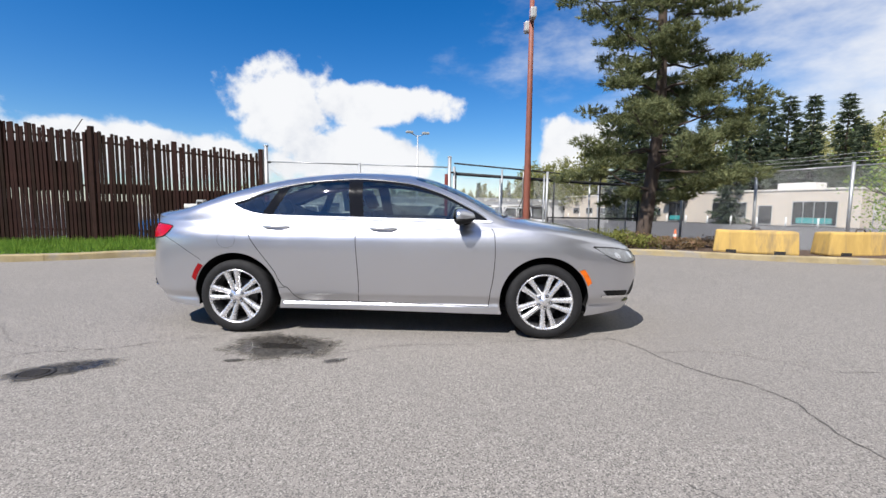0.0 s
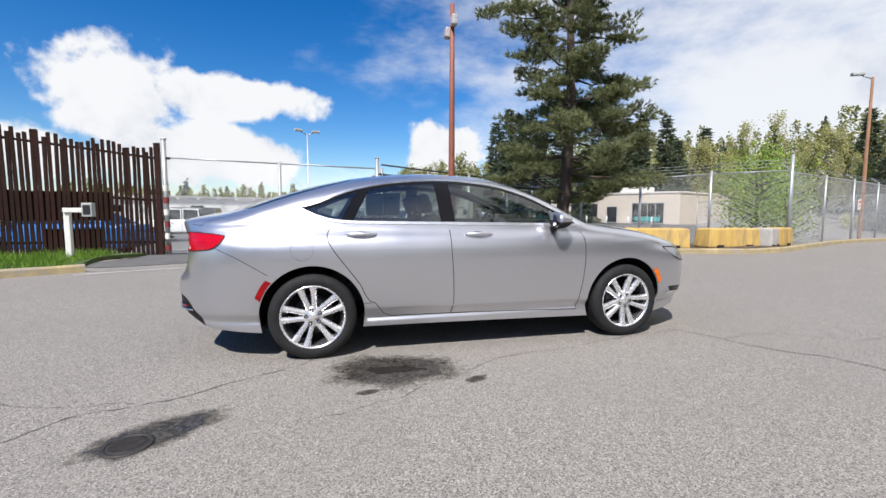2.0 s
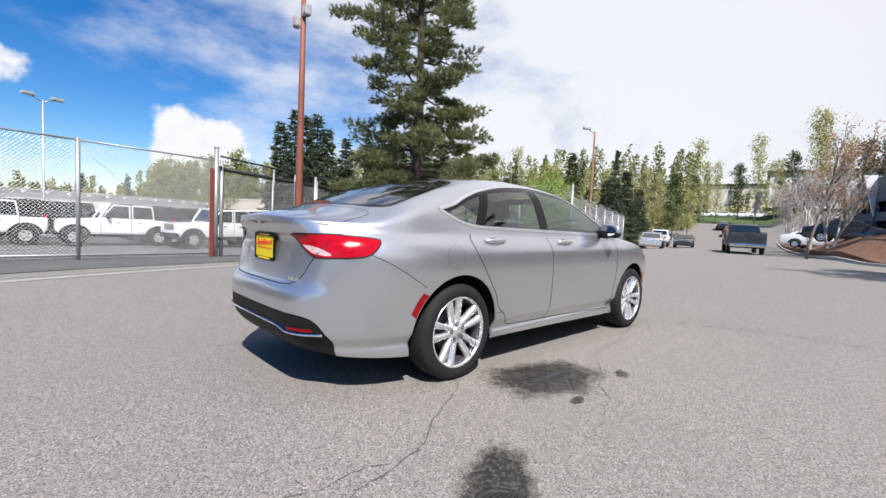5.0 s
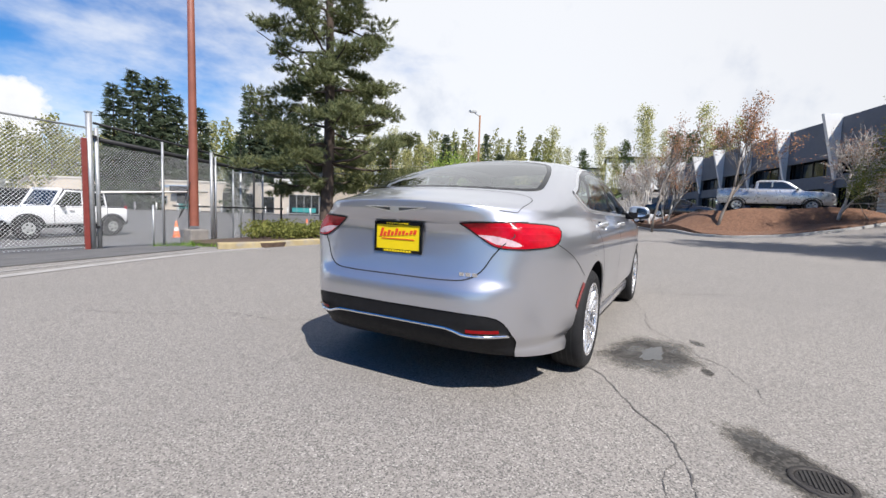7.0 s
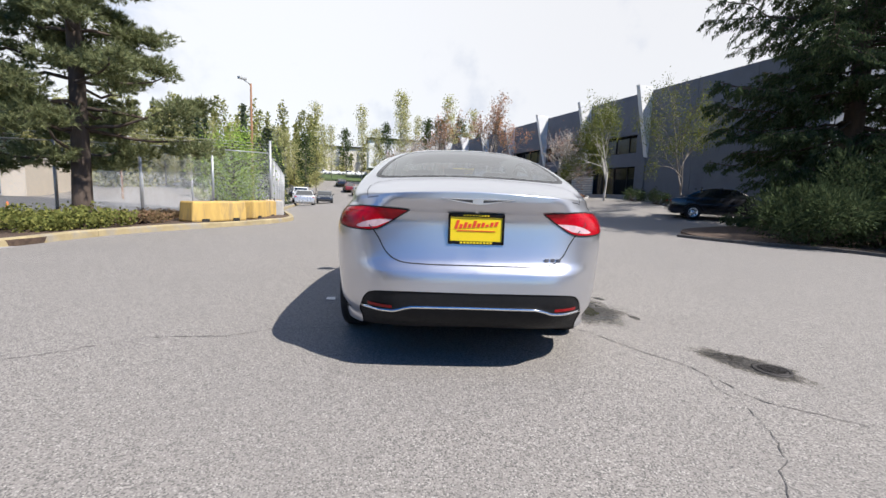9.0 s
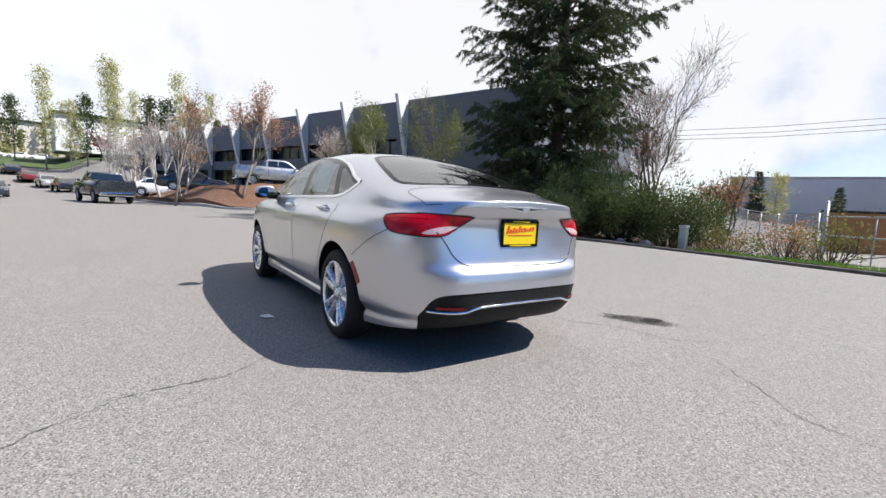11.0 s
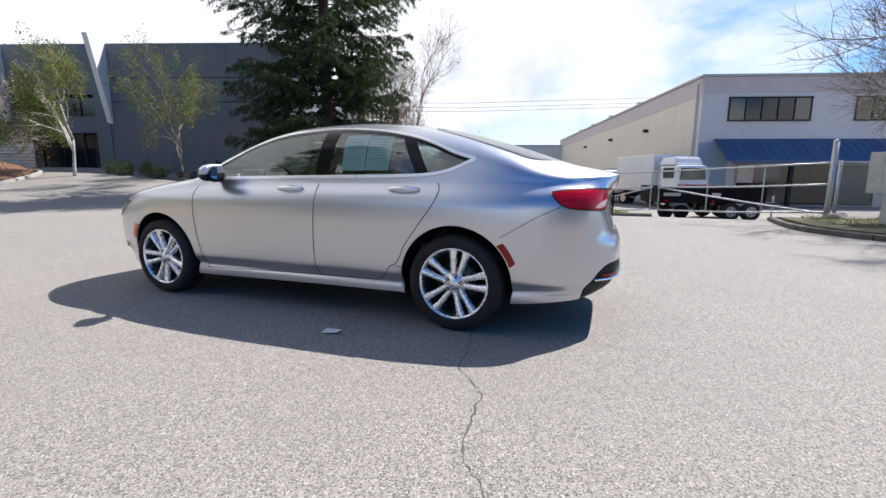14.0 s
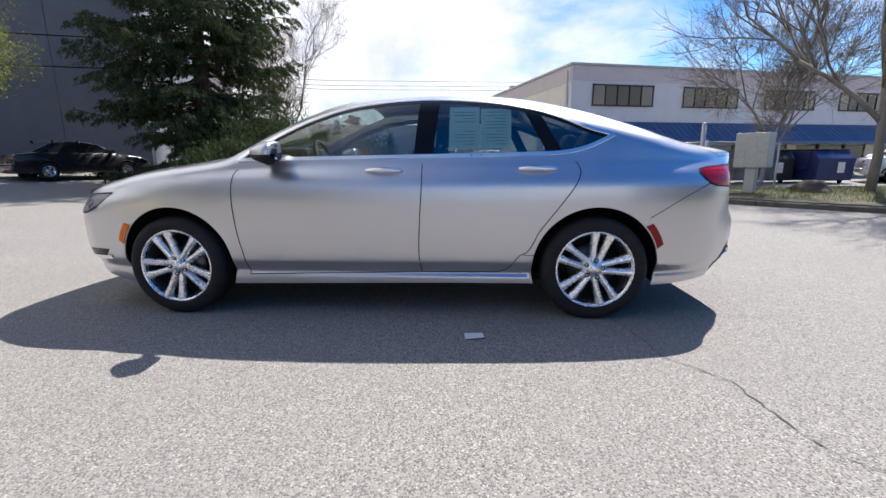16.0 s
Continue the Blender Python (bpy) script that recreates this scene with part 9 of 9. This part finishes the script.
def plywood_shack():
    t = thing("plywood_shed", pose(2.4, -28.5, g(2.4, -28.5), 0, 0, 16), "orange-brown plywood shed with a dark roof", "shed")
    for k in range(4):
        part("sheet", bm_box((0.62, 0.04, 2.0), (-0.95 + 0.635 * k, 0.8, 1.0), 0.006), PLYWOOD, t)
    part("body", bm_box((2.5, 1.55, 1.98), (0, 0, 0.99), 0.01), PLYWOOD, t)
    part("roof", bm_box((2.8, 1.95, 0.10), (0, 0, 2.08), 0.02), DARK_STEEL, t)


plywood_shack()


def warehouse():
    ang = radians(196.5)
    t = thing("cream_warehouse", Matrix.Translation((-7.1, -26.8, -0.55)) @ Matrix.Rotation(ang, 4, "Z"), "two-storey cream warehouse with a blue metal awning", "building")
    H = 7.55
    W, D = 30.0, 44.0
    # local x runs along the office front; the front looks to -y, the long wall runs to +y
    part("front_wall", bm_box((W, 0.35, H), (W / 2, 0.18, H / 2), 0.02), LILAC_WALL, t)
    part("long_wall", bm_box((0.35, D, H), (0.16, D / 2 + 0.38, H / 2), 0.02), CREAM_WALL, t)
    part("roof", bm_box((W - 0.5, D - 0.5, 0.3), (W / 2 + 0.1, D / 2 + 0.4, H - 0.5), 0.02), GREY_STEEL, t)
    mesh_ob("base_band", *box_data((-0.025, D / 2, 1.35), (0.03, D - 0.2, 2.7)), BLUE_BAND, t, "blue-grey painted base")
    mesh_ob("top_band", *box_data((-0.025, D / 2, H - 0.55), (0.03, D - 0.2, 1.0)), PINK_BAND, t)
    mesh_ob("top_band", *box_data((W / 2, -0.015, H - 0.50), (W - 0.1, 0.03, 0.9)), PINK_BAND, t)
    mesh_ob("front_base_band", *box_data((0.9, -0.015, 1.9), (1.75, 0.03, 3.8)), BLUE_BAND, t)
    part("coping", bm_box((W + 0.25, 0.55, 0.14), (W / 2, 0.16, H + 0.05), 0.02), GREY_STEEL, t)
    part("coping", bm_box((0.55, D + 0.1, 0.14), (0.14, D / 2 + 0.3, H + 0.052), 0.02), GREY_STEEL, t)
    tube("downpipe", [(-0.10, 0.5, 0.1), (-0.10, 0.5, H - 0.3)], 0.06, LILAC_WALL, t, "", 8)
    for y, z in ((8.0, 5.3), (17.0, 5.4), (27.0, 5.4)):
        lamp = part("wall_lamp", bm_box((0.35, 0.3, 0.22), (-0.2, y, z), 0.04), DARK_STEEL, t)
    for y in (12, 20, 27, 33):
        part("roof_vent", bm_box((0.4, 0.4, 0.5), (0.6, y, H + 0.3), 0.04), GREY_STEEL, t)
    for i in range(4):
        x = 1.55 + i * 7.0
        w, z0, z1 = 4.55, 5.05, 6.35
        win = mesh_ob("window", *box_data((x + w / 2, -0.01, (z0 + z1) / 2), (w, 0.06, z1 - z0)), DARK_GLASS, t, "dark strip window")
        fr = [box_data((x + w / 2, -0.05, z), (w + 0.12, 0.07, 0.08)) for z in (z0, z1)] + [box_data((x + w * k / 5, -0.05, (z0 + z1) / 2), (0.06, 0.07, z1 - z0)) for k in range(6)]
        mesh_ob("frame", *merged(fr), DARK_STEEL, win)
        for k, lightness in ((0, 1), (4, 1)):
            mesh_ob("pane", *box_data((x + w * (k + 0.5) / 5, -0.044, (z0 + z1) / 2), (w / 5 - 0.08, 0.01, z1 - z0 - 0.1)), CAR_GLASS, win)
    # awning of standing-seam sheets
    aw = part("awning", bm_box((W - 1.2, 0.06, 0.2), (W / 2 + 0.5, -1.75, 2.62), 0.01), BLUE_METAL, t, "blue standing-seam metal awning")
    x = 1.1
    ang_a = math.atan2(1.35, 1.75)
    ln = math.hypot(1.35, 1.75)
    while x < W - 0.3:
        for nm, w, th, off in (("seam_sheet", 0.46, 0.03, 0.0), ("rib", 0.05, 0.075, 0.235)):
            v, f = box_data((0, 0, 0), (w, ln, th))
            mt = Matrix.Translation((x + off, -0.88, 3.32)) @ Matrix.Rotation(ang_a, 4, "X")
            mesh_ob(nm, [mt @ Vector(p) for p in v], f, BLUE_METAL, aw)
        x += 0.47
    part("shopfront_glass", bm_box((W - 3.0, 0.1, 2.3), (W / 2 + 1.2, -0.04, 1.3), 0.01), DARK_GLASS, t, "dark shopfront glazing")
    for k in range(11):
        mesh_ob("shopfront_post", *box_data((2.8 + k * 2.6, -0.12, 1.3), (0.22 if k % 3 else 0.9, 0.1, 2.5)), CREAM_WALL if k % 3 == 0 else DARK_STEEL, t)
    return t


warehouse()
fb = thing("end_building", pose(7.5, -70, -0.5, 0, 0, 16.5), "far pale warehouse end wall", "building")
part("wall", bm_box((26, 6, 6.6), (4, 0, 3.3), 0.05), LILAC_WALL, fb)
part("coping", bm_box((26.3, 6.3, 0.2), (4, 0, 6.7), 0.03), GREY_STEEL, fb)
part("base_band", bm_box((26.05, 0.1, 2.4), (4, 3.0, 1.2), 0.01), BLUE_BAND, fb)
for i, (x, y, s) in enumerate(((14, -52, 0.5), (18, -58, 0.6), (22, -62, 0.55), (11, -60, 0.45))):
    ob = copy_thing(woods_kinds[4 if i % 2 else 1], pose(x, y, -0.6, 0, 0, i * 70))
    ob.scale = (s, s, s)
for i, zc in enumerate((16.4, 15.4, 14.6)):
    w = thing("power_line", pose(0, 0, 0), "thin dark overhead power line", "cable", "power lines")
    tube("wire", [(70, -80, zc + 2), (30, -92, zc + 1.2), (-20, -105, zc + 2)], 0.04, DARK_STEEL, w, "", 4)

for x, y, h in ((70, -80, 18.6), (-20, -105, 18.6)):
    up_ = thing("utility_pole", pose(x, y, g(x, y)), "weathered timber utility pole carrying the power lines", "utility pole", "utility poles")
    tube("pole", [(0, 0, -1), (0, 0, h - g(x, y))], [0.18, 0.12], TIMBER_POLE, up_, "", 8)
    part("crossarm", bm_box((0.12, 2.2, 0.14), (0, 0, h - g(x, y) - 0.6), 0.02), TIMBER_POLE, up_)

# the grass island with mailbox, trees and bin
sheet("grass_island", [(-6.75, -10.9), (-6.35, -8.5), (-6.55, -6.9), (-8.2, -5.1), (-11.5, -2.6), (-20, 3.0), (-26, 2.0), (-24, -10), (-14, -11.2), (-8.6, -10.9)], 0.11, ISLAND_SOIL, "grassed island with bare soil round the trees", "verge")
kerb([(-6.9, -11.3), (-6.6, -10.8), (-6.2, -8.5), (-6.4, -6.8), (-8.1, -4.95), (-11.4, -2.4), (-20, 3.2)][::-1], DIRTY_KERB, "dirt-stained dark kerb round the grass island", 0.16, 0.10)
grass_patch("island_grass", [(-7.0, -10.5), (-6.7, -8.0), (-7.0, -6.9), (-9.0, -5.2), (-13, -3), (-16, -6), (-14, -10.6), (-9, -10.6)], 190, 0.11, "patchy dull green grass on the island", 15, DRY_GRASS, zf=lambda x, y: ground_z(x, y) + 0.10)
mb = thing("cluster_mailbox", pose(-7.95, -8.5, g(-7.95, -8.5) + 0.1, 0, 0, 131), "grey steel cluster mailbox on a square pedestal", "mailbox")
part("pedestal", bm_box((0.24, 0.22, 0.70), (0, 0, 0.35), 0.012), GREY_STEEL, mb)
mb_box = part("cabinet", bm_box((0.77, 0.42, 0.88), (0, 0, 1.10), 0.018), GREY_STEEL, mb, "pale grey steel cabinet")
for s in (-1, 1):
    for r in range(5):
        for c in range(3):
            dr_ = part("box_door", bm_box((0.232, 0.012, 0.145), (-0.245 + 0.245 * c, s * 0.214, 0.78 + 0.16 * r), 0.003), GREY_STEEL, mb_box)
            lathe("lock", [(0.0, -0.012), (0.012, -0.010), (0.014, 0.0)], CHROME, dr_, 8).location = (-0.245 + 0.245 * c + 0.08, s * 0.222, 0.78 + 0.16 * r)
rock(-7.6, -10.0, 0.30, 5, "tan boulder beside the gate post")
rock(-9.6, -8.6, 0.45, 8, "dark rough boulder at the foot of the tree", mat=DARK_ROCK)


def dumpster(m, mat, label):
    t = thing("dumpster", m, label, "dumpster", "dumpsters")
    bm = bmesh.new()
    prism(bm, [(-0.95, 0.12), (-1.0, 1.25), (0.72, 1.25), (1.0, 0.95), (0.95, 0.12)], 0.85)
    bmesh.ops.bevel(bm, geom=bm.edges[:], offset=0.02, segments=1, affect="EDGES")
    body = part("body", bm, mat, t)
    for s in (-1, 1):
        part("lid", bm_box((1.75, 0.82, 0.06), (-0.13, s * 0.43, 1.29), 0.02), BLACK_PLASTIC, t, "black plastic lid")
        for k in (-0.6, 0.0, 0.6):
            mesh_ob("rib", *box_data((k, s * 0.875, 0.68), (0.08, 0.05, 1.05)), mat, body)
        part("fork_pocket", bm_box((1.2, 0.14, 0.16), (0, s * 0.93, 0.62), 0.01), mat, body)
    mesh_ob("label_sheet", *box_data((1.0, 0.2, 0.62), (0.015, 0.32, 0.4)), WHITE_STEEL, body)
    for s in (-1, 1):
        for k in (-0.7, 0.7):
            lathe("castor", [(0.0, -0.03), (0.08, -0.03), (0.08, 0.03), (0.0, 0.03)], RUBBER, t, 14).location = (k, s * 0.6, 0.08)
    return t


dumpster(pose(-14.3, -15.2, g(-14.3, -15.2), 0, 0, 104), BLUE_BIN, "blue steel dumpster with black lids and a white label")
dumpster(pose(-12.3, -15.5, g(-12.3, -15.5), 0, 0, 98), DARK_STEEL, "black steel dumpster beside the blue one")
bare_tree(pose(-11.4, -9.0, g(-11.4, -9.0) + 0.1), 11.4, "large bare tree with grey-brown bark on the grass island", 401, BARK_GREY, SPRING, 3, 0.03, 5, 4, 0.125, 0.58, 0.15, clean=0.6, fine=5)
bare_tree(pose(-11.6, -13.9, g(-11.6, -13.9)), 8.6, "bare twiggy tree before the warehouse", 402, BARK_GREY, SPRING, 4, 0.035, 5, 4, 0.085, 0.75, 0.06, clean=0.5, fine=6)
vehicle("teal_hatchback", pose(-18.5, -14.5, g(-18.5, -14.5), 0, 0, 150), "sedan", SILVER_PAINT, "pale parked car behind the island trees", "car")
vehicle("parked_car", pose(-20.5, -17.0, g(-20.5, -17), 0, 0, 20), "van", WHITE_PAINT, "white van parked behind the trees", "van")

# ---------------------------------------------------------------- surface of the lot
def blotch(name, cx, cy, rx, ry, rz, mat, label, category, seed, lift=0.004, rough=0.28):
    """A stain or puddle with a ragged edge."""
    V = [(cx, cy, lift)]
    n = 72
    ca, sa = math.cos(radians(rz)), math.sin(radians(rz))
    for ring in (0.5, 0.8, 1.0):
        for i in range(n):
            a = 2 * math.pi * i / n
            k = ring * (1 + (rough * noise.noise((math.cos(a) * 1.7 + seed, math.sin(a) * 1.7, 0)) + rough * 0.5 * noise.noise((math.cos(a) * 6 + seed, math.sin(a) * 6, 3))) * ring)
            x, y = rx * k * math.cos(a), ry * k * math.sin(a)
            V.append((cx + ca * x - sa * y, cy + sa * x + ca * y, lift))
    F = [(0, 1 + i, 1 + (i + 1) % n) for i in range(n)]
    for r in range(2):
        o, p = 1 + r * n, 1 + (r + 1) * n
        F += [(o + i, p + i, p + (i + 1) % n, o + (i + 1) % n) for i in range(n)]
    ob = mesh_ob(name, V, F, mat)
    rim = ob.data.attributes.new("rim", "FLOAT", "POINT")
    rim.data.foreach_set("value", [0.0] + [0.5] * n + [0.8] * n + [1.0] * n)
    ob.visible_shadow = False
    return tagged(ob, label, category, kind="structure")


blotch("wet_patch", -0.82, -1.26, 0.58, 0.38, -8, WET, "dark wet patch with a shallow puddle on the asphalt", "puddle", 1)
blotch("puddle", -0.80, -1.27, 0.17, 0.075, -6, PUDDLE, "thin film of standing water in the wet patch", "puddle", 2, 0.0065, 0.5)
blotch("wet_patch", -0.28, -1.57, 0.10, 0.065, 20, WET, "small dark damp spot on the asphalt", "puddle", 4)
blotch("wet_patch", -1.02, -1.62, 0.10, 0.05, 10, WET, "small dark damp spot on the asphalt", "puddle", 6)
blotch("wet_patch", -2.10, -1.87, 0.42, 0.19, 32, WET, "dark wet stain round the manhole cover", "puddle", 9)


def manhole(x, y, r):
    t = thing("manhole_cover", pose(x, y, 0), "round cast-iron manhole cover with raised bars", "manhole cover")
    lathe("ring", [(r, 0.0), (r, 0.009), (r - 0.02, 0.010), (r - 0.022, 0.005)], IRON, t, 40, "Z")
    lathe("lid", [(r - 0.024, 0.004), (r - 0.03, 0.009), (0.0, 0.009)], IRON, t, 40, "Z")
    bars = []
    for i in range(-4, 5):
        w = math.sqrt(max(0.001, (r - 0.036) ** 2 - (i * 0.016) ** 2))
        bars.append(box_data((0, i * 0.016, 0.011), (2 * w, 0.008, 0.006)))
    for b in bars:
        mesh_ob("tread_bar", *b, IRON, t)
    return t


manhole(-2.20, -1.968, 0.112)


def crack(pts, width, seed, label="long ragged crack in the asphalt"):
    """A thin dark fissure with a wandering edge."""
    rng = random.Random(seed)
    line = spline([(x, y) for x, y in pts], 0.035)
    V, F = [], []
    jx = 0.0
    for i, p in enumerate(line):
        a, b = line[max(0, i - 1)], line[min(len(line) - 1, i + 1)]
        d = (b - a).normalized()
        jx = 0.8 * jx + rng.uniform(-0.014, 0.014)
        w = width * 0.62 * rng.uniform(0.15, 1.35)
        for k in (-0.5, 0.5):
            o = jx + w * k
            V.append((p.x - d.y * o, p.y + d.x * o, ground_z(p.x, p.y) + 0.0035))
    return tagged(mesh_ob("crack", V, [(2 * i, 2 * i + 1, 2 * i + 3, 2 * i + 2) for i in range(len(line) - 1)], CRACK), label, "crack", kind="structure")


crack([(1.95, -0.80), (2.12, -1.07), (2.34, -1.61), (2.54, -1.78), (2.64, -2.05), (2.58, -2.39), (2.66, -2.75), (2.8, -3.4)], 0.020, 1)
crack([(1.97, -0.84), (1.4, -0.92), (1.06, -0.99), (0.6, -1.10), (0.29, -1.13), (-0.22, -1.36)], 0.010, 2)
crack([(-1.30, -0.70), (-1.44, -0.97), (-1.62, -1.08), (-1.93, -1.26), (-2.26, -1.46), (-2.6, -1.55), (-2.9, -1.9)], 0.013, 3)
crack([(-1.44, 0.55), (-1.51, 0.95), (-1.59, 1.41), (-1.80, 1.69), (-1.82, 1.87), (-1.86, 2.14), (-2.10, 2.45), (-2.33, 2.75), (-2.6, 3.4)], 0.012, 4)
crack([(-0.22, -1.36), (-0.6, -1.55), (-0.85, -1.75), (-1.3, -1.9)], 0.008, 5)
crack([(2.2, -1.2), (2.7, -1.15), (3.3, -1.5), (3.9, -1.6), (4.6, -2.1)], 0.009, 6)
crack([(-2.33, -1.46), (-3.0, -1.35), (-3.8, -0.8), (-4.6, -0.9)], 0.008, 7)
crack([(3.0, 1.5), (3.8, 2.6), (5.0, 3.0), (6.5, 4.2)], 0.010, 8)
crack([(1.6, -2.9), (2.4, -3.4), (3.4, -3.5), (4.4, -4.1)], 0.009, 9)
paper = thing("paper_scrap", pose(-0.62, 1.22, 0.006, 0, 0, 20), "small pale scrap of paper on the asphalt", "litter")
mesh_ob("scrap", [(-0.06, -0.035, 0.0), (0.05, -0.05, 0.004), (0.07, 0.03, 0.0), (-0.04, 0.05, 0.006)], [(0, 1, 2, 3)], WHITE_STEEL, paper)


def litter():
    """Loose chips and grit."""
    rng = np.random.default_rng(77)
    n = 900
    x, y = rng.uniform(-7, 6, n), rng.uniform(-5, 5, n)
    c = np.stack([x, y, np.full(n, 0.002)], axis=1)
    s = rng.uniform(0.003, 0.010, n)[:, None]
    a = rng.uniform(0, 6.28, n)
    V = np.stack([c + s * np.stack([np.cos(a + k), np.sin(a + k), np.zeros(n)], axis=1) for k in (0, 2.1, 4.2)] + [c + s * np.array([0, 0, 0.9])], axis=1).reshape(-1, 3)
    k = np.arange(n)[:, None] * 4
    T = np.concatenate([k + np.array(q) for q in ((0, 1, 3), (1, 2, 3), (2, 0, 3))])
    return tagged(np_mesh("loose_grit", V, T, ROCK), "loose grit and small stone chips on the asphalt", "grit", kind="stuff")


litter()
